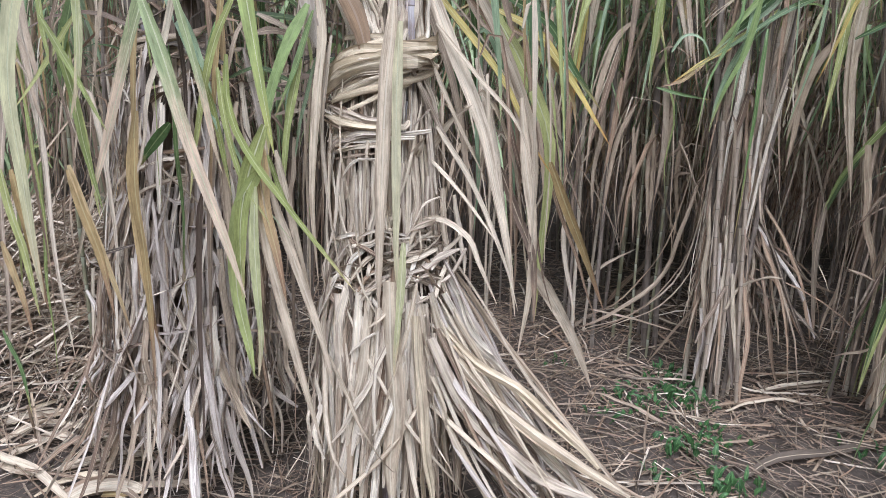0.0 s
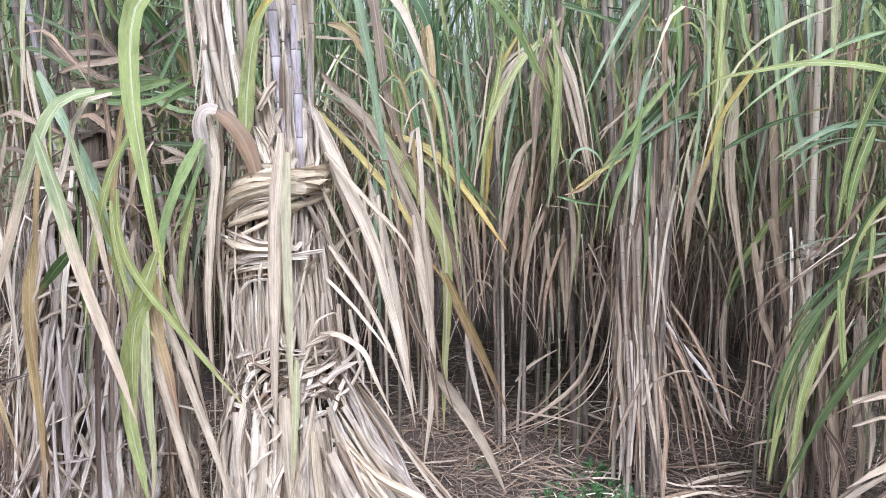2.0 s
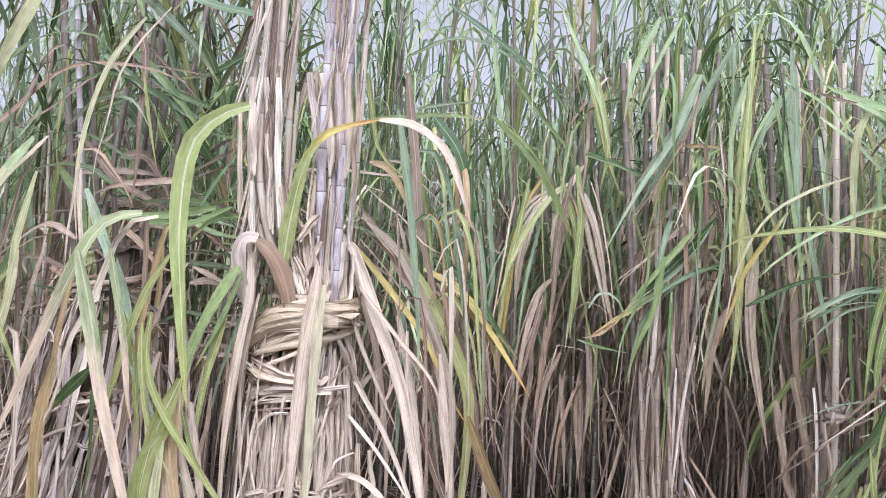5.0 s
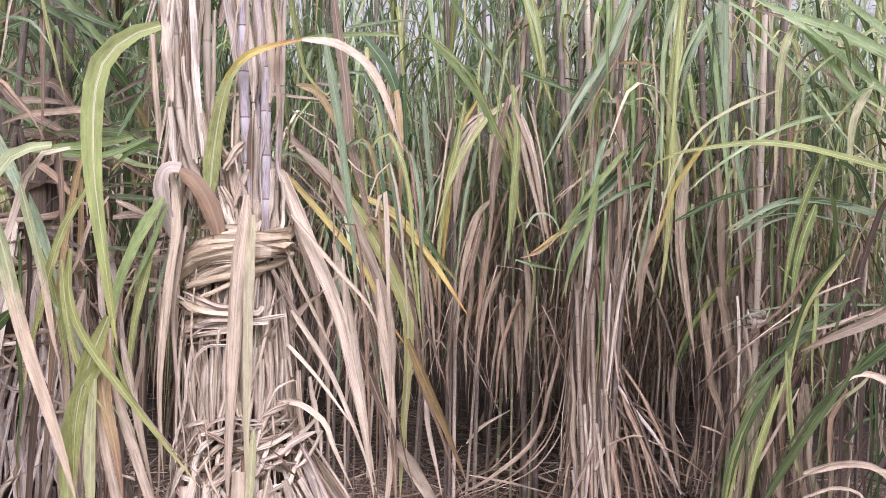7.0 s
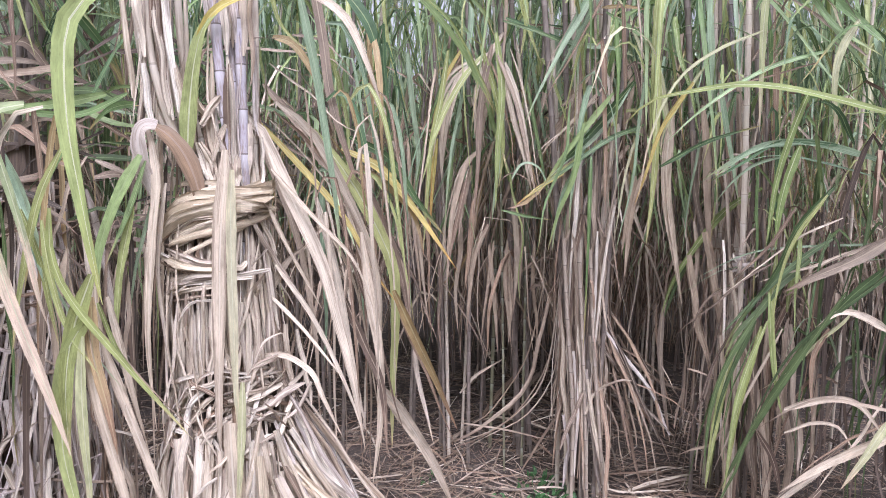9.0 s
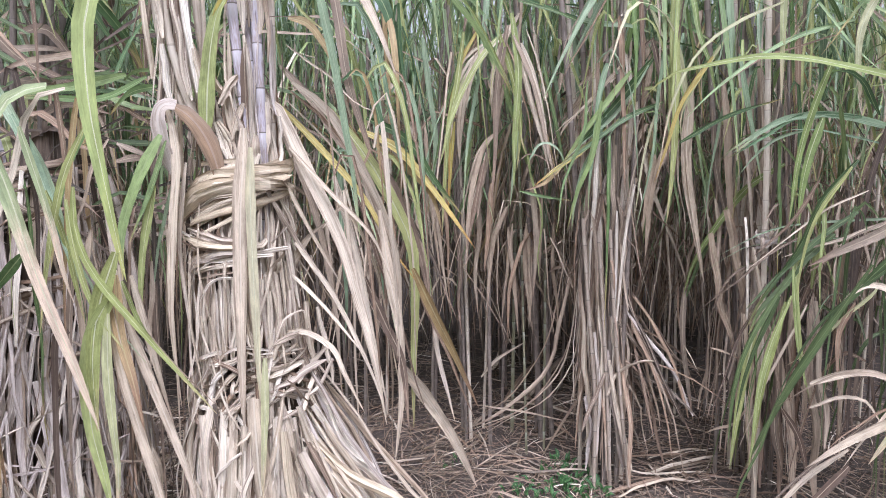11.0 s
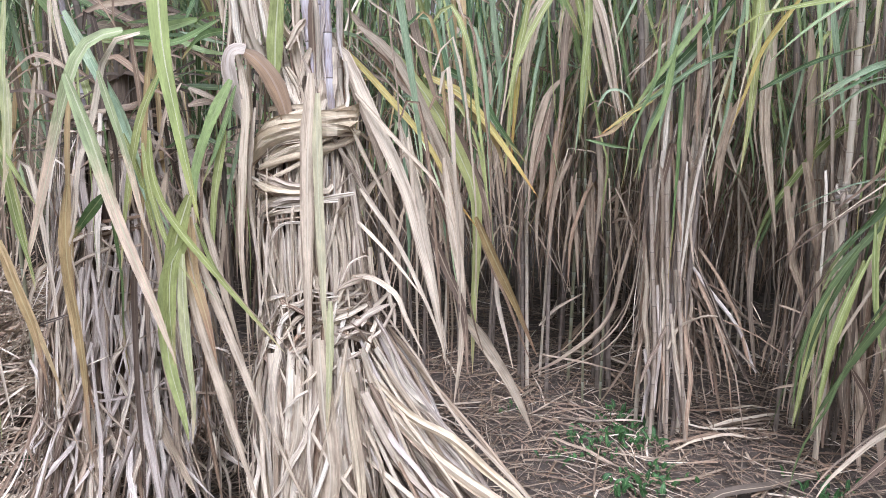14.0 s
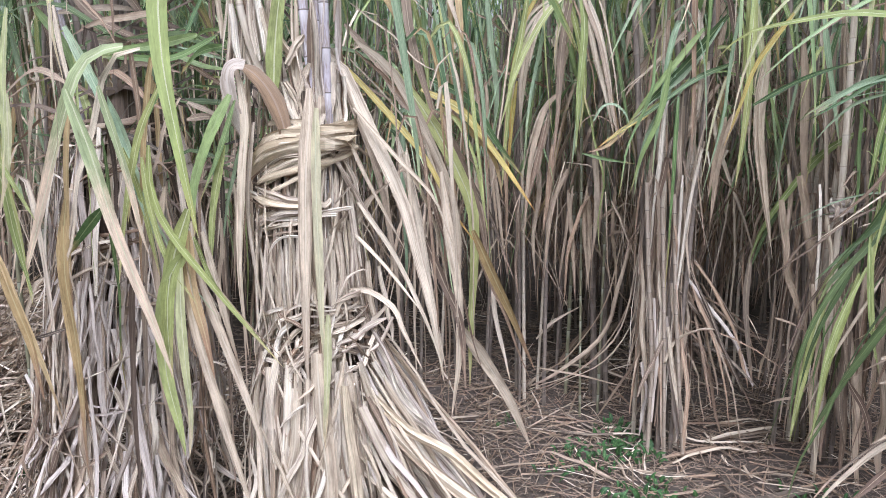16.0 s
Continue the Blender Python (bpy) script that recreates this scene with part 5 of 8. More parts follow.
leaf(main_bundle, "dry_leaf", M_tan, 0.015, (-0.233,1.82,1.254), (-0.131,1.807,1.111), (-0.034,1.793,0.909), (0.009,1.78,0.778))
leaf(main_bundle, "dry_leaf", M_tan, 0.013, (-0.25,1.8,1.416), (-0.186,1.79,1.289), (-0.1,1.78,1.133))
leaf(main_bundle, "dry_leaf", M_tan, 0.017, (-0.289,1.8,1.003), (-0.212,1.785,1.022), (-0.133,1.77,0.98), (-0.103,1.755,0.92), (-0.047,1.74,0.811))
leaf(main_bundle, "yellowing_leaf", M_gold, 0.020, (-0.308,2.0,1.634), (-0.205,2.013,1.523), (-0.07,2.025,1.365), (0.019,2.037,1.2), (0.086,2.05,1.107))
leaf(main_bundle, "rusty_leaf", M_orange, 0.031, (0.074,2.05,1.149), (0.136,2.067,1.011), (0.203,2.083,0.869), (0.279,2.1,0.692))
leaf(main_bundle, "dry_leaf", M_tan, 0.030, (-0.274,2.05,1.699), (-0.163,2.04,1.608), (-0.047,2.03,1.398), (0.023,2.02,1.203), (0.035,2.01,0.988), (0.042,2.0,0.672))
leaf(main_bundle, "dry_leaf", M_straw, 0.020, (-0.075,2.05,1.43), (-0.026,2.033,1.282), (0.019,2.017,1.136), (0.045,2.0,0.874))
leaf(main_bundle, "dry_leaf", M_tan, 0.025, (-0.151,2.0,1.428), (-0.093,1.983,1.22), (-0.051,1.967,0.997), (0.001,1.95,0.742))
leaf(main_bundle, "yellowing_leaf", M_yellow, 0.039, (-0.171,2.1,1.624), (-0.064,2.108,1.479), (0.014,2.117,1.341), (0.069,2.125,1.206), (0.078,2.133,1.046), (0.071,2.142,0.829), (0.071,2.15,0.608))
leaf(main_bundle, "dry_leaf", M_tan, 0.043, (0.035,2.12,0.83), (0.109,2.147,0.719), (0.201,2.173,0.563), (0.283,2.2,0.375))
leaf(main_bundle, "dry_leaf", M_straw, 0.018, (0.141,2.2,0.966), (0.148,2.2,0.855), (0.184,2.2,0.705), (0.209,2.2,0.601))
leaf(main_bundle, "dry_leaf", M_tan, 0.030, (-0.02,2.0,1.328), (0.005,1.988,1.138), (0.035,1.975,0.977), (0.04,1.962,0.779), (0.018,1.95,0.573))
leaf(main_bundle, "dry_leaf", M_brown, 0.027, (-0.067,2.0,1.132), (-0.012,1.983,1.006), (0.043,1.967,0.879), (0.061,1.95,0.681))
leaf(main_bundle, "yellowing_leaf", M_gold, 0.033, (-0.113,2.35,1.58), (0.013,2.362,1.519), (0.105,2.375,1.416), (0.199,2.388,1.291), (0.289,2.4,1.164))
leaf(main_bundle, "green_leaf", M_green, 0.029, (-0.086,2.35,1.619), (0.051,2.367,1.544), (0.144,2.383,1.407), (0.244,2.4,1.282))
leaf(main_bundle, "rusty_leaf", M_orange, 0.022, (-0.067,2.4,1.535), (0.055,2.4,1.442), (0.138,2.4,1.347), (0.173,2.4,1.209))
leaf(main_bundle, "dry_leaf", M_brown, 0.038, (-0.097,2.3,1.513), (0.002,2.3,1.386), (0.086,2.3,1.181), (0.122,2.3,1.01))
leaf(main_bundle, "rusty_leaf", M_orange, 0.025, (-0.29,2.1,1.891), (-0.231,2.1,1.872), (-0.181,2.1,1.805), (-0.155,2.1,1.739))
leaf(main_bundle, "yellowing_leaf", M_yellow, 0.015, (-0.302,2.0,2.139), (-0.277,2.0,2.015), (-0.246,2.0,1.905), (-0.163,2.0,1.827))
leaf(main_bundle, "yellowing_leaf", M_yellow, 0.013, (-0.333,1.9,2.089), (-0.302,1.9,1.926), (-0.28,1.9,1.777), (-0.26,1.9,1.684))
leaf(main_bundle, "dry_leaf", M_brown, 0.033, (-0.208,2.2,2.212), (-0.18,2.19,2.054), (-0.152,2.18,1.897), (-0.127,2.17,1.722), (-0.066,2.16,1.523), (-0.024,2.15,1.384))
leaf(main_bundle, "green_leaf", M_green, 0.042, (-0.121,2.3,2.105), (-0.023,2.3,1.982), (0.02,2.3,1.836), (0.046,2.3,1.67))
leaf(main_bundle, "green_leaf", M_green, 0.017, (-0.322,2.2,2.049), (-0.234,2.2,2.062), (-0.077,2.2,2.08), (0.074,2.2,2.075))
leaf(main_bundle, "dry_leaf", M_brown, 0.022, (-0.319,2.1,1.755), (-0.222,2.1,1.642), (-0.15,2.1,1.527), (-0.08,2.1,1.479))
leaf(main_bundle, "dry_leaf", M_straw, 0.019, (-0.407,1.9,1.695), (-0.37,1.883,1.619), (-0.319,1.867,1.531), (-0.269,1.85,1.473))
leaf(dry_stool, "yellowing_leaf", M_yellow, 0.013, (0.096,3.0,2.307), (0.288,3.0,2.148), (0.428,3.0,1.911), (0.511,3.0,1.73))
leaf(dry_stool, "green_leaf", M_green, 0.023, (0.164,3.1,2.537), (0.312,3.1,2.346), (0.446,3.1,2.203), (0.49,3.1,2.104))
leaf(dry_stool, "yellowing_leaf", M_yellow, 0.031, (0.518,3.1,2.558), (0.594,3.1,2.312), (0.633,3.1,2.163), (0.701,3.1,2.002))
leaf(dry_stool, "yellowing_leaf", M_yellow, 0.016, (0.749,3.1,2.547), (0.72,3.1,2.369), (0.743,3.1,2.181))
leaf(dry_stool, "green_leaf", M_bluish, 0.026, (0.929,2.8,2.482), (0.846,2.8,2.227), (0.74,2.8,2.038), (0.655,2.8,1.873), (0.582,2.8,1.709))
leaf(dry_stool, "yellowing_leaf", M_yellow, 0.033, (0.482,3.0,2.11), (0.514,3.0,1.866), (0.502,3.0,1.619), (0.5,3.0,1.345))
leaf(dry_stool, "dry_leaf", M_brown, 0.020, (0.487,3.0,2.024), (0.574,2.983,1.818), (0.633,2.967,1.575), (0.683,2.95,1.356))
leaf(dry_stool, "dry_leaf", M_brown, 0.031, (0.478,3.1,2.079), (0.434,3.1,1.823), (0.427,3.1,1.541), (0.413,3.1,1.309))
leaf(dry_stool, "yellowing_leaf", M_yellow, 0.027, (0.429,3.1,2.025), (0.331,3.067,1.89), (0.236,3.033,1.695), (0.171,3.0,1.455))
leaf(dry_stool, "green_leaf", M_green, 0.035, (1.064,2.9,1.906), (0.928,2.9,1.732), (0.813,2.9,1.606), (0.686,2.9,1.468))
leaf(dry_stool, "yellowing_leaf", M_yellow, 0.027, (1.011,3.0,1.697), (0.769,3.0,1.506), (0.611,3.0,1.387))
leaf(dry_stool, "green_leaf", M_green, 0.029, (0.814,2.75,1.717), (0.775,2.717,1.51), (0.707,2.683,1.351), (0.665,2.65,1.207))
leaf(dry_stool, "green_leaf", M_green, 0.017, (0.641,3.1,1.909), (0.692,3.1,1.682), (0.743,3.1,1.452), (0.776,3.1,1.324))
leaf(dry_stool, "yellowing_leaf", M_gold, 0.021, (0.359,3.2,2.09), (0.263,3.2,1.903), (0.222,3.2,1.638), (0.222,3.2,1.347))
leaf(dry_stool, "yellowing_leaf", M_gold, 0.020, (0.247,3.2,1.666), (0.229,3.2,1.48), (0.215,3.2,1.214))
leaf(dry_stool, "dry_leaf", M_brown, 0.029, (0.605,3.2,1.417), (0.634,3.2,1.124), (0.622,3.2,0.826))
leaf(dry_stool, "dry_leaf", M_brown, 0.027, (0.42,3.2,1.382), (0.405,3.2,1.141), (0.387,3.2,0.953))
leaf(dry_stool, "dry_leaf", M_brown, 0.029, (0.985,3.1,1.567), (0.928,3.1,1.409), (0.888,3.1,1.199))
leaf(dry_stool, "dry_leaf", M_brown, 0.023, (0.378,3.1,1.488), (0.337,3.1,1.28), (0.295,3.1,1.071))
leaf(dry_stool, "dry_leaf", M_brown, 0.017, (0.778,3.0,1.805), (0.85,3.0,1.871), (0.942,3.0,2.011))
leaf(dry_stool, "green_leaf", M_green, 0.017, (0.509,3.0,2.16), (0.661,3.0,2.119), (0.814,3.0,2.066), (0.99,3.0,2.051))
leaf(green_stool, "yellowing_leaf", M_lime, 0.026, (1.877,2.35,1.722), (1.582,2.358,1.788), (1.422,2.367,1.82), (1.264,2.375,1.829), (1.088,2.383,1.801), (0.952,2.392,1.766), (0.869,2.4,1.687))
leaf(green_stool, "yellowing_leaf", M_yellow, 0.029, (1.528,2.4,1.819), (1.473,2.4,1.666), (1.428,2.4,1.482), (1.407,2.4,1.248))
leaf(green_stool, "yellowing_leaf", M_pale, 0.027, (1.509,2.5,2.313), (1.428,2.5,2.257), (1.399,2.5,2.122), (1.401,2.5,1.895), (1.408,2.5,1.677))
leaf(green_stool, "yellowing_leaf", M_pale, 0.027, (1.688,2.4,2.066), (1.628,2.4,1.953), (1.616,2.4,1.833), (1.642,2.4,1.653))
leaf(green_stool, "green_leaf", M_fresh, 0.017, (1.662,2.5,1.979), (1.451,2.5,1.918), (1.287,2.5,1.827), (1.145,2.5,1.716), (1.055,2.5,1.623))
leaf(green_stool, "green_leaf", M_green, 0.017, (1.709,2.5,1.634), (1.492,2.5,1.639), (1.347,2.5,1.559), (1.213,2.5,1.48))
leaf(green_stool, "green_leaf", M_green, 0.017, (1.039,2.5,1.541), (1.214,2.5,1.637), (1.423,2.5,1.703))
leaf(green_stool, "yellowing_leaf", M_gold, 0.021, (1.191,2.6,1.865), (1.08,2.6,1.698), (1.025,2.6,1.522), (0.984,2.6,1.39))
leaf(green_stool, "yellowing_leaf", M_pale, 0.012, (1.41,2.5,2.045), (1.235,2.5,1.969), (1.093,2.5,1.859), (1.004,2.5,1.668), (0.962,2.5,1.416))
leaf(green_stool, "green_leaf", M_fresh, 0.023, (1.084,2.7,2.457), (1.032,2.7,2.235), (1.039,2.7,1.97), (1.053,2.7,1.669))
leaf(green_stool, "green_leaf", M_fresh, 0.027, (1.187,2.7,2.375), (1.24,2.7,2.158), (1.292,2.7,1.871), (1.33,2.7,1.648), (1.36,2.7,1.4))
leaf(green_stool, "green_leaf", M_fresh, 0.013, (1.14,2.6,2.311), (1.077,2.6,2.169), (1.046,2.6,2.008))
leaf(green_stool, "green_leaf", M_fresh, 0.021, (1.178,2.6,2.408), (1.325,2.6,2.332), (1.455,2.6,2.212), (1.608,2.6,2.091), (1.795,2.6,1.982))
leaf(green_stool, "green_leaf", M_fresh, 0.035, (1.458,2.5,2.279), (1.572,2.45,2.181), (1.683,2.4,2.046))
leaf(green_stool, "green_leaf", M_fresh, 0.027, (1.49,2.5,2.281), (1.622,2.45,2.063), (1.785,2.4,1.942))
leaf(green_stool, "green_leaf", M_fresh, 0.020, (1.318,2.6,2.278), (1.442,2.55,2.157), (1.552,2.5,2.007), (1.648,2.45,1.86), (1.803,2.4,1.711))
leaf(green_stool, "green_leaf", M_fresh, 0.022, (1.359,2.5,2.325), (1.515,2.467,2.243), (1.643,2.433,2.201), (1.771,2.4,2.12))
leaf(green_stool, "yellowing_leaf", M_yellow, 0.018, (1.939,2.5,2.439), (1.663,2.467,2.231), (1.522,2.433,2.134), (1.426,2.4,2.042))
leaf(green_stool, "dry_leaf", M_tan, 0.026, (1.213,2.9,1.6), (1.233,2.9,1.407), (1.272,2.9,1.176), (1.328,2.9,0.919))
leaf(green_stool, "dry_leaf", M_brown, 0.024, (1.345,2.95,1.706), (1.375,2.95,1.435), (1.457,2.95,1.139), (1.535,2.95,0.737))
leaf(green_stool, "dry_leaf", M_brown, 0.027, (1.372,3.0,1.23), (1.397,3.0,1.027), (1.478,3.0,0.773), (1.514,3.0,0.619))
leaf(green_stool, "yellowing_leaf", M_yellow, 0.032, (1.622,2.85,1.467), (1.488,2.888,1.369), (1.367,2.925,1.188), (1.296,2.962,1.03), (1.272,3.0,0.881))
leaf(green_stool, "dry_leaf", M_brown, 0.027, (1.277,3.0,0.92), (1.281,3.017,0.71), (1.316,3.033,0.497), (1.365,3.05,0.254))
leaf(green_stool, "green_leaf", M_bluish, 0.011, (2.113,2.6,1.258), (1.69,2.633,1.239), (1.481,2.667,1.204), (1.285,2.7,1.095))
leaf(green_stool, "green_leaf", M_deep, 0.026, (1.609,2.35,1.476), (1.495,2.362,1.327), (1.432,2.375,1.161), (1.317,2.388,0.982), (1.269,2.4,0.864))
leaf(green_stool, "green_leaf", M_deep, 0.021, (1.623,2.35,1.297), (1.506,2.367,1.206), (1.361,2.383,1.056), (1.264,2.4,0.936))
leaf(green_stool, "yellowing_leaf", M_yellow, 0.018, (1.558,2.3,1.453), (1.45,2.3,1.292), (1.402,2.3,1.114), (1.393,2.3,0.897))
leaf(green_stool, "yellowing_leaf", M_yellow, 0.016, (1.376,2.3,1.113), (1.393,2.3,0.957), (1.413,2.3,0.819), (1.462,2.3,0.641))
leaf(green_stool, "dry_leaf", M_brown, 0.026, (1.871,2.3,1.307), (1.584,2.325,1.176), (1.454,2.35,1.08))
leaf(green_stool, "dry_leaf", M_brown, 0.013, (1.451,2.3,1.409), (1.39,2.35,1.264), (1.282,2.4,1.131))
leaf(green_stool, "dry_leaf", M_brown, 0.012, (1.634,1.95,0.796), (1.409,1.967,0.837), (1.301,1.983,0.807), (1.178,2.0,0.72))
leaf(green_stool, "green_leaf", M_deep, 0.018, (1.796,2.2,1.243), (1.496,2.2,1.006), (1.389,2.2,0.888), (1.305,2.2,0.715), (1.274,2.2,0.6))
leaf(green_stool, "dry_leaf", M_brown, 0.023, (1.602,2.3,0.983), (1.551,2.3,0.863), (1.565,2.3,0.664))
leaf(green_stool, "green_leaf", M_deep, 0.021, (1.552,2.15,1.138), (1.27,2.138,0.704), (1.212,2.125,0.555), (1.136,2.112,0.402), (1.098,2.1,0.217))
leaf(green_stool, "yellowing_leaf", M_yellow, 0.020, (1.321,2.2,1.029), (1.263,2.2,0.871), (1.229,2.2,0.718), (1.216,2.2,0.521), (1.206,2.2,0.42))
leaf(green_stool, "green_leaf", M_deep, 0.020, (1.319,2.25,1.056), (1.217,2.25,0.874), (1.168,2.25,0.698), (1.156,2.25,0.475))
leaf(green_stool, "dry_leaf", M_brown, 0.012, (1.59,2.1,0.674), (1.229,2.025,0.434), (1.074,1.95,0.31))
leaf(green_stool, "dry_leaf", M_brown, 0.013, (1.405,3.0,0.634), (1.511,3.0,0.598), (1.606,3.0,0.51))
leaf(green_stool, "dry_leaf", M_brown, 0.016, (1.403,2.6,0.534), (1.35,2.6,0.44), (1.267,2.6,0.413), (1.205,2.6,0.387))
leaf(green_stool, "dry_leaf", M_brown, 0.024, (1.478,2.5,0.53), (1.556,2.5,0.399), (1.6,2.5,0.217))
leaf(green_stool, "dry_leaf", M_brown, 0.017, (1.371,2.5,0.916), (1.431,2.5,0.747), (1.484,2.5,0.486))
leaf(left_bundle, "yellowing_leaf", M_pale, 0.041, (-1.023,1.52,1.709), (-1.089,1.517,1.584), (-1.13,1.513,1.462), (-1.153,1.51,1.311), (-1.144,1.507,1.143), (-1.135,1.503,0.97), (-1.12,1.5,0.819))
leaf(left_bundle, "yellowing_leaf", M_pale, 0.026, (-0.969,1.55,1.71), (-0.994,1.55,1.566), (-1.007,1.55,1.416), (-1.028,1.55,1.261))
leaf(left_bundle, "rusty_leaf", M_orange, 0.028, (-0.969,1.7,1.265), (-0.985,1.69,1.121), (-0.978,1.68,0.96), (-0.958,1.67,0.813), (-0.931,1.66,0.647))
leaf(left_bundle, "rusty_leaf", M_orange, 0.024, (-1.092,1.6,1.137), (-1.05,1.6,0.991), (-1.0,1.6,0.834), (-0.966,1.6,0.702))
leaf(left_bundle, "dry_leaf", M_straw, 0.014, (-0.988,1.75,1.75), (-0.979,1.75,1.643), (-0.96,1.75,1.533), (-0.941,1.75,1.428))
leaf(left_bundle, "green_leaf", M_bluish, 0.030, (-1.027,1.85,1.713), (-0.935,1.812,1.567), (-0.856,1.775,1.453), (-0.797,1.738,1.327), (-0.74,1.7,1.16))
leaf(left_bundle, "green_leaf", M_green, 0.027, (-0.75,1.8,1.549), (-0.791,1.773,1.455), (-0.812,1.747,1.326), (-0.821,1.72,1.197))
leaf(left_bundle, "yellowing_leaf", M_yellow, 0.015, (-1.107,1.7,1.484), (-1.216,1.7,1.341), (-1.301,1.7,1.244))
leaf(left_bundle, "yellowing_leaf", M_yellow, 0.029, (-1.169,1.75,1.457), (-1.161,1.75,1.298), (-1.139,1.75,1.149), (-1.122,1.75,0.965))
leaf(left_bundle, "yellowing_leaf", M_yellow, 0.017, (-1.232,1.75,1.568), (-1.223,1.75,1.412), (-1.199,1.75,1.318))
leaf(left_bundle, "green_leaf", M_green, 0.030, (-0.935,1.8,1.228), (-0.99,1.8,1.165), (-1.048,1.8,1.092))
leaf(left_bundle, "green_leaf", M_green, 0.015, (-1.281,1.55,0.715), (-1.223,1.525,0.626), (-1.191,1.5,0.507))
leaf(left_bundle, "rusty_leaf", M_orange, 0.019, (-1.294,1.6,0.933), (-1.26,1.6,0.802), (-1.239,1.6,0.681))
leaf(left_bundle, "dry_leaf", M_brown, 0.032, (-1.338,1.8,1.728), (-1.308,1.783,1.556), (-1.276,1.767,1.396), (-1.243,1.75,1.25))
leaf(left_bundle, "green_leaf", M_green, 0.030, (-1.337,2.2,1.819), (-1.249,2.2,1.7), (-1.218,2.2,1.561))
strap(main_bundle, M_tan, 0.015, 0.13, (-0.247,1.824,1.438), (-0.332,1.756,1.437), (-0.423,1.765,1.431), (-0.488,1.827,1.421))
strap(main_bundle, M_straw, 0.013, 0.09, (-0.243,1.817,1.424), (-0.331,1.749,1.421), (-0.421,1.756,1.411), (-0.504,1.835,1.394))
strap(main_bundle, M_tan, 0.014, 0.19, (-0.25,1.812,1.406), (-0.332,1.752,1.401), (-0.406,1.753,1.386), (-0.501,1.835,1.349), (-0.528,1.834,1.321))
strap(main_bundle, M_straw, 0.012, 0.15, (-0.279,1.772,1.398), (-0.359,1.742,1.387), (-0.429,1.755,1.371), (-0.517,1.833,1.326))
strap(main_bundle, M_brown, 0.008, 0.10, (-0.332,1.75,1.381), (-0.406,1.751,1.372), (-0.484,1.806,1.343), (-0.532,1.834,1.306))
strap(main_bundle, M_straw, 0.011, 0.21, (-0.246,1.813,1.397), (-0.305,1.759,1.394), (-0.375,1.746,1.395), (-0.459,1.779,1.374), (-0.517,1.834,1.336))
strap(main_bundle, M_tan, 0.008, 0.17, (-0.29,1.757,1.39), (-0.33,1.74,1.381), (-0.387,1.736,1.367), (-0.436,1.75,1.347))
strap(main_bundle, M_brown, 0.006, 0.12, (-0.245,1.81,1.415), (-0.331,1.747,1.411), (-0.457,1.774,1.392))
strap(main_bundle, M_brown, 0.005, 0.22, (-0.279,1.771,1.392), (-0.359,1.74,1.378), (-0.478,1.787,1.337))
strap(main_bundle, M_straw, 0.009, 0.18, (-0.243,1.835,1.448), (-0.293,1.774,1.445), (-0.36,1.753,1.446), (-0.422,1.765,1.439))
strap(main_bundle, M_straw, 0.024, 0.13, (-0.341,1.776,1.536), (-0.338,1.77,1.482), (-0.342,1.762,1.423))
strap(main_bundle, M_straw, 0.015, 0.09, (-0.31,1.776,1.486), (-0.32,1.767,1.454), (-0.334,1.759,1.419))
strap(main_bundle, M_tan, 0.013, 0.19, (-0.397,1.787,1.525), (-0.384,1.779,1.482), (-0.366,1.772,1.433))
strap(main_bundle, M_straw, 0.017, 0.50, (-0.427,1.806,1.568), (-0.405,1.788,1.511), (-0.381,1.773,1.44))
strap(main_bundle, M_tan, 0.013, 0.35, (-0.299,1.81,1.555), (-0.286,1.814,1.498), (-0.279,1.811,1.433))
strap(main_bundle, M_straw, 0.015, 0.70, (-0.273,1.842,1.585), (-0.27,1.845,1.514), (-0.271,1.821,1.433))
strap(main_bundle, M_straw, 0.012, 0.17, (-0.356,1.757,1.383), (-0.363,1.751,1.326), (-0.352,1.746,1.269))
strap(main_bundle, M_tan, 0.010, 0.12, (-0.476,1.826,1.32), (-0.45,1.786,1.263), (-0.44,1.773,1.22))
strap(main_bundle, M_straw, 0.011, 0.75, (-0.427,1.77,1.365), (-0.41,1.757,1.311), (-0.394,1.745,1.239))
strap(main_bundle, M_straw, 0.013, 0.60, (-0.302,1.775,1.398), (-0.314,1.761,1.326), (-0.321,1.749,1.24))
strap(main_bundle, M_straw, 0.014, 0.45, (-0.293,1.767,1.391), (-0.261,1.785,1.326), (-0.231,1.818,1.264), (-0.188,1.83,1.195))
strap(main_bundle, M_straw, 0.012, 0.30, (-0.276,1.793,1.39), (-0.246,1.822,1.323), (-0.233,1.828,1.232))
strap(main_bundle, M_tan, 0.015, 0.19, (-0.332,1.736,1.249), (-0.407,1.738,1.24), (-0.481,1.782,1.221), (-0.52,1.83,1.199))
strap(main_bundle, M_straw, 0.013, 0.15, (-0.279,1.757,1.228), (-0.361,1.73,1.224), (-0.441,1.749,1.211), (-0.517,1.83,1.184))
strap(main_bundle, M_tan, 0.013, 0.10, (-0.345,1.726,1.211), (-0.422,1.734,1.202), (-0.505,1.802,1.172))
strap(main_bundle, M_brown, 0.008, 0.21, (-0.354,1.729,1.192), (-0.424,1.739,1.178), (-0.514,1.825,1.156))
strap(main_bundle, M_straw, 0.008, 0.17, (-0.541,1.831,1.285), (-0.491,1.795,1.269), (-0.421,1.738,1.251), (-0.374,1.727,1.242))
strap(main_bundle, M_brown, 0.007, 0.12, (-0.535,1.83,1.257), (-0.467,1.765,1.243), (-0.413,1.734,1.237))
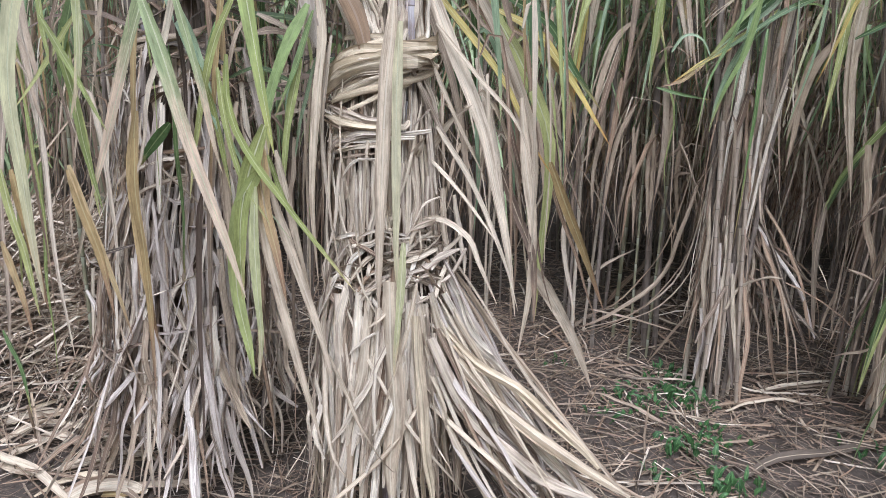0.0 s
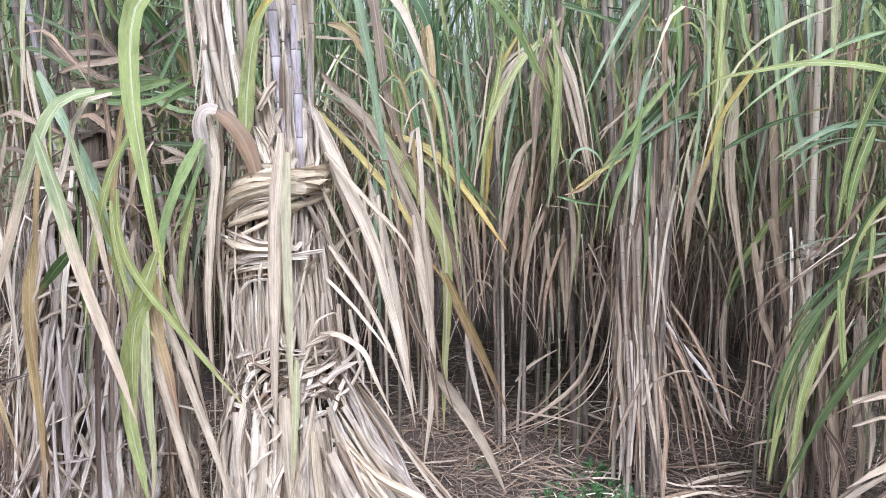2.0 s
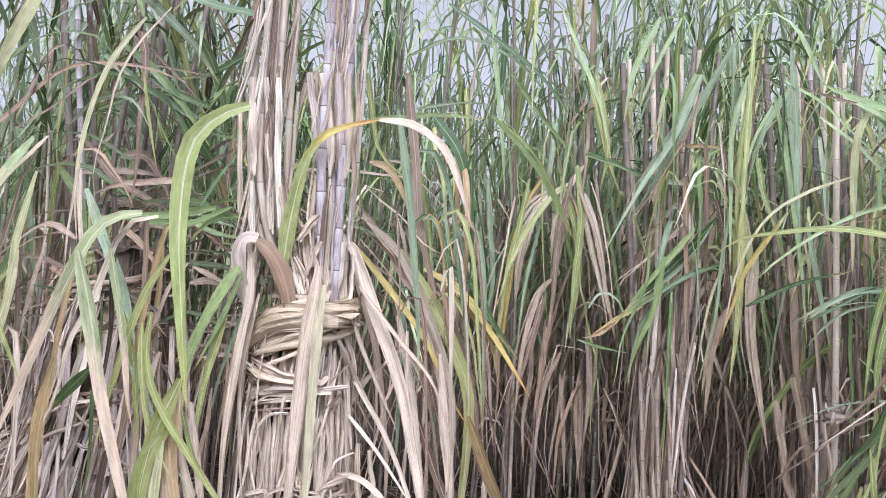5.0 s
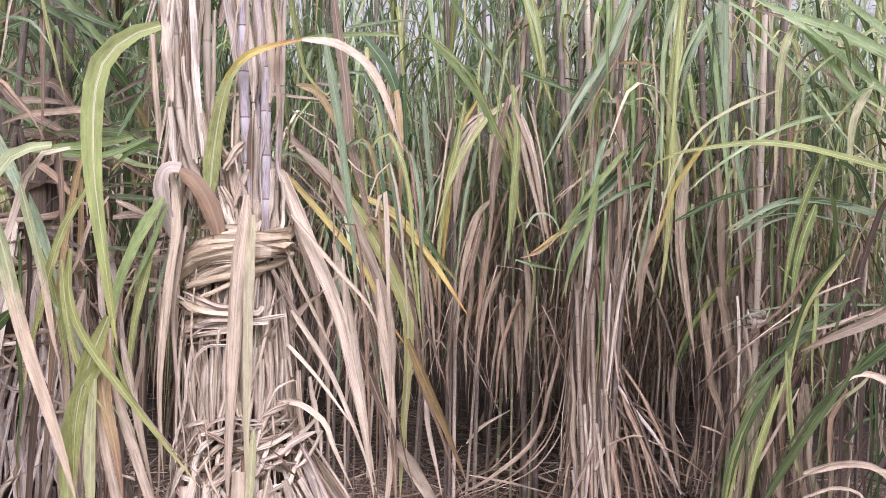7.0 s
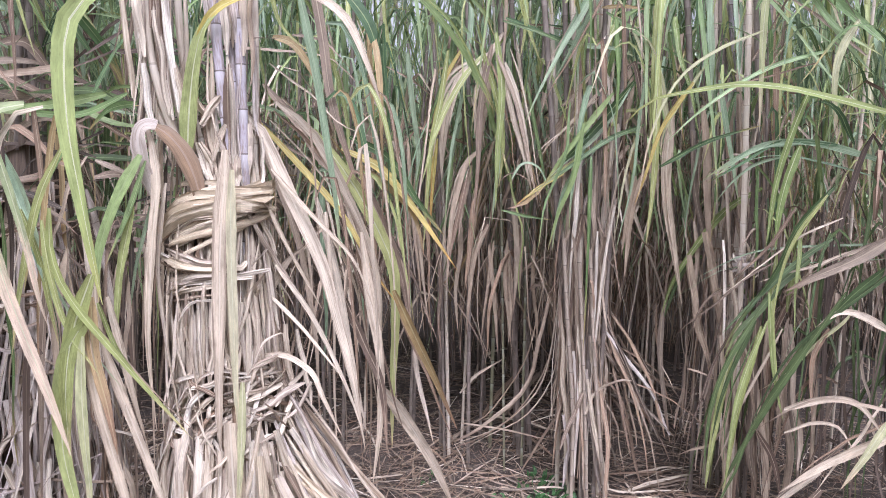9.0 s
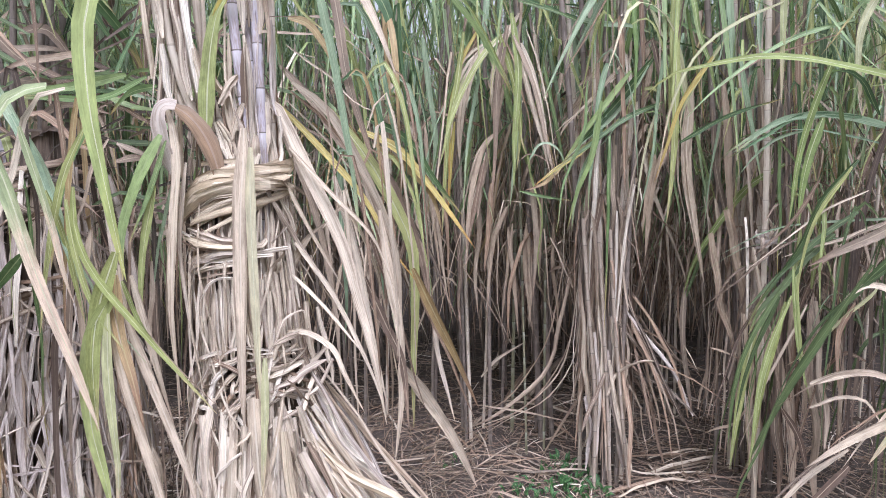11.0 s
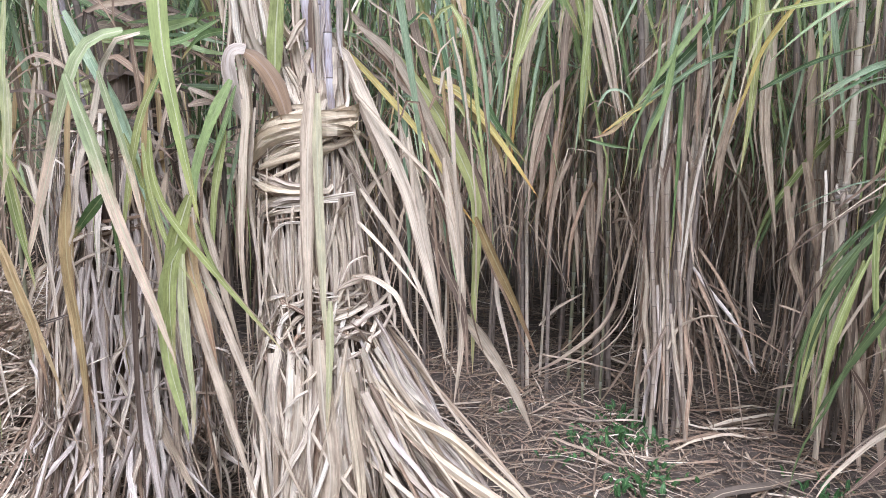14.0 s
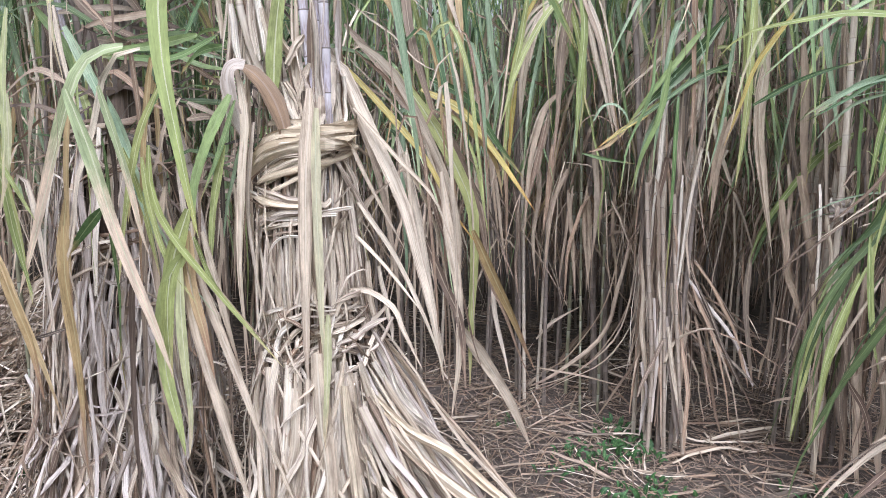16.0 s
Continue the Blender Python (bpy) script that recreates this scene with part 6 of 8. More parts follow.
strap(main_bundle, M_straw, 0.013, 0.22, (-0.242,1.795,1.244), (-0.279,1.758,1.24), (-0.332,1.734,1.23))
strap(main_bundle, M_straw, 0.007, 0.18, (-0.324,1.723,1.178), (-0.389,1.719,1.177), (-0.438,1.733,1.159), (-0.461,1.744,1.119))
strap(main_bundle, M_brown, 0.009, 0.13, (-0.526,1.834,1.303), (-0.46,1.772,1.291), (-0.423,1.746,1.268))
strap(main_bundle, M_straw, 0.020, 0.30, (-0.438,1.767,1.161), (-0.434,1.758,1.056), (-0.442,1.767,0.921))
strap(main_bundle, M_tan, 0.017, 0.65, (-0.406,1.753,1.167), (-0.407,1.747,1.059), (-0.408,1.75,0.942))
strap(main_bundle, M_straw, 0.018, 0.50, (-0.378,1.743,1.169), (-0.376,1.736,1.062), (-0.387,1.74,0.954))
strap(main_bundle, M_tan, 0.016, 0.35, (-0.474,1.798,1.147), (-0.467,1.783,1.034), (-0.464,1.786,0.898))
strap(main_bundle, M_straw, 0.014, 0.70, (-0.508,1.836,1.148), (-0.504,1.835,1.021), (-0.491,1.821,0.895))
strap(main_bundle, M_tan, 0.011, 0.55, (-0.357,1.735,1.138), (-0.36,1.731,1.019), (-0.371,1.734,0.925))
strap(main_bundle, M_straw, 0.019, 0.40, (-0.271,1.78,1.117), (-0.278,1.771,1.011), (-0.287,1.768,0.917))
strap(main_bundle, M_tan, 0.016, 0.75, (-0.292,1.754,1.136), (-0.296,1.747,1.016), (-0.301,1.746,0.892))
strap(main_bundle, M_straw, 0.016, 0.60, (-0.249,1.807,1.128), (-0.246,1.803,1.035), (-0.237,1.828,0.933))
strap(main_bundle, M_straw, 0.021, 0.45, (-0.309,1.753,1.166), (-0.314,1.745,1.016), (-0.312,1.738,0.863))
strap(main_bundle, M_tan, 0.017, 0.30, (-0.213,1.835,1.092), (-0.206,1.835,0.997), (-0.188,1.836,0.9))
strap(main_bundle, M_straw, 0.015, 0.65, (-0.181,1.835,1.077), (-0.159,1.835,0.966), (-0.143,1.833,0.869))
strap(main_bundle, M_straw, 0.016, 0.15, (-0.358,1.718,0.969), (-0.414,1.727,0.926), (-0.448,1.729,0.861))
strap(main_bundle, M_tan, 0.014, 0.10, (-0.351,1.719,0.945), (-0.399,1.723,0.904), (-0.43,1.719,0.857))
strap(main_bundle, M_straw, 0.011, 0.21, (-0.428,1.725,0.949), (-0.379,1.714,0.962), (-0.351,1.713,0.985))
strap(main_bundle, M_brown, 0.011, 0.17, (-0.361,1.724,0.897), (-0.391,1.717,0.867), (-0.41,1.71,0.83))
strap(main_bundle, M_straw, 0.012, 0.12, (-0.337,1.713,0.87), (-0.372,1.703,0.842), (-0.402,1.697,0.811))
strap(main_bundle, M_tan, 0.013, 0.22, (-0.228,1.787,1.008), (-0.266,1.749,1.001), (-0.281,1.741,0.957))
strap(main_bundle, M_straw, 0.015, 0.18, (-0.203,1.822,1.016), (-0.239,1.765,1.013), (-0.279,1.735,0.997))
strap(main_bundle, M_straw, 0.019, 0.13, (-0.28,1.732,0.882), (-0.241,1.767,0.895), (-0.217,1.803,0.909), (-0.157,1.825,0.936))
strap(main_bundle, M_tan, 0.015, 0.09, (-0.295,1.735,0.911), (-0.255,1.761,0.92), (-0.212,1.82,0.936))
strap(main_bundle, M_straw, 0.013, 0.19, (-0.157,1.825,0.969), (-0.205,1.825,0.919), (-0.228,1.776,0.884))
strap(main_bundle, M_brown, 0.008, 0.15, (-0.282,1.746,0.947), (-0.243,1.779,0.939), (-0.205,1.828,0.95))
strap(main_bundle, M_straw, 0.014, 0.10, (-0.266,1.734,0.866), (-0.227,1.771,0.87), (-0.189,1.819,0.839))
strap(main_bundle, M_tan, 0.013, 0.21, (-0.189,1.827,0.902), (-0.208,1.796,0.846), (-0.214,1.765,0.808))
strap(main_bundle, M_straw, 0.011, 0.17, (-0.142,1.825,0.937), (-0.173,1.822,0.871), (-0.201,1.799,0.845))
strap(main_bundle, M_straw, 0.006, 0.12, (-0.269,1.728,1.022), (-0.249,1.742,1.064), (-0.212,1.786,1.079), (-0.206,1.793,1.054))
strap(main_bundle, M_straw, 0.024, 0.75, (-0.459,1.756,0.868), (-0.503,1.778,0.818), (-0.538,1.817,0.727), (-0.514,1.767,0.614))
strap(main_bundle, M_straw, 0.029, 0.60, (-0.432,1.727,0.862), (-0.453,1.715,0.771), (-0.458,1.71,0.659), (-0.443,1.698,0.534))
strap(main_bundle, M_straw, 0.028, 0.45, (-0.405,1.711,0.838), (-0.409,1.696,0.732), (-0.419,1.691,0.588), (-0.447,1.695,0.4))
strap(main_bundle, M_tan, 0.026, 0.30, (-0.38,1.699,0.811), (-0.381,1.689,0.688), (-0.4,1.686,0.559), (-0.429,1.688,0.397))
strap(main_bundle, M_straw, 0.026, 0.65, (-0.352,1.695,0.798), (-0.358,1.687,0.658), (-0.385,1.683,0.512), (-0.404,1.682,0.402))
strap(main_bundle, M_straw, 0.020, 0.50, (-0.334,1.69,0.754), (-0.341,1.682,0.629), (-0.36,1.677,0.516), (-0.378,1.674,0.408))
strap(main_bundle, M_tan, 0.023, 0.35, (-0.306,1.708,0.811), (-0.307,1.696,0.656), (-0.321,1.686,0.513), (-0.34,1.68,0.407))
strap(main_bundle, M_straw, 0.023, 0.70, (-0.279,1.718,0.808), (-0.279,1.706,0.652), (-0.286,1.697,0.508), (-0.296,1.69,0.402))
strap(main_bundle, M_straw, 0.029, 0.55, (-0.264,1.736,0.833), (-0.262,1.717,0.681), (-0.249,1.719,0.548), (-0.226,1.731,0.38))
strap(main_bundle, M_straw, 0.027, 0.40, (-0.241,1.741,0.8), (-0.225,1.746,0.669), (-0.212,1.752,0.532), (-0.189,1.775,0.355))
strap(main_bundle, M_tan, 0.022, 0.75, (-0.219,1.763,0.793), (-0.193,1.786,0.652), (-0.174,1.814,0.501), (-0.15,1.812,0.334))
strap(main_bundle, M_straw, 0.024, 0.60, (-0.224,1.754,0.828), (-0.185,1.786,0.686), (-0.117,1.811,0.541), (-0.027,1.809,0.422))
strap(main_bundle, M_straw, 0.022, 0.45, (-0.193,1.795,0.815), (-0.125,1.813,0.694), (-0.044,1.811,0.612), (0.069,1.81,0.514))
strap(main_bundle, M_tan, 0.019, 0.30, (-0.201,1.799,0.845), (-0.157,1.814,0.742), (-0.076,1.811,0.611), (0.005,1.81,0.476))
strap(main_bundle, M_straw, 0.018, 0.65, (-0.157,1.816,0.808), (-0.109,1.813,0.694), (-0.028,1.812,0.63))
strap(main_bundle, M_straw, 0.019, 0.50, (-0.211,1.758,0.714), (-0.198,1.763,0.561), (-0.191,1.766,0.439))
strap(main_bundle, M_tan, 0.016, 0.35, (-0.496,1.781,0.842), (-0.512,1.77,0.68), (-0.498,1.745,0.523), (-0.533,1.779,0.344))
strap(main_bundle, M_tan, 0.019, 0.70, (-0.538,1.81,0.662), (-0.525,1.776,0.506), (-0.564,1.815,0.32))
strap(main_bundle, M_straw, 0.017, 0.55, (-0.31,1.683,0.726), (-0.363,1.669,0.586), (-0.431,1.675,0.464), (-0.469,1.689,0.394))
strap(main_bundle, M_tan, 0.009, 0.40, (-0.292,1.716,0.871), (-0.331,1.682,0.788), (-0.376,1.677,0.742))
strap(main_bundle, M_straw, 0.009, 0.22, (-0.353,1.677,0.735), (-0.392,1.677,0.706), (-0.425,1.681,0.666))
strap(left_bundle, M_ash, 0.021, 0.60, (-1.159,2.043,0.975), (-1.154,2.009,0.818), (-1.166,1.997,0.653))
strap(left_bundle, M_ash, 0.018, 0.45, (-1.181,2.045,0.955), (-1.183,2.009,0.742), (-1.185,1.995,0.557))
strap(left_bundle, M_ash, 0.024, 0.30, (-1.127,2.033,0.959), (-1.118,2.005,0.82), (-1.12,1.991,0.675))
strap(left_bundle, M_ash, 0.015, 0.65, (-1.095,2.036,1.032), (-1.08,2.003,0.859), (-1.05,1.988,0.716))
strap(left_bundle, M_ash, 0.021, 0.50, (-1.04,2.047,0.995), (-1.031,2.013,0.82), (-1.024,2.0,0.657))
strap(left_bundle, M_ash, 0.022, 0.35, (-1.005,2.072,1.136), (-1.0,2.053,0.958), (-0.989,2.027,0.817))
strap(left_bundle, M_ash, 0.018, 0.70, (-0.981,2.031,0.817), (-0.978,2.016,0.652), (-0.989,2.001,0.523))
strap(left_bundle, M_ash, 0.021, 0.55, (-1.047,2.0,0.824), (-1.018,1.992,0.678), (-1.005,1.991,0.604))
strap(left_bundle, M_straw, 0.018, 0.40, (-1.011,1.99,0.754), (-1.054,1.975,0.684), (-1.075,1.965,0.593))
strap(left_bundle, M_ash, 0.024, 0.75, (-1.141,1.992,0.655), (-1.14,1.978,0.469), (-1.146,1.959,0.282))
strap(left_bundle, M_ash, 0.021, 0.60, (-1.074,1.992,0.677), (-1.064,1.979,0.491), (-1.061,1.958,0.286))
strap(left_bundle, M_straw, 0.021, 0.45, (-1.048,1.972,0.638), (-1.018,1.973,0.554), (-0.988,1.977,0.495))
strap(left_bundle, M_ash, 0.021, 0.30, (-1.017,2.0,0.638), (-1.007,1.988,0.45), (-1.013,1.965,0.264))
strap(left_bundle, M_straw, 0.018, 0.65, (-1.106,1.959,0.518), (-1.066,1.952,0.407), (-1.0,1.952,0.293))
strap(left_bundle, M_ash, 0.019, 0.50, (-0.957,2.077,0.954), (-0.96,2.042,0.814), (-0.953,2.027,0.629), (-0.946,2.015,0.44))
strap(left_bundle, M_ash, 0.024, 0.35, (-1.174,1.997,0.633), (-1.196,1.991,0.461), (-1.18,1.962,0.258))
strap(left_bundle, M_ash, 0.018, 0.70, (-1.336,2.078,0.392), (-1.297,2.019,0.301), (-1.285,1.989,0.175))
strap(left_bundle, M_straw, 0.020, 0.55, (-1.441,2.162,0.682), (-1.461,2.155,0.434), (-1.486,2.145,0.179), (-1.527,2.14,0.069))
strap(left_bundle, M_ash, 0.019, 0.40, (-1.47,2.16,0.6), (-1.334,2.06,0.483), (-1.224,1.961,0.376))
strap(left_bundle, M_straw, 0.012, 0.22, (-1.196,2.039,1.047), (-1.098,2.02,1.089), (-1.022,2.032,1.106))
strap(left_bundle, M_straw, 0.014, 0.18, (-1.181,2.019,0.979), (-1.084,2.016,1.027), (-1.004,2.039,1.052))
strap(left_bundle, M_ash, 0.015, 0.13, (-1.14,2.02,1.034), (-1.048,2.009,0.967), (-1.002,2.025,0.983))
strap(left_bundle, M_ash, 0.016, 0.30, (-0.915,2.099,0.912), (-0.899,2.077,0.728), (-0.881,2.073,0.535))
strap(left_bundle, M_ash, 0.018, 0.65, (-0.97,1.995,0.37), (-0.932,1.999,0.268), (-0.902,2.004,0.175))
strap(main_bundle, M_straw, 0.023, 0.7, (-0.546,1.8,2.043), (-0.53,1.8,1.89), (-0.51,1.8,1.749), (-0.485,1.8,1.622))
strap(main_bundle, M_straw, 0.021, 0.7, (-0.508,1.8,2.045), (-0.497,1.8,1.892), (-0.484,1.8,1.751), (-0.47,1.8,1.637))
strap(main_bundle, M_tan, 0.021, 0.7, (-0.574,1.8,2.042), (-0.556,1.8,1.888), (-0.541,1.8,1.776))
strap(main_bundle, M_straw, 0.018, 0.7, (-0.552,1.8,1.761), (-0.547,1.8,1.676), (-0.534,1.8,1.605))
strap(main_bundle, M_brown, 0.012, 0.7, (-0.525,1.8,2.044), (-0.513,1.8,1.862), (-0.495,1.8,1.722))
strap(main_bundle, M_tan, 0.018, 0.7, (-0.602,1.8,1.942), (-0.589,1.8,1.816), (-0.578,1.8,1.675))
strap(main_bundle, M_straw, 0.018, 0.7, (-0.521,1.8,1.89), (-0.503,1.8,1.75), (-0.492,1.8,1.636))
strap(main_bundle, M_tan, 0.015, 0.7, (-0.474,1.8,1.751), (-0.458,1.8,1.666), (-0.446,1.8,1.595))
strap(main_bundle, M_straw, 0.039, 0.7, (-0.326,1.8,1.637), (-0.33,1.8,1.543), (-0.334,1.8,1.449))
strap(main_bundle, M_straw, 0.024, 0.7, (-0.293,1.8,1.617), (-0.293,1.8,1.545), (-0.302,1.8,1.472))
strap(main_bundle, M_tan, 0.018, 0.7, (-0.4,1.8,1.626), (-0.387,1.8,1.541), (-0.376,1.8,1.455))
strap(main_bundle, M_straw, 0.015, 0.7, (-0.38,1.8,1.67), (-0.37,1.8,1.57), (-0.36,1.8,1.484))

leaf(mid_stool, "dry_leaf", M_tan, 0.031, (0.428,3.200,2.021), (0.355,3.200,1.949), (0.294,3.200,1.839), (0.267,3.200,1.678), (0.264,3.200,1.501))
leaf(mid_stool, "dry_leaf", M_tan, 0.028, (0.486,3.250,1.982), (0.459,3.250,1.858), (0.450,3.250,1.682), (0.436,3.250,1.529))
leaf(mid_stool, "dry_leaf", M_dusk, 0.027, (0.441,3.200,1.616), (0.379,3.200,1.540), (0.332,3.200,1.373), (0.310,3.200,1.190), (0.303,3.200,0.949))
leaf(mid_stool, "dry_leaf", M_dusk, 0.024, (0.498,3.250,1.268), (0.436,3.250,1.106), (0.415,3.250,0.915), (0.407,3.250,0.720))
leaf(mid_stool, "dry_leaf", M_tan, 0.025, (0.539,3.100,2.003), (0.593,3.100,1.863), (0.637,3.100,1.696), (0.661,3.100,1.551), (0.686,3.100,1.440))
leaf(mid_stool, "green_leaf", M_bluish, 0.029, (0.519,3.150,2.083), (0.536,3.150,1.821), (0.536,3.150,1.626), (0.517,3.150,1.451), (0.503,3.150,1.273))
leaf(mid_stool, "yellowing_leaf", M_yellow, 0.027, (0.283,3.100,2.049), (0.252,3.100,1.815), (0.218,3.100,1.646), (0.204,3.100,1.449), (0.185,3.100,1.145))
leaf(mid_stool, "yellowing_leaf", M_pale, 0.018, (0.290,3.150,1.869), (0.232,3.150,1.699), (0.197,3.150,1.525))
leaf(mid_stool, "green_leaf", M_bluish, 0.026, (0.663,3.200,2.069), (0.711,3.200,1.852), (0.745,3.200,1.680), (0.783,3.200,1.530))
leaf(dry_stool, "green_leaf", M_bluish, 0.029, (1.045,2.900,1.880), (0.974,2.900,1.770), (0.890,2.900,1.658), (0.781,2.900,1.567), (0.693,2.900,1.475))
leaf(dry_stool, "green_leaf", M_green, 0.022, (1.095,2.850,1.721), (0.944,2.850,1.655), (0.793,2.850,1.543), (0.694,2.850,1.475), (0.595,2.850,1.406))
leaf(dry_stool, "green_leaf", M_bluish, 0.027, (0.876,2.900,1.703), (0.828,2.900,1.545), (0.777,2.900,1.430), (0.745,2.900,1.289), (0.738,2.900,1.183))
leaf(dry_stool, "dry_leaf", M_tan, 0.016, (0.947,2.950,1.887), (0.851,2.950,1.775), (0.763,2.950,1.684), (0.697,2.950,1.615))
leaf(dry_stool, "dry_leaf", M_dusk, 0.027, (1.084,3.000,1.643), (1.020,3.000,1.549), (0.968,3.000,1.430), (0.928,3.000,1.310), (0.899,3.000,1.187))
leaf(dry_stool, "dry_leaf", M_dusk, 0.023, (1.042,3.000,1.407), (1.003,3.000,1.262), (0.978,3.000,1.089), (0.974,3.000,0.964))
leaf(dry_stool, "dry_leaf", M_dusk, 0.034, (1.208,3.000,1.574), (1.144,3.000,1.479), (1.107,3.000,1.336), (1.100,3.000,1.165), (1.091,3.000,1.041))
leaf(dry_stool, "yellowing_leaf", M_pale, 0.012, (1.067,2.800,1.716), (1.031,2.800,1.608), (1.003,2.800,1.476), (0.985,2.800,1.320), (0.973,2.800,1.229))
leaf(green_stool, "yellowing_leaf", M_yellow, 0.031, (1.109,2.750,1.979), (1.110,2.750,1.753), (1.114,2.750,1.563), (1.106,2.750,1.389), (1.093,2.750,1.223))
leaf(green_stool, "yellowing_leaf", M_pale, 0.016, (1.281,2.700,1.949), (1.199,2.700,1.829), (1.154,2.700,1.747), (1.119,2.700,1.665), (1.117,2.700,1.561))
leaf(green_stool, "dry_leaf", M_tan, 0.046, (1.233,2.900,1.770), (1.220,2.900,1.570), (1.229,2.900,1.410), (1.270,2.900,1.200), (1.320,2.900,0.961))
leaf(green_stool, "dry_leaf", M_dusk, 0.034, (1.363,2.900,1.815), (1.391,2.900,1.638), (1.406,2.900,1.434), (1.430,2.900,1.225), (1.476,2.900,0.987))
leaf(green_stool, "dry_leaf", M_dusk, 0.024, (1.374,2.950,1.316), (1.398,2.950,1.173), (1.399,2.950,0.978), (1.448,2.950,0.754))
leaf(green_stool, "green_leaf", M_bluish, 0.022, (1.338,2.700,1.890), (1.377,2.700,1.707), (1.412,2.700,1.562), (1.450,2.700,1.393))
leaf(green_stool, "green_leaf", M_bluish, 0.025, (1.552,2.500,1.635), (1.441,2.500,1.631), (1.340,2.500,1.582), (1.259,2.500,1.514))
leaf(green_stool, "yellowing_leaf", M_yellow, 0.033, (1.506,2.400,1.623), (1.466,2.400,1.494), (1.444,2.400,1.362), (1.444,2.400,1.237))
leaf(mid_stool, "green_leaf", M_bluish, 0.029, (0.100,3.400,2.084), (0.131,3.400,1.825), (0.161,3.400,1.612), (0.151,3.400,1.422), (0.125,3.400,1.256))
leaf(mid_stool, "green_leaf", M_green, 0.027, (0.378,3.200,2.021), (0.458,3.200,1.876), (0.500,3.200,1.753), (0.530,3.200,1.629))
leaf(dry_stool, "rusty_leaf", M_orange, 0.020, (0.710,3.000,1.457), (0.645,3.000,1.392), (0.598,3.000,1.368), (0.550,3.000,1.355))
leaf(dry_stool, "green_leaf", M_green, 0.014, (0.512,2.900,1.353), (0.607,2.900,1.331), (0.736,2.900,1.313))
leaf(dry_stool, "green_leaf", M_bluish, 0.012, (0.553,2.900,1.486), (0.586,2.900,1.543), (0.631,2.900,1.555), (0.679,2.900,1.521), (0.714,2.900,1.441))
leaf(mid_stool, "dry_leaf", M_dusk, 0.020, (0.109,3.300,1.396), (0.167,3.300,1.180), (0.199,3.300,0.932), (0.230,3.300,0.734))
leaf(mid_stool, "dry_leaf", M_dusk, 0.021, (0.057,3.300,1.261), (0.100,3.300,1.042), (0.131,3.300,0.818), (0.142,3.300,0.646))
leaf(mid_stool, "dry_leaf", M_dusk, 0.021, (0.601,3.300,1.185), (0.595,3.300,0.993), (0.617,3.300,0.797), (0.636,3.300,0.654))
leaf(mid_stool, "dry_leaf", M_dusk, 0.019, (0.534,3.300,1.184), (0.513,3.300,0.992), (0.492,3.300,0.795), (0.483,3.300,0.652))
leaf(mid_stool, "dry_leaf", M_dusk, 0.017, (0.676,3.300,1.320), (0.672,3.300,1.104), (0.668,3.300,0.882))
leaf(mid_stool, "dry_leaf", M_brown, 0.027, (0.356,3.350,1.370), (0.376,3.350,1.151), (0.354,3.350,0.926), (0.374,3.350,0.696))
leaf(mid_stool, "dry_leaf", M_brown, 0.023, (0.251,3.350,1.177), (0.283,3.350,0.982), (0.273,3.350,0.782), (0.291,3.350,0.607))
leaf(mid_stool, "dry_leaf", M_dusk, 0.020, (0.755,3.400,1.178), (0.752,3.400,0.952), (0.781,3.400,0.750), (0.778,3.400,0.573))
leaf(dry_stool, "dry_leaf", M_dusk, 0.019, (0.838,3.000,1.406), (0.822,3.000,1.260), (0.829,3.000,1.038))
strap(dry_stool, M_tan, 0.022, 0.35, (0.791,2.950,0.945), (0.812,2.950,0.640), (0.834,2.950,0.378), (0.836,2.950,0.094))
strap(dry_stool, M_tan, 0.026, 0.35, (0.864,2.930,0.850), (0.894,2.930,0.544), (0.922,2.930,0.281), (0.921,2.930,0.078))
strap(dry_stool, M_tan, 0.022, 0.35, (0.928,2.930,0.800), (0.956,2.930,0.545), (0.996,2.930,0.310), (1.035,2.930,0.089))
strap(dry_stool, M_ash, 0.026, 0.35, (0.910,2.920,0.651), (0.942,2.920,0.444), (0.980,2.920,0.233), (1.007,2.920,0.077))
strap(dry_stool, M_dusk, 0.020, 0.35, (0.842,2.940,0.644), (0.876,2.940,0.383), (0.873,2.940,0.080))
strap(dry_stool, M_ash, 0.020, 0.35, (0.823,2.940,0.435), (0.852,2.940,0.276), (0.832,2.940,0.085))
strap(dry_stool, M_tan, 0.018, 0.35, (0.917,2.900,0.451), (0.959,2.900,0.555), (1.042,2.900,0.595), (1.114,2.900,0.604))
strap(dry_stool, M_dusk, 0.023, 0.35, (0.829,2.980,1.139), (0.836,2.980,0.915), (0.872,2.980,0.633))
strap(dry_stool, M_ash, 0.019, 0.35, (0.883,2.980,1.041), (0.913,2.980,0.789), (0.920,2.980,0.582))
strap(dry_stool, M_brown, 0.016, 0.35, (0.989,3.000,0.913), (1.093,2.967,0.692), (1.168,2.933,0.522), (1.250,2.900,0.327))
strap(dry_stool, M_dusk, 0.014, 0.35, (1.019,3.000,0.837), (1.086,2.967,0.615), (1.137,2.933,0.444), (1.154,2.900,0.293))
strap(dry_stool, M_brown, 0.017, 0.35, (1.056,3.050,0.879), (1.170,3.017,0.707), (1.247,2.983,0.534), (1.293,2.950,0.330))
strap(dry_stool, M_brown, 0.014, 0.35, (0.968,3.000,0.862), (1.047,2.967,0.640), (1.087,2.933,0.443), (1.120,2.900,0.240))
strap(dry_stool, M_brown, 0.014, 0.35, (1.105,3.100,0.765), (1.219,3.100,0.605), (1.354,3.100,0.526), (1.489,3.100,0.469))
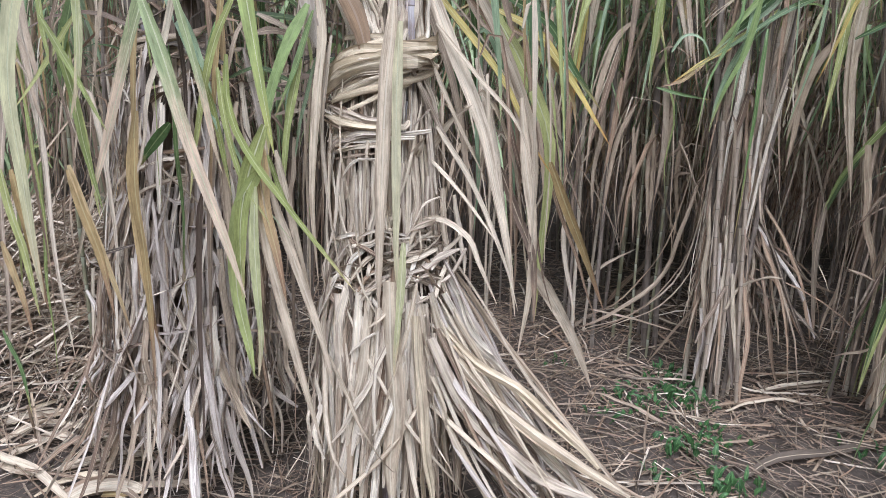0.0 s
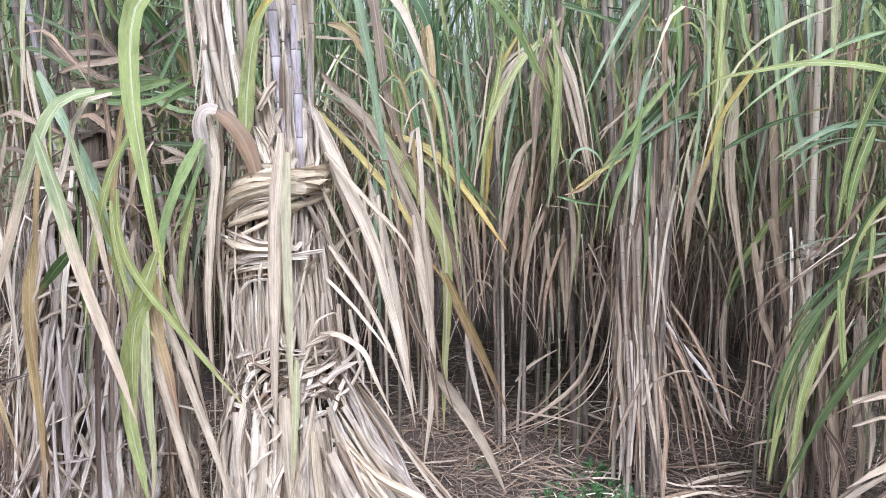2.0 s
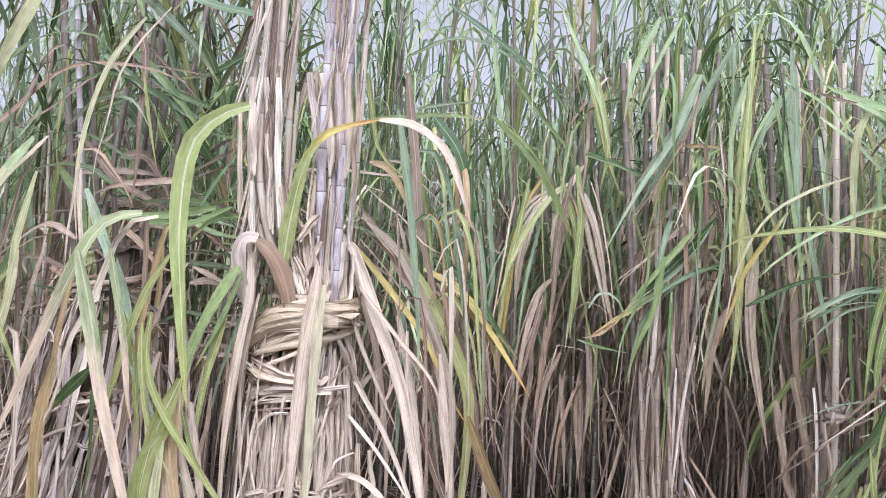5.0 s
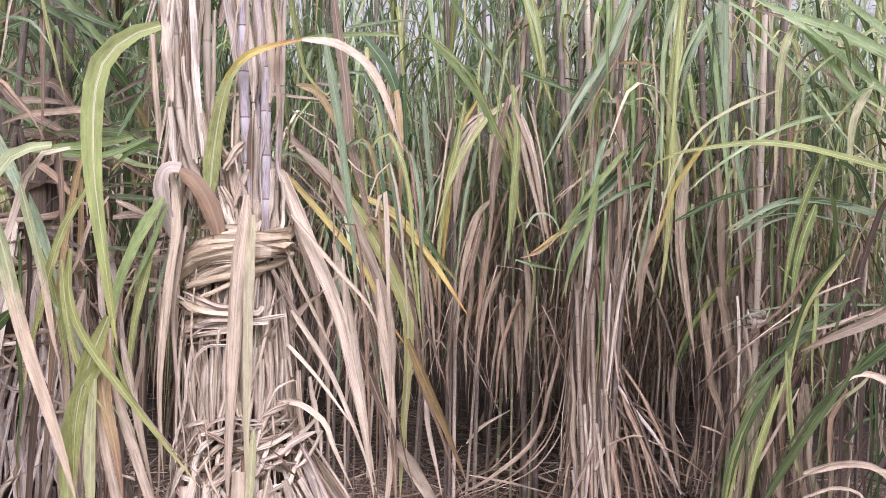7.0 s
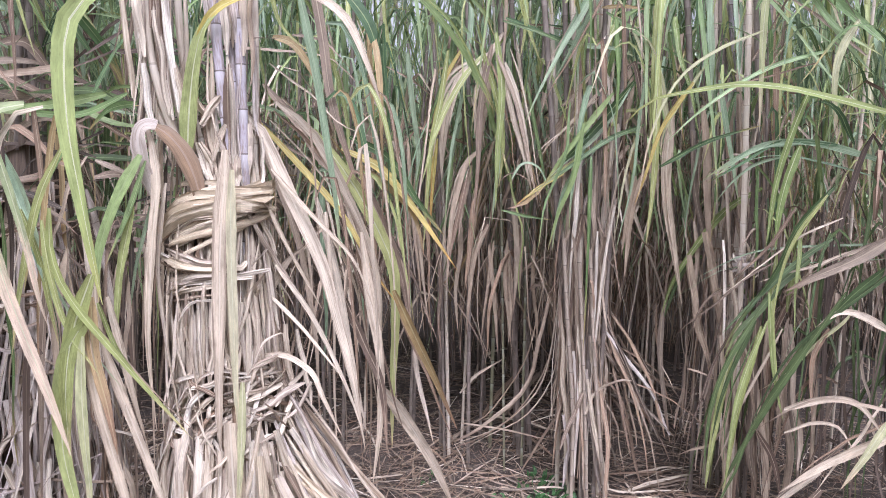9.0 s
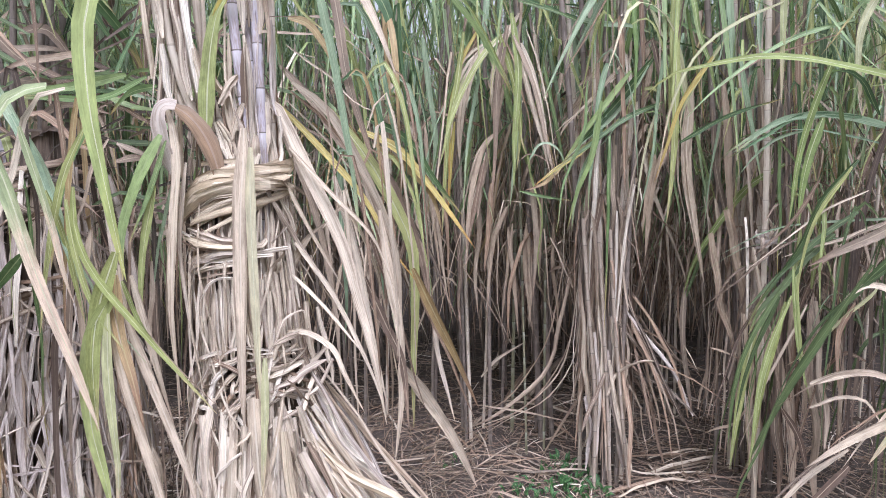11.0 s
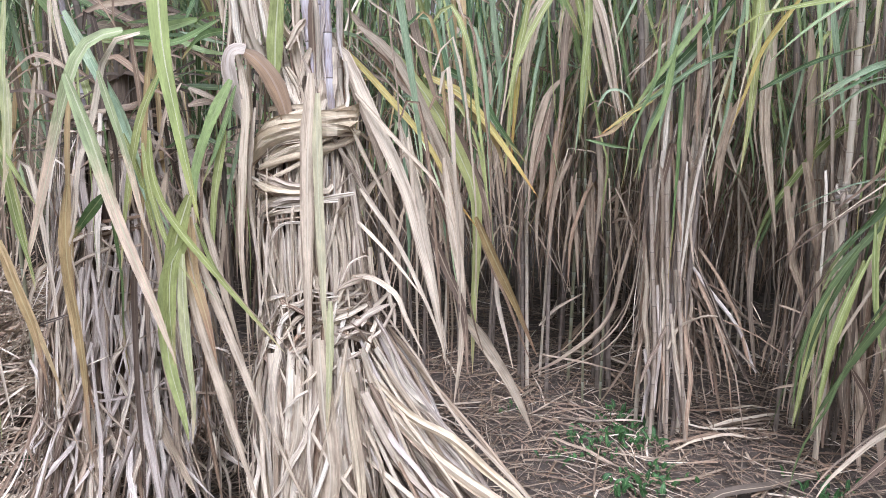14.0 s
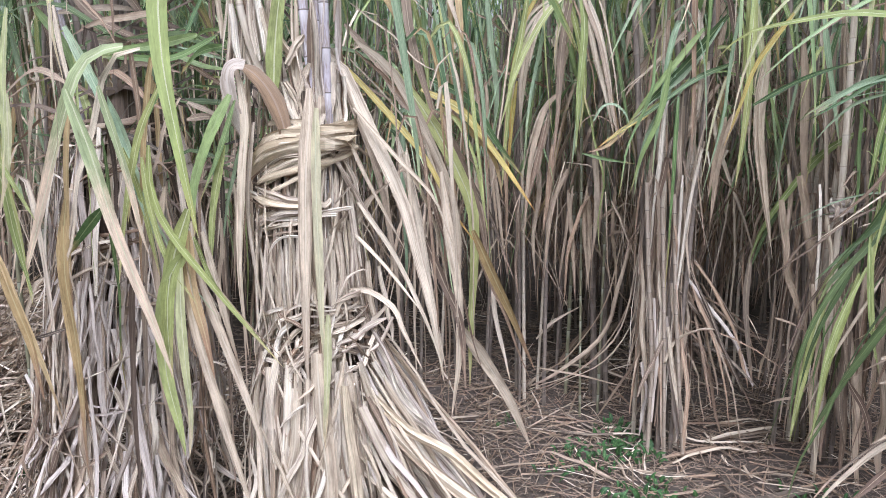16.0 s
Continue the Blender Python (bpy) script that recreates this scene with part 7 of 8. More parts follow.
strap(dry_stool, M_brown, 0.016, 0.35, (1.079,3.050,0.723), (1.167,3.050,0.565), (1.230,3.050,0.404), (1.260,3.050,0.240))
leaf(dry_stool, "dry_leaf", M_dusk, 0.011, (0.383,3.150,0.317), (0.588,3.150,0.284), (0.752,3.150,0.245), (0.883,3.150,0.213))
leaf(dry_stool, "dry_leaf", M_tan, 0.018, (0.400,3.500,0.348), (0.482,3.500,0.443), (0.641,3.500,0.544))
strap(green_stool, M_dusk, 0.026, 0.35, (1.508,2.750,0.967), (1.523,2.750,0.709), (1.529,2.750,0.418), (1.550,2.750,0.091))
strap(green_stool, M_brown, 0.031, 0.35, (1.580,2.750,0.921), (1.589,2.750,0.615), (1.603,2.750,0.370), (1.628,2.750,0.016))
strap(green_stool, M_dusk, 0.027, 0.35, (1.609,2.700,0.909), (1.623,2.700,0.584), (1.648,2.700,0.244), (1.689,2.700,-0.032))
strap(green_stool, M_tan, 0.018, 0.35, (1.476,2.720,0.810), (1.493,2.720,0.526), (1.499,2.720,0.231), (1.509,2.720,0.003))
strap(green_stool, M_brown, 0.032, 0.35, (1.680,2.700,0.865), (1.706,2.700,0.538), (1.750,2.700,0.247), (1.755,2.700,-0.004))
strap(green_stool, M_dusk, 0.022, 0.35, (1.406,2.700,0.860), (1.444,2.700,0.628), (1.458,2.700,0.388), (1.464,2.700,0.140))
leaf(green_stool, "dry_leaf", M_tan, 0.025, (1.615,2.300,0.451), (1.459,2.250,0.388), (1.345,2.200,0.328), (1.251,2.150,0.271), (1.187,2.100,0.218))
leaf(green_stool, "dry_leaf", M_brown, 0.033, (1.555,2.200,0.435), (1.378,2.100,0.362), (1.226,2.000,0.309))
leaf(green_stool, "yellowing_leaf", M_yellow, 0.025, (1.410,2.400,0.969), (1.371,2.400,0.784), (1.339,2.400,0.615), (1.323,2.400,0.409))
leaf(green_stool, "green_leaf", M_deep, 0.024, (1.389,2.400,0.989), (1.318,2.400,0.825), (1.273,2.400,0.677), (1.251,2.400,0.527))
leaf(green_stool, "dry_leaf", M_dusk, 0.010, (1.319,2.800,0.691), (1.390,2.800,0.668), (1.468,2.800,0.628))
leaf(mid_stool, "green_leaf", M_bluish, 0.033, (0.968,2.900,2.518), (0.895,2.900,2.326), (0.807,2.900,2.155), (0.731,2.900,2.009), (0.697,2.900,1.876))
leaf(green_stool, "yellowing_leaf", M_yellow, 0.022, (1.154,2.800,2.496), (1.114,2.800,2.265), (1.104,2.800,2.035), (1.108,2.800,1.781), (1.106,2.800,1.582))
leaf(green_stool, "green_leaf", M_bluish, 0.031, (1.358,2.900,2.518), (1.258,2.900,2.346), (1.206,2.900,2.201), (1.180,2.900,2.032))
leaf(green_stool, "green_leaf", M_bluish, 0.036, (1.372,3.000,2.552), (1.409,3.000,2.259), (1.436,3.000,2.037), (1.474,3.000,1.739))
leaf(mid_stool, "green_leaf", M_green, 0.024, (0.957,3.000,2.209), (1.113,3.000,2.119), (1.244,3.000,2.052), (1.381,3.000,1.980))
leaf(mid_stool, "green_leaf", M_green, 0.020, (0.537,3.100,2.196), (0.694,3.100,2.141), (0.865,3.100,2.087))
leaf(mid_stool, "dry_leaf", M_tan, 0.033, (0.442,3.200,2.030), (0.365,3.200,1.973), (0.305,3.200,1.852), (0.279,3.200,1.667), (0.269,3.200,1.482))
leaf(mid_stool, "dry_leaf", M_tan, 0.028, (0.542,3.200,2.153), (0.481,3.200,2.045), (0.423,3.200,1.885), (0.419,3.200,1.687))
leaf(mid_stool, "yellowing_leaf", M_yellow, 0.027, (0.427,3.100,2.076), (0.503,3.100,1.852), (0.539,3.100,1.649), (0.524,3.100,1.430))
leaf(mid_stool, "dry_leaf", M_tan, 0.020, (0.553,3.100,1.880), (0.601,3.100,1.703), (0.647,3.100,1.551), (0.684,3.100,1.398))
leaf(mid_stool, "yellowing_leaf", M_yellow, 0.031, (0.551,3.100,2.560), (0.606,3.100,2.338), (0.627,3.100,2.188), (0.605,3.100,2.022))
leaf(mid_stool, "green_leaf", M_green, 0.025, (0.084,2.900,2.279), (0.207,2.900,2.169), (0.334,2.900,2.011), (0.470,2.900,1.769))
leaf(dry_stool, "dry_leaf", M_dusk, 0.022, (0.855,3.100,1.900), (0.805,3.100,1.764), (0.715,3.100,1.652))
leaf(dry_stool, "green_leaf", M_green, 0.025, (0.959,2.850,1.848), (0.866,2.850,1.726), (0.754,2.850,1.578), (0.672,2.850,1.452))
leaf(dry_stool, "yellowing_leaf", M_gold, 0.017, (0.775,2.900,1.513), (0.675,2.900,1.455), (0.570,2.900,1.373))
leaf(green_stool, "green_leaf", M_fresh, 0.044, (1.771,2.400,2.141), (1.578,2.400,2.229), (1.452,2.400,2.261), (1.328,2.400,2.293), (1.203,2.400,2.344))
leaf(green_stool, "green_leaf", M_fresh, 0.039, (1.819,2.450,2.002), (1.617,2.450,2.144), (1.485,2.450,2.237), (1.436,2.450,2.279))
leaf(green_stool, "green_leaf", M_fresh, 0.035, (1.765,2.400,2.210), (1.613,2.400,2.310), (1.537,2.400,2.364))
leaf(green_stool, "green_leaf", M_fresh, 0.031, (1.448,2.500,2.290), (1.540,2.500,2.192), (1.680,2.500,2.034), (1.832,2.500,1.886))
cane(green_stool, M_dull, 0.0141, (1.313,3.100,2.657), (1.364,3.100,2.177), (1.415,3.100,1.664), (1.489,3.100,1.012))
cane(green_stool, M_dull, 0.0095, (1.383,3.100,2.661), (1.424,3.100,2.180), (1.473,3.100,1.667), (1.537,3.100,1.014))
cane(green_stool, M_dull, 0.0155, (1.479,3.150,2.684), (1.537,3.150,2.196), (1.595,3.150,1.727), (1.665,3.150,1.009))
cane(green_stool, M_cane, 0.0113, (1.532,3.150,2.687), (1.586,3.150,2.199), (1.648,3.150,1.677))
cane(dry_stool, M_dull, 0.0130, (0.659,3.050,2.599), (0.735,3.050,1.883), (0.795,3.050,1.252), (0.840,3.050,0.893))
cane(dry_stool, M_dull, 0.0118, (0.784,3.100,2.624), (0.812,3.100,2.020), (0.865,3.100,1.250), (0.906,3.100,0.885))
cane(mid_stool, M_dull, 0.0157, (0.519,3.500,2.693), (0.572,3.500,2.213), (0.623,3.500,1.494), (0.673,3.500,0.790))
cane(mid_stool, M_dull, 0.0132, (0.591,3.500,2.698), (0.630,3.500,2.216), (0.687,3.500,1.497), (0.733,3.500,0.792))
leaf(left_bundle, "dry_leaf", M_brown, 0.018, (-1.507,2.000,1.819), (-1.380,2.000,1.942), (-1.218,2.000,2.092), (-1.010,2.000,2.113), (-0.839,2.000,2.070))
leaf(left_bundle, "yellowing_leaf", M_pale, 0.017, (-0.833,1.700,2.147), (-0.912,1.700,2.023), (-0.956,1.700,1.868), (-0.966,1.700,1.699), (-0.946,1.700,1.549))
leaf(left_bundle, "yellowing_leaf", M_pale, 0.034, (-1.032,1.600,2.195), (-1.104,1.600,2.031), (-1.147,1.600,1.898), (-1.180,1.600,1.735))
leaf(left_bundle, "green_leaf", M_green, 0.030, (-1.109,2.100,2.211), (-1.004,2.100,2.136), (-0.877,2.100,2.006), (-0.793,2.100,1.896))
leaf(left_bundle, "green_leaf", M_green, 0.033, (-0.940,2.050,2.381), (-0.803,2.050,2.335), (-0.633,2.050,2.307), (-0.501,2.050,2.253))
leaf(left_bundle, "green_leaf", M_deep, 0.031, (-1.103,2.100,2.404), (-0.977,2.100,2.308), (-0.873,2.100,2.213), (-0.788,2.100,2.102))
leaf(left_bundle, "yellowing_leaf", M_pale, 0.042, (-1.135,1.550,2.172), (-1.148,1.550,1.984), (-1.156,1.550,1.783), (-1.133,1.550,1.600))
leaf(left_bundle, "green_leaf", M_fresh, 0.030, (-1.021,1.600,1.798), (-1.090,1.600,1.694), (-1.159,1.600,1.590), (-1.206,1.600,1.509))
leaf(left_bundle, "green_leaf", M_deep, 0.033, (-0.922,2.200,2.309), (-0.853,2.200,2.190), (-0.803,2.200,2.054), (-0.785,2.200,1.937))
leaf(left_bundle, "green_leaf", M_green, 0.029, (-0.680,2.200,2.310), (-0.755,2.200,2.231), (-0.871,2.200,2.161), (-0.991,2.200,2.139))
leaf(left_bundle, "green_leaf", M_bluish, 0.031, (-1.195,2.150,2.189), (-1.087,2.150,2.112), (-0.982,2.150,2.056), (-0.878,2.150,1.991))
cane(left_bundle, M_dull, 0.0127, (-1.508,2.350,2.560), (-1.446,2.350,2.169), (-1.393,2.350,1.849))
cane(left_bundle, M_cane, 0.0105, (-1.455,2.350,2.560), (-1.401,2.350,2.169), (-1.352,2.350,1.850))
cane(left_bundle, M_dull, 0.0106, (-1.441,2.400,2.583), (-1.386,2.400,2.185), (-1.333,2.400,1.860))
leaf(mid_stool, "green_leaf", M_fresh, 0.025, (0.053,3.000,2.805), (0.098,3.000,2.469), (0.132,3.000,2.265), (0.176,3.000,1.926))
leaf(mid_stool, "green_leaf", M_green, 0.027, (-0.145,3.000,2.805), (0.090,3.000,2.649), (0.295,3.000,2.497), (0.461,3.000,2.297))
leaf(dry_stool, "green_leaf", M_bluish, 0.030, (1.097,2.900,2.663), (0.980,2.900,2.423), (0.873,2.900,2.206), (0.767,2.900,1.990), (0.709,2.900,1.882))
leaf(mid_stool, "green_leaf", M_fresh, 0.025, (0.369,3.000,2.805), (0.488,3.000,2.550), (0.567,3.000,2.374), (0.627,3.000,2.139))
leaf(dry_stool, "green_leaf", M_fresh, 0.029, (0.804,3.000,2.804), (0.704,3.000,2.552), (0.671,3.000,2.314))
leaf(dry_stool, "green_leaf", M_fresh, 0.022, (0.898,3.000,2.804), (0.798,3.000,2.578), (0.729,3.000,2.365))
leaf(mid_stool, "green_leaf", M_deep, 0.027, (-0.324,3.100,2.579), (-0.143,3.100,2.674), (0.014,3.100,2.675), (0.199,3.100,2.583), (0.345,3.100,2.440))
leaf(mid_stool, "green_leaf", M_deep, 0.022, (-0.259,3.100,2.338), (-0.051,3.100,2.381), (0.117,3.100,2.381))
leaf(dry_stool, "rusty_leaf", M_orange, 0.018, (0.937,3.000,2.228), (1.041,3.000,2.235), (1.160,3.000,2.223))
leaf(green_stool, "yellowing_leaf", M_lime, 0.021, (1.060,2.600,2.624), (1.053,2.600,2.284), (1.050,2.600,1.968), (1.043,2.600,1.668))
leaf(green_stool, "green_leaf", M_bluish, 0.025, (1.199,2.600,2.539), (1.229,2.600,2.286), (1.242,2.600,2.057), (1.270,2.600,1.770))
leaf(left_bundle, "green_leaf", M_deep, 0.038, (-1.140,1.750,1.535), (-1.177,1.750,1.414), (-1.205,1.750,1.280))
leaf(left_bundle, "yellowing_leaf", M_yellow, 0.025, (-1.127,1.650,1.426), (-1.096,1.650,1.297), (-1.080,1.650,1.176), (-1.047,1.650,1.015))
leaf(left_bundle, "yellowing_leaf", M_yellow, 0.016, (-1.126,1.600,1.479), (-1.056,1.600,1.352), (-0.986,1.600,1.220))
leaf(left_bundle, "yellowing_leaf", M_pale, 0.021, (-1.042,1.620,1.526), (-1.054,1.620,1.364), (-1.095,1.620,1.225))
strap(main_bundle, M_husk, 0.036, 0.12, (-0.239,1.830,1.432), (-0.263,1.760,1.435), (-0.331,1.742,1.426), (-0.404,1.745,1.417), (-0.475,1.780,1.390), (-0.534,1.830,1.338))
strap(main_bundle, M_husk, 0.033, 0.12, (-0.243,1.830,1.409), (-0.270,1.755,1.407), (-0.345,1.740,1.404), (-0.417,1.745,1.389), (-0.476,1.780,1.364), (-0.531,1.830,1.320))
strap(main_bundle, M_husk, 0.030, 0.12, (-0.240,1.830,1.450), (-0.263,1.760,1.449), (-0.330,1.742,1.443), (-0.403,1.745,1.434), (-0.459,1.780,1.419), (-0.510,1.830,1.392))
strap(main_bundle, M_straw, 0.027, 0.35, (-0.340,1.720,1.243), (-0.421,1.730,1.232), (-0.521,1.820,1.202))
strap(main_bundle, M_husk, 0.023, 0.12, (-0.345,1.720,1.255), (-0.435,1.730,1.258), (-0.527,1.820,1.269))
strap(main_bundle, M_straw, 0.023, 0.35, (-0.348,1.720,1.266), (-0.419,1.730,1.276), (-0.514,1.820,1.293))
strap(main_bundle, M_ash, 0.022, 0.35, (-0.426,1.800,2.064), (-0.400,1.800,1.953), (-0.380,1.800,1.855), (-0.366,1.800,1.771))
strap(main_bundle, M_brown, 0.016, 0.35, (-0.407,1.810,2.069), (-0.380,1.810,1.943), (-0.359,1.810,1.830))
strap(main_bundle, M_straw, 0.024, 0.35, (-0.390,1.790,2.063), (-0.361,1.790,1.953), (-0.347,1.790,1.869), (-0.342,1.790,1.787))
strap(main_bundle, M_brown, 0.014, 0.35, (-0.355,1.800,2.069), (-0.339,1.800,1.929), (-0.328,1.800,1.801))
strap(main_bundle, M_ash, 0.020, 0.35, (-0.341,1.790,2.066), (-0.325,1.790,1.927), (-0.317,1.790,1.814))
strap(main_bundle, M_straw, 0.023, 0.35, (-0.317,1.790,2.067), (-0.305,1.790,1.956), (-0.299,1.790,1.872), (-0.299,1.790,1.784))
strap(main_bundle, M_dusk, 0.014, 0.35, (-0.295,1.790,2.069), (-0.286,1.790,1.901), (-0.286,1.790,1.717))
leaf(main_bundle, "dry_leaf", M_tan, 0.018, (-0.345,1.780,1.613), (-0.365,1.780,1.569), (-0.381,1.780,1.509))
strap(main_bundle, M_straw, 0.024, 0.35, (-0.349,1.770,1.456), (-0.345,1.770,1.499), (-0.340,1.770,1.539))
strap(main_bundle, M_straw, 0.021, 0.35, (-0.321,1.770,1.460), (-0.319,1.770,1.493), (-0.318,1.770,1.534))
strap(main_bundle, M_tan, 0.021, 0.35, (-0.407,1.780,1.610), (-0.382,1.780,1.654), (-0.359,1.780,1.683))
strap(main_bundle, M_tan, 0.018, 0.35, (-0.411,1.780,1.567), (-0.387,1.780,1.526), (-0.369,1.780,1.469))
strap(main_bundle, M_dusk, 0.018, 0.35, (-0.427,1.790,1.681), (-0.405,1.790,1.646), (-0.379,1.790,1.626))
leaf(main_bundle, "green_leaf", M_bluish, 0.024, (-0.192,1.920,2.013), (-0.159,1.920,1.863), (-0.135,1.920,1.741), (-0.111,1.920,1.588), (-0.086,1.920,1.418), (-0.072,1.920,1.254))
ribbon(main_bundle, M_umber, 0.046, (-0.406,1.755,1.437), (-0.417,1.757,1.478), (-0.436,1.759,1.524), (-0.460,1.761,1.561), (-0.489,1.763,1.589), (-0.514,1.765,1.604))
ribbon(main_bundle, M_ash, 0.036, (-0.509,1.765,1.607), (-0.530,1.762,1.610), (-0.548,1.758,1.598), (-0.553,1.755,1.567), (-0.548,1.760,1.523), (-0.538,1.765,1.477), (-0.528,1.770,1.433))
strap(dry_stool, M_dusk, 0.008, 0.35, (0.783,3.000,0.987), (0.779,3.050,0.771), (0.741,3.100,0.542), (0.612,3.150,0.342), (0.432,3.200,0.204), (0.283,3.250,0.130))
strap(dry_stool, M_tan, 0.008, 0.35, (0.792,3.000,0.911), (0.772,3.062,0.662), (0.711,3.125,0.451), (0.552,3.188,0.284), (0.339,3.250,0.161))
strap(dry_stool, M_dusk, 0.020, 0.35, (0.763,3.050,0.953), (0.744,3.112,0.702), (0.679,3.175,0.462), (0.530,3.238,0.294), (0.370,3.300,0.178))
strap(dry_stool, M_dusk, 0.008, 0.35, (0.745,3.100,0.996), (0.715,3.150,0.747), (0.646,3.200,0.511), (0.530,3.250,0.334), (0.397,3.300,0.227))
strap(dry_stool, M_tan, 0.008, 0.35, (0.808,3.000,0.783), (0.783,3.050,0.558), (0.683,3.100,0.375), (0.521,3.150,0.254), (0.405,3.200,0.159))
leaf(left_bundle, "yellowing_leaf", M_lime, 0.043, (-0.615,1.600,1.154), (-0.658,1.600,1.091), (-0.682,1.600,0.987), (-0.685,1.600,0.843), (-0.661,1.600,0.709), (-0.647,1.600,0.617))
leaf(left_bundle, "yellowing_leaf", M_pale, 0.026, (-0.630,1.600,1.113), (-0.637,1.600,0.990), (-0.633,1.600,0.847), (-0.627,1.600,0.728), (-0.638,1.600,0.612))
leaf(left_bundle, "dry_leaf", M_tan, 0.029, (-0.629,1.620,1.124), (-0.616,1.620,0.986), (-0.585,1.620,0.844), (-0.537,1.620,0.650), (-0.475,1.620,0.420))
leaf(left_bundle, "dry_leaf", M_tan, 0.025, (-0.610,1.650,1.092), (-0.571,1.650,0.967), (-0.522,1.650,0.823), (-0.479,1.650,0.688), (-0.453,1.650,0.560))
leaf(left_bundle, "rusty_leaf", M_orange, 0.032, (-0.949,1.650,1.203), (-0.958,1.650,1.071), (-0.947,1.650,0.926), (-0.942,1.650,0.743), (-0.944,1.650,0.515))
leaf(left_bundle, "rusty_leaf", M_orange, 0.025, (-1.095,1.600,1.126), (-1.064,1.600,1.017), (-1.031,1.600,0.904), (-1.009,1.600,0.749))
leaf(left_bundle, "yellowing_leaf", M_yellow, 0.023, (-1.189,1.500,1.136), (-1.176,1.500,1.031), (-1.154,1.500,0.938), (-1.136,1.500,0.777))
leaf(left_bundle, "rusty_leaf", M_orange, 0.024, (-1.178,1.520,1.133), (-1.156,1.520,1.001), (-1.139,1.520,0.891), (-1.128,1.520,0.794))
leaf(left_bundle, "dry_leaf", M_dusk, 0.023, (-0.729,1.750,1.296), (-0.766,1.750,1.123), (-0.759,1.750,0.943), (-0.736,1.750,0.722))
leaf(left_bundle, "yellowing_leaf", M_yellow, 0.016, (-0.709,1.600,1.379), (-0.695,1.600,1.254), (-0.660,1.600,1.125), (-0.594,1.600,1.020))
leaf(left_bundle, "half_dry_leaf", M_turning, 0.023, (-0.814,1.620,1.545), (-0.782,1.620,1.425), (-0.755,1.620,1.314), (-0.734,1.620,1.198), (-0.716,1.620,1.132))
leaf(left_bundle, "half_dry_leaf", M_turning, 0.044, (-0.767,1.660,1.640), (-0.841,1.660,1.621), (-0.886,1.660,1.572), (-0.927,1.660,1.479), (-0.976,1.660,1.343), (-1.038,1.660,1.160), (-1.093,1.660,1.014))
leaf(left_bundle, "green_leaf", M_green, 0.024, (-0.600,1.700,1.671), (-0.705,1.700,1.647), (-0.804,1.700,1.634), (-0.882,1.700,1.618))
leaf(left_bundle, "green_leaf", M_green, 0.022, (-0.672,2.000,1.706), (-0.798,2.000,1.647), (-0.930,2.000,1.647), (-1.095,2.000,1.653))
leaf(left_bundle, "green_leaf", M_deep, 0.027, (-0.689,2.100,1.674), (-0.789,2.100,1.717), (-0.866,2.100,1.723), (-0.996,2.100,1.713))
leaf(left_bundle, "dry_leaf", M_dusk, 0.026, (-0.862,2.100,1.788), (-0.974,2.100,1.775), (-1.079,2.100,1.758), (-1.160,2.100,1.722))
leaf(left_bundle, "dry_leaf", M_brown, 0.029, (-1.261,2.200,1.804), (-1.169,2.200,1.813), (-1.061,2.200,1.818), (-0.954,2.200,1.801))
leaf(green_stool, "green_leaf", M_bluish, 0.029, (1.906,2.500,1.575), (1.627,2.500,1.638), (1.454,2.500,1.633), (1.329,2.500,1.578), (1.205,2.500,1.496))
leaf(green_stool, "dry_leaf", M_brown, 0.044, (1.813,2.300,1.310), (1.677,2.300,1.229), (1.539,2.300,1.167), (1.425,2.300,1.111))
leaf(green_stool, "green_leaf", M_deep, 0.030, (1.821,2.300,1.221), (1.687,2.300,1.109), (1.592,2.300,1.007), (1.517,2.300,0.925), (1.439,2.300,0.812))
leaf(green_stool, "yellowing_leaf", M_pale, 0.016, (1.682,2.300,1.048), (1.654,2.300,1.007), (1.558,2.300,0.925), (1.463,2.300,0.822), (1.365,2.300,0.756))
leaf(green_stool, "dry_leaf", M_tan, 0.029, (1.756,2.200,0.992), (1.643,2.200,1.049), (1.563,2.200,1.058), (1.489,2.200,1.005))
leaf(green_stool, "green_leaf", M_deep, 0.030, (1.577,2.400,1.214), (1.477,2.400,1.130), (1.400,2.400,1.024), (1.321,2.400,0.939), (1.280,2.400,0.844))
leaf(green_stool, "yellowing_leaf", M_yellow, 0.031, (1.334,2.450,0.863), (1.299,2.450,0.667), (1.277,2.450,0.490), (1.262,2.450,0.312))
leaf(green_stool, "yellowing_leaf", M_lime, 0.030, (1.449,2.400,1.233), (1.445,2.400,1.046), (1.463,2.400,0.877), (1.503,2.400,0.653))
leaf(green_stool, "dry_leaf", M_tan, 0.025, (1.281,2.000,0.796), (1.378,2.000,0.823), (1.467,2.000,0.827), (1.533,2.000,0.797), (1.615,2.000,0.698))
leaf(green_stool, "dry_leaf", M_tan, 0.034, (1.641,2.000,0.707), (1.483,2.000,0.643), (1.378,2.000,0.588), (1.283,2.000,0.524))
leaf(green_stool, "yellowing_leaf", M_pale, 0.029, (1.580,1.950,0.771), (1.518,1.950,0.665), (1.447,1.950,0.557))
leaf(green_stool, "green_leaf", M_deep, 0.039, (1.536,2.300,0.945), (1.463,2.300,0.822), (1.372,2.300,0.657), (1.299,2.300,0.511), (1.245,2.300,0.385))
strap(green_stool, M_brown, 0.031, 0.35, (1.469,2.600,0.915), (1.508,2.600,0.686), (1.500,2.600,0.451), (1.538,2.600,0.237))
strap(green_stool, M_dusk, 0.023, 0.35, (1.449,2.600,0.869), (1.537,2.600,0.592), (1.598,2.600,0.237))
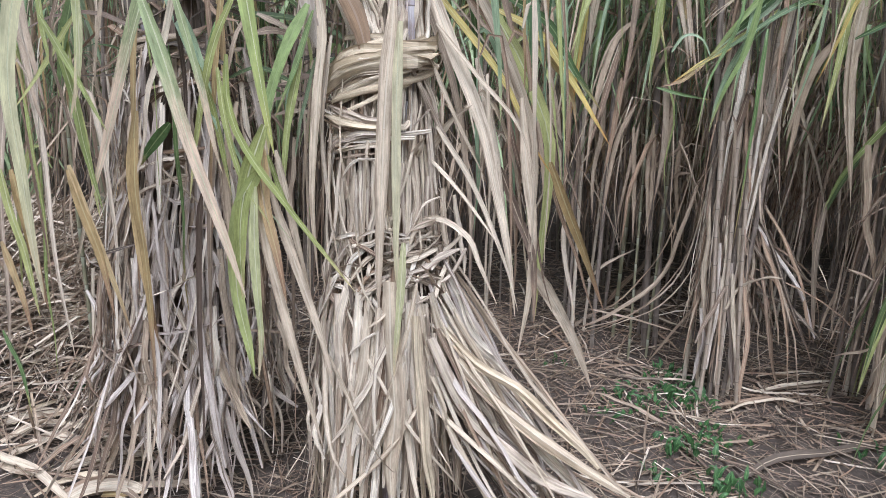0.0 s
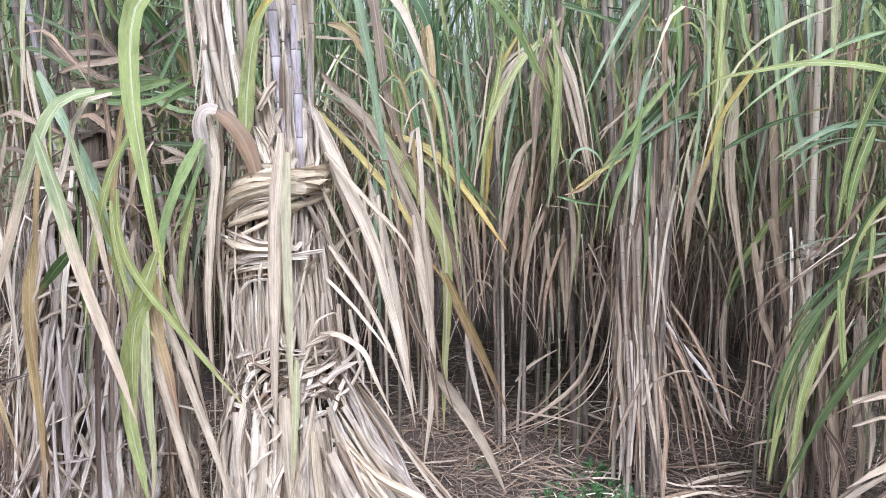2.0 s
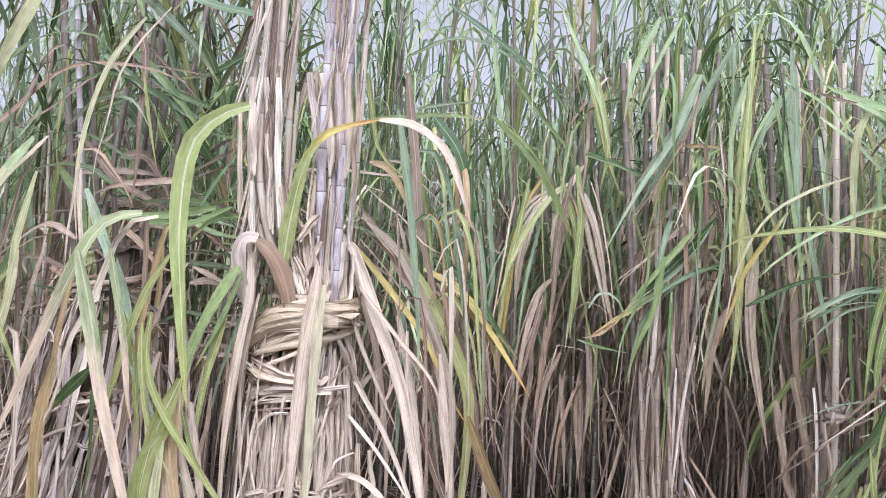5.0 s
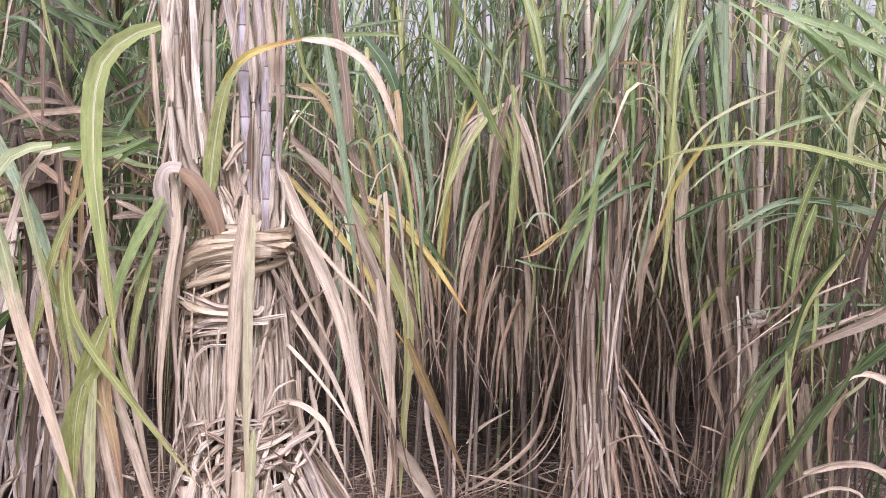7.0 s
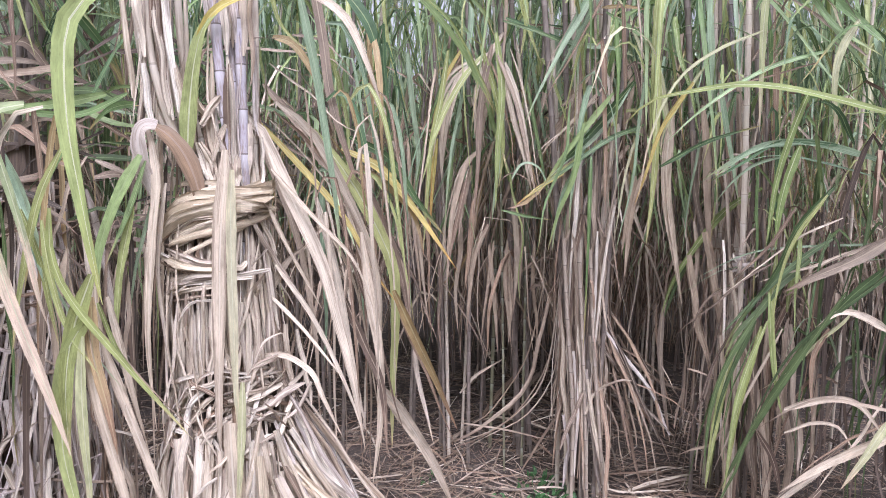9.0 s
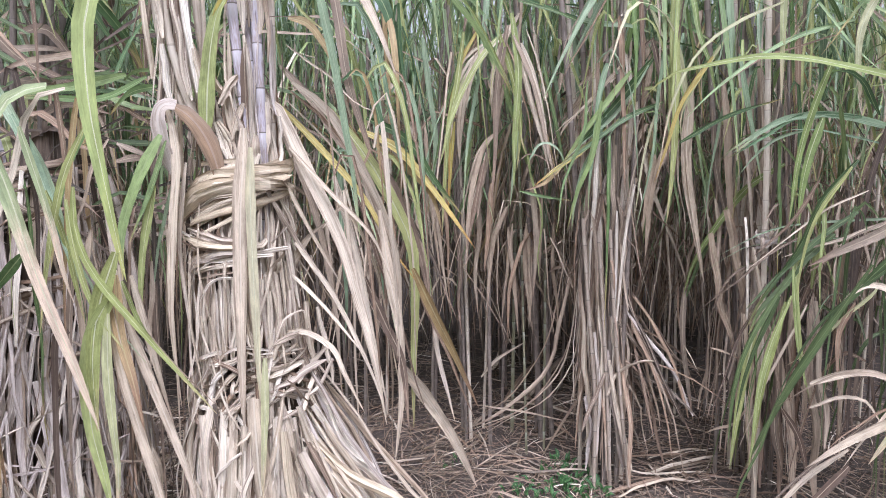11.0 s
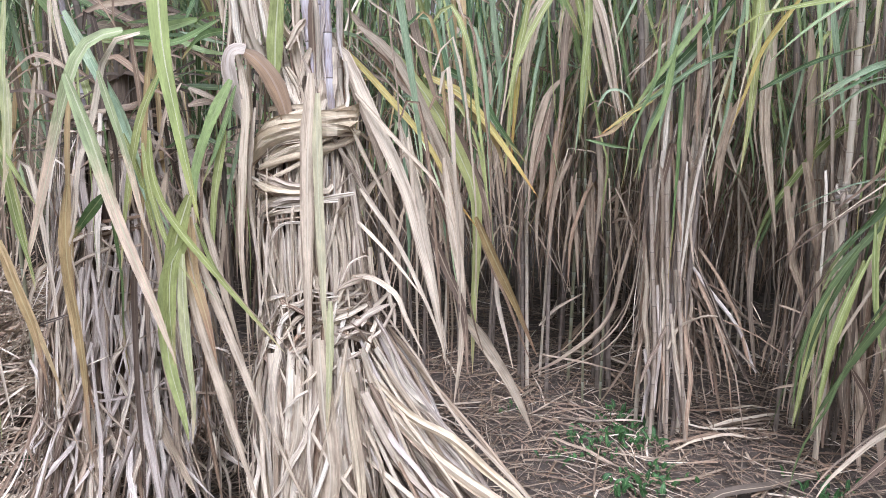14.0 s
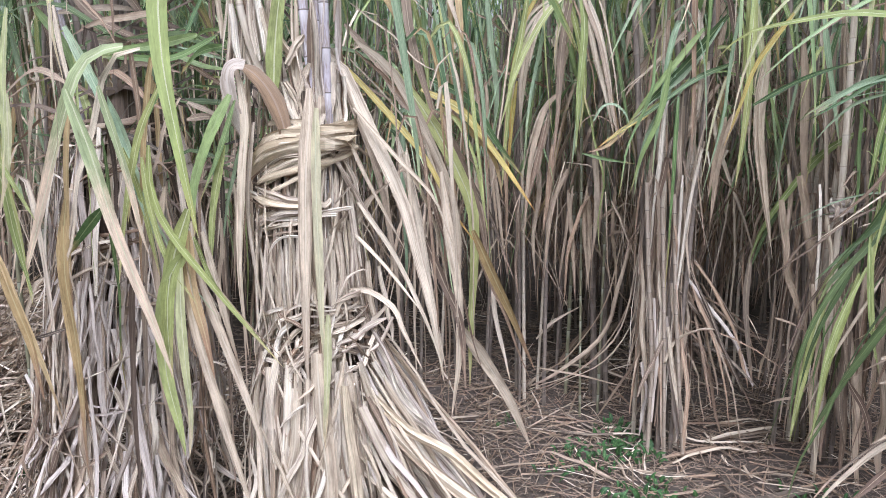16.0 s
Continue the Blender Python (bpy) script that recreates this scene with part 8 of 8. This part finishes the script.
strap(green_stool, M_brown, 0.026, 0.35, (1.630,2.600,0.917), (1.674,2.600,0.640), (1.724,2.600,0.285))
strap(green_stool, M_dusk, 0.026, 0.35, (1.714,2.580,0.877), (1.755,2.580,0.647), (1.759,2.580,0.295))
strap(green_stool, M_tan, 0.020, 0.35, (1.410,2.650,1.133), (1.449,2.650,0.903), (1.446,2.650,0.669))
strap(green_stool, M_dusk, 0.032, 0.35, (1.320,2.850,1.176), (1.374,2.850,0.906), (1.450,2.850,0.643))
strap(green_stool, M_dusk, 0.037, 0.35, (1.383,2.850,1.275), (1.458,2.850,0.957), (1.514,2.850,0.745))
cane(dry_stool, M_rind, 0.0087, (0.785,2.900,1.235), (0.819,2.900,0.838), (0.855,2.900,0.456), (0.861,2.900,0.118))
cane(dry_stool, M_rind, 0.0079, (0.853,2.920,1.210), (0.887,2.920,0.834), (0.917,2.920,0.423), (0.936,2.920,0.108))
cane(dry_stool, M_rind, 0.0079, (0.903,2.900,1.188), (0.934,2.900,0.789), (0.978,2.900,0.379), (1.008,2.900,0.117))
strap(dry_stool, M_brown, 0.014, 0.35, (0.974,3.000,0.817), (1.087,3.000,0.634), (1.201,3.000,0.448), (1.306,3.000,0.282))
strap(dry_stool, M_ash, 0.019, 0.35, (0.979,2.980,0.847), (1.131,2.980,0.666), (1.244,2.980,0.509), (1.339,2.980,0.317))
strap(dry_stool, M_brown, 0.014, 0.35, (1.036,3.050,0.912), (1.179,3.050,0.701), (1.301,3.050,0.534))
strap(dry_stool, M_tan, 0.021, 0.35, (0.916,2.900,0.611), (0.950,2.900,0.431), (0.984,2.900,0.249), (1.029,2.900,0.091))
strap(dry_stool, M_ash, 0.018, 0.35, (0.848,2.900,0.738), (0.879,2.900,0.482), (0.877,2.900,0.170))
leaf(mid_stool, "dry_leaf", M_tan, 0.032, (0.498,3.200,2.067), (0.408,3.200,2.000), (0.332,3.200,1.882), (0.297,3.200,1.713))
leaf(mid_stool, "dry_leaf", M_dusk, 0.027, (0.446,3.200,2.040), (0.477,3.200,1.887), (0.450,3.200,1.704), (0.435,3.200,1.480))
leaf(mid_stool, "dry_leaf", M_tan, 0.027, (0.547,3.150,1.933), (0.592,3.150,1.756), (0.651,3.150,1.577), (0.685,3.150,1.434))
leaf(mid_stool, "dry_leaf", M_dusk, 0.024, (0.412,3.250,1.546), (0.376,3.250,1.357), (0.353,3.250,1.180))
leaf(mid_stool, "dry_leaf", M_dusk, 0.025, (0.510,3.300,1.164), (0.547,3.300,0.856), (0.569,3.300,0.614))
leaf(mid_stool, "dry_leaf", M_dusk, 0.025, (0.609,3.300,1.138), (0.626,3.300,0.857), (0.619,3.300,0.657))
leaf(mid_stool, "dry_leaf", M_dusk, 0.033, (1.081,3.100,2.043), (1.115,3.100,1.893), (1.086,3.100,1.727), (1.067,3.100,1.585))
leaf(mid_stool, "green_leaf", M_bluish, 0.026, (0.767,3.000,2.088), (0.867,3.000,2.067), (0.992,3.000,2.059), (1.094,3.000,2.026))
leaf(mid_stool, "dry_leaf", M_dusk, 0.024, (0.942,3.100,1.863), (0.854,3.100,1.784), (0.768,3.100,1.680), (0.707,3.100,1.577))
leaf(dry_stool, "dry_leaf", M_dusk, 0.026, (1.004,3.000,1.557), (0.947,3.000,1.405), (0.917,3.000,1.228))
leaf(dry_stool, "dry_leaf", M_dusk, 0.026, (1.121,3.000,1.509), (1.091,3.000,1.333), (1.074,3.000,1.154))
strap(main_bundle, M_tan, 0.051, 0.35, (-0.321,1.685,0.872), (-0.312,1.677,0.692), (-0.301,1.668,0.502), (-0.303,1.660,0.239))
leaf(main_bundle, "yellowing_leaf", M_pale, 0.021, (-0.287,1.675,0.981), (-0.291,1.675,0.848), (-0.298,1.675,0.725), (-0.307,1.675,0.581))
strap(main_bundle, M_straw, 0.037, 0.35, (-0.396,1.700,0.769), (-0.404,1.693,0.578), (-0.423,1.687,0.411), (-0.474,1.680,0.204))
strap(main_bundle, M_tan, 0.033, 0.35, (-0.365,1.700,0.709), (-0.368,1.693,0.515), (-0.376,1.687,0.346), (-0.386,1.680,0.215))
strap(main_bundle, M_husk, 0.032, 0.35, (-0.255,1.700,0.781), (-0.238,1.693,0.594), (-0.219,1.687,0.433), (-0.189,1.680,0.247))
strap(main_bundle, M_straw, 0.033, 0.35, (-0.461,1.720,0.819), (-0.451,1.713,0.663), (-0.444,1.707,0.500), (-0.471,1.700,0.272))
strap(main_bundle, M_straw, 0.037, 0.35, (-0.222,1.750,0.700), (-0.154,1.742,0.561), (-0.055,1.735,0.438), (0.107,1.728,0.321), (0.264,1.720,0.273))
strap(main_bundle, M_tan, 0.033, 0.35, (-0.179,1.780,0.675), (-0.079,1.765,0.557), (0.051,1.750,0.458), (0.211,1.735,0.363), (0.337,1.720,0.299))
strap(main_bundle, M_husk, 0.030, 0.35, (-0.196,1.780,0.723), (-0.083,1.770,0.621), (0.044,1.760,0.554), (0.158,1.750,0.452), (0.257,1.740,0.365))

# ---- fallen leaves and weeds ----
fallen(M_tan, 0.046, 0.02, (-1.714,2.014), (-1.649,2.130), (-1.469,2.124))
fallen(M_husk, 0.037, 0.02, (-1.484,1.817), (-1.402,1.924), (-1.253,1.976))
fallen(M_tan, 0.038, 0.02, (-1.901,2.195), (-1.808,2.255), (-1.698,2.334))
fallen(M_tan, 0.050, 0.02, (-1.393,1.797), (-1.297,1.885), (-1.149,1.898))
fallen(M_dusk, 0.036, 0.02, (-1.536,2.159), (-1.431,2.281), (-1.285,2.351))
fallen(M_tan, 0.047, 0.02, (-1.509,1.962), (-1.361,2.054), (-1.236,2.054), (-1.089,1.978))
fallen(M_tan, 0.058, 0.02, (-1.722,1.970), (-1.554,1.911), (-1.399,1.862))
fallen(M_tan, 0.041, 0.02, (-1.816,2.089), (-1.740,2.195), (-1.534,2.191), (-1.389,2.100))
fallen(M_dusk, 0.031, 0.02, (-1.222,1.923), (-1.081,1.916), (-0.970,1.978))
fallen(M_orange, 0.036, 0.02, (-1.287,1.869), (-1.160,1.884))
fallen(M_husk, 0.044, 0.02, (-1.860,2.202), (-1.790,2.363), (-1.590,2.510))
fallen(M_brown, 0.035, 0.02, (0.851,2.296), (1.073,2.422), (1.566,2.644))
fallen(M_brown, 0.011, 0.01, (0.374,2.903), (0.541,2.704), (0.633,2.642))
fallen(M_tan, 0.016, 0.03, (0.725,3.177), (0.943,3.097), (1.113,2.988), (1.453,3.041))
fallen(M_brown, 0.017, 0.02, (1.296,3.225), (1.531,3.29))
fallen(M_brown, 0.027, 0.01, (1.195,3.048), (1.402,3.098), (1.58,3.16))
fallen(M_tan, 0.015, 0.01, (0.952,2.813), (1.137,2.913), (1.402,2.947))
fallen(M_brown, 0.022, 0.01, (0.683,2.509), (0.736,2.383), (0.766,2.255))
fallen(M_brown, 0.010, 0.05, (0.72,2.836), (0.729,2.615))
fallen(M_brown, 0.011, 0.01, (0.504,3.134), (0.704,3.069))
fallen(M_brown, 0.044, 0.12, (0.577,4.016), (0.858,4.522), (1.239,5.544))
fallen(M_brown, 0.043, 0.1, (0.725,4.044), (1.013,4.553), (1.295,5.032))
fallen(M_tan, 0.037, 0.1, (0.577,4.691), (0.817,5.282), (1.122,5.643))
fallen(M_brown, 0.027, 0.02, (0.336,3.594), (0.558,3.918), (0.745,4.067))
fallen(M_tan, 0.023, 0.03, (0.53,3.959), (0.747,3.88), (1.015,3.742))
fallen(M_brown, 0.021, 0.02, (0.666,3.778), (0.803,3.679), (0.905,3.471))
fallen(M_brown, 0.015, 0.02, (0.482,3.106), (0.679,3.053), (0.818,3.104))
fallen(M_brown, 0.015, 0.02, (0.382,2.911), (0.511,2.791), (0.686,2.638))
fallen(M_tan, 0.031, 0.05, (-1.816,2.032), (-1.545,1.897), (-1.3,1.797))
fallen(M_brown, 0.020, 0.1, (-1.575,1.911), (-1.469,2.056), (-1.291,2.076), (-1.078,1.954))
fallen(M_brown, 0.014, 0.02, (-1.886,2.147), (-1.718,2.193), (-1.527,2.195))
fallen(M_brown, 0.012, 0.02, (-1.784,2.019), (-1.676,2.075), (-1.577,2.17))
fallen(M_brown, 0.016, 0.03, (-1.834,2.227), (-1.678,2.268), (-1.593,2.374))
fallen(M_brown, 0.022, 0.01, (-1.339,1.858), (-1.241,1.886), (-1.119,1.841))
fallen(M_brown, 0.020, 0.02, (-1.842,2.269), (-1.788,2.394), (-1.686,2.462))
fallen(M_brown, 0.027, 0.03, (-1.427,1.79), (-1.343,1.894), (-1.262,1.955))
fallen(M_tan, 0.017, 0.02, (1.209,3.208), (1.418,3.259), (1.65,3.292))
fallen(M_tan, 0.022, 0.02, (1.138,3.021), (1.385,3.1), (1.63,3.245))
fallen(M_brown, 0.021, 0.02, (1.136,2.437), (1.448,2.616), (1.859,2.758))
fallen(M_brown, 0.021, 0.01, (0.93,2.866), (1.15,2.938), (1.352,3.011))
fallen(M_tan, 0.014, 0.02, (0.642,3.096), (0.847,3.054), (1.115,2.99))
fallen(M_brown, 0.014, 0.02, (1.294,3.063), (1.469,3.049), (1.538,2.918))
weed(0.81, 2.89, 0.08, 14, 500)
weed(0.63, 2.81, 0.07, 10, 501)
weed(0.76, 2.49, 0.07, 8, 502)
weed(0.79, 3.15, 0.07, 10, 503)
weed(0.73, 2.96, 0.07, 14, 504)
weed(0.53, 2.94, 0.06, 9, 505)
weed(0.44, 2.72, 0.06, 6, 506)
weed(0.66, 2.50, 0.07, 12, 507)
weed(0.57, 2.29, 0.05, 6, 508)
weed(0.86, 2.55, 0.05, 5, 509)
weed(0.80, 2.22, 0.08, 16, 510)
weed(0.74, 3.18, 0.05, 5, 511)
weed(0.84, 2.63, 0.05, 6, 512)
weed(1.45, 2.50, 0.08, 10, 513)
weed(0.25, 3.22, 0.05, 4, 514)
weed(-1.78, 2.48, 0.06, 6, 515)
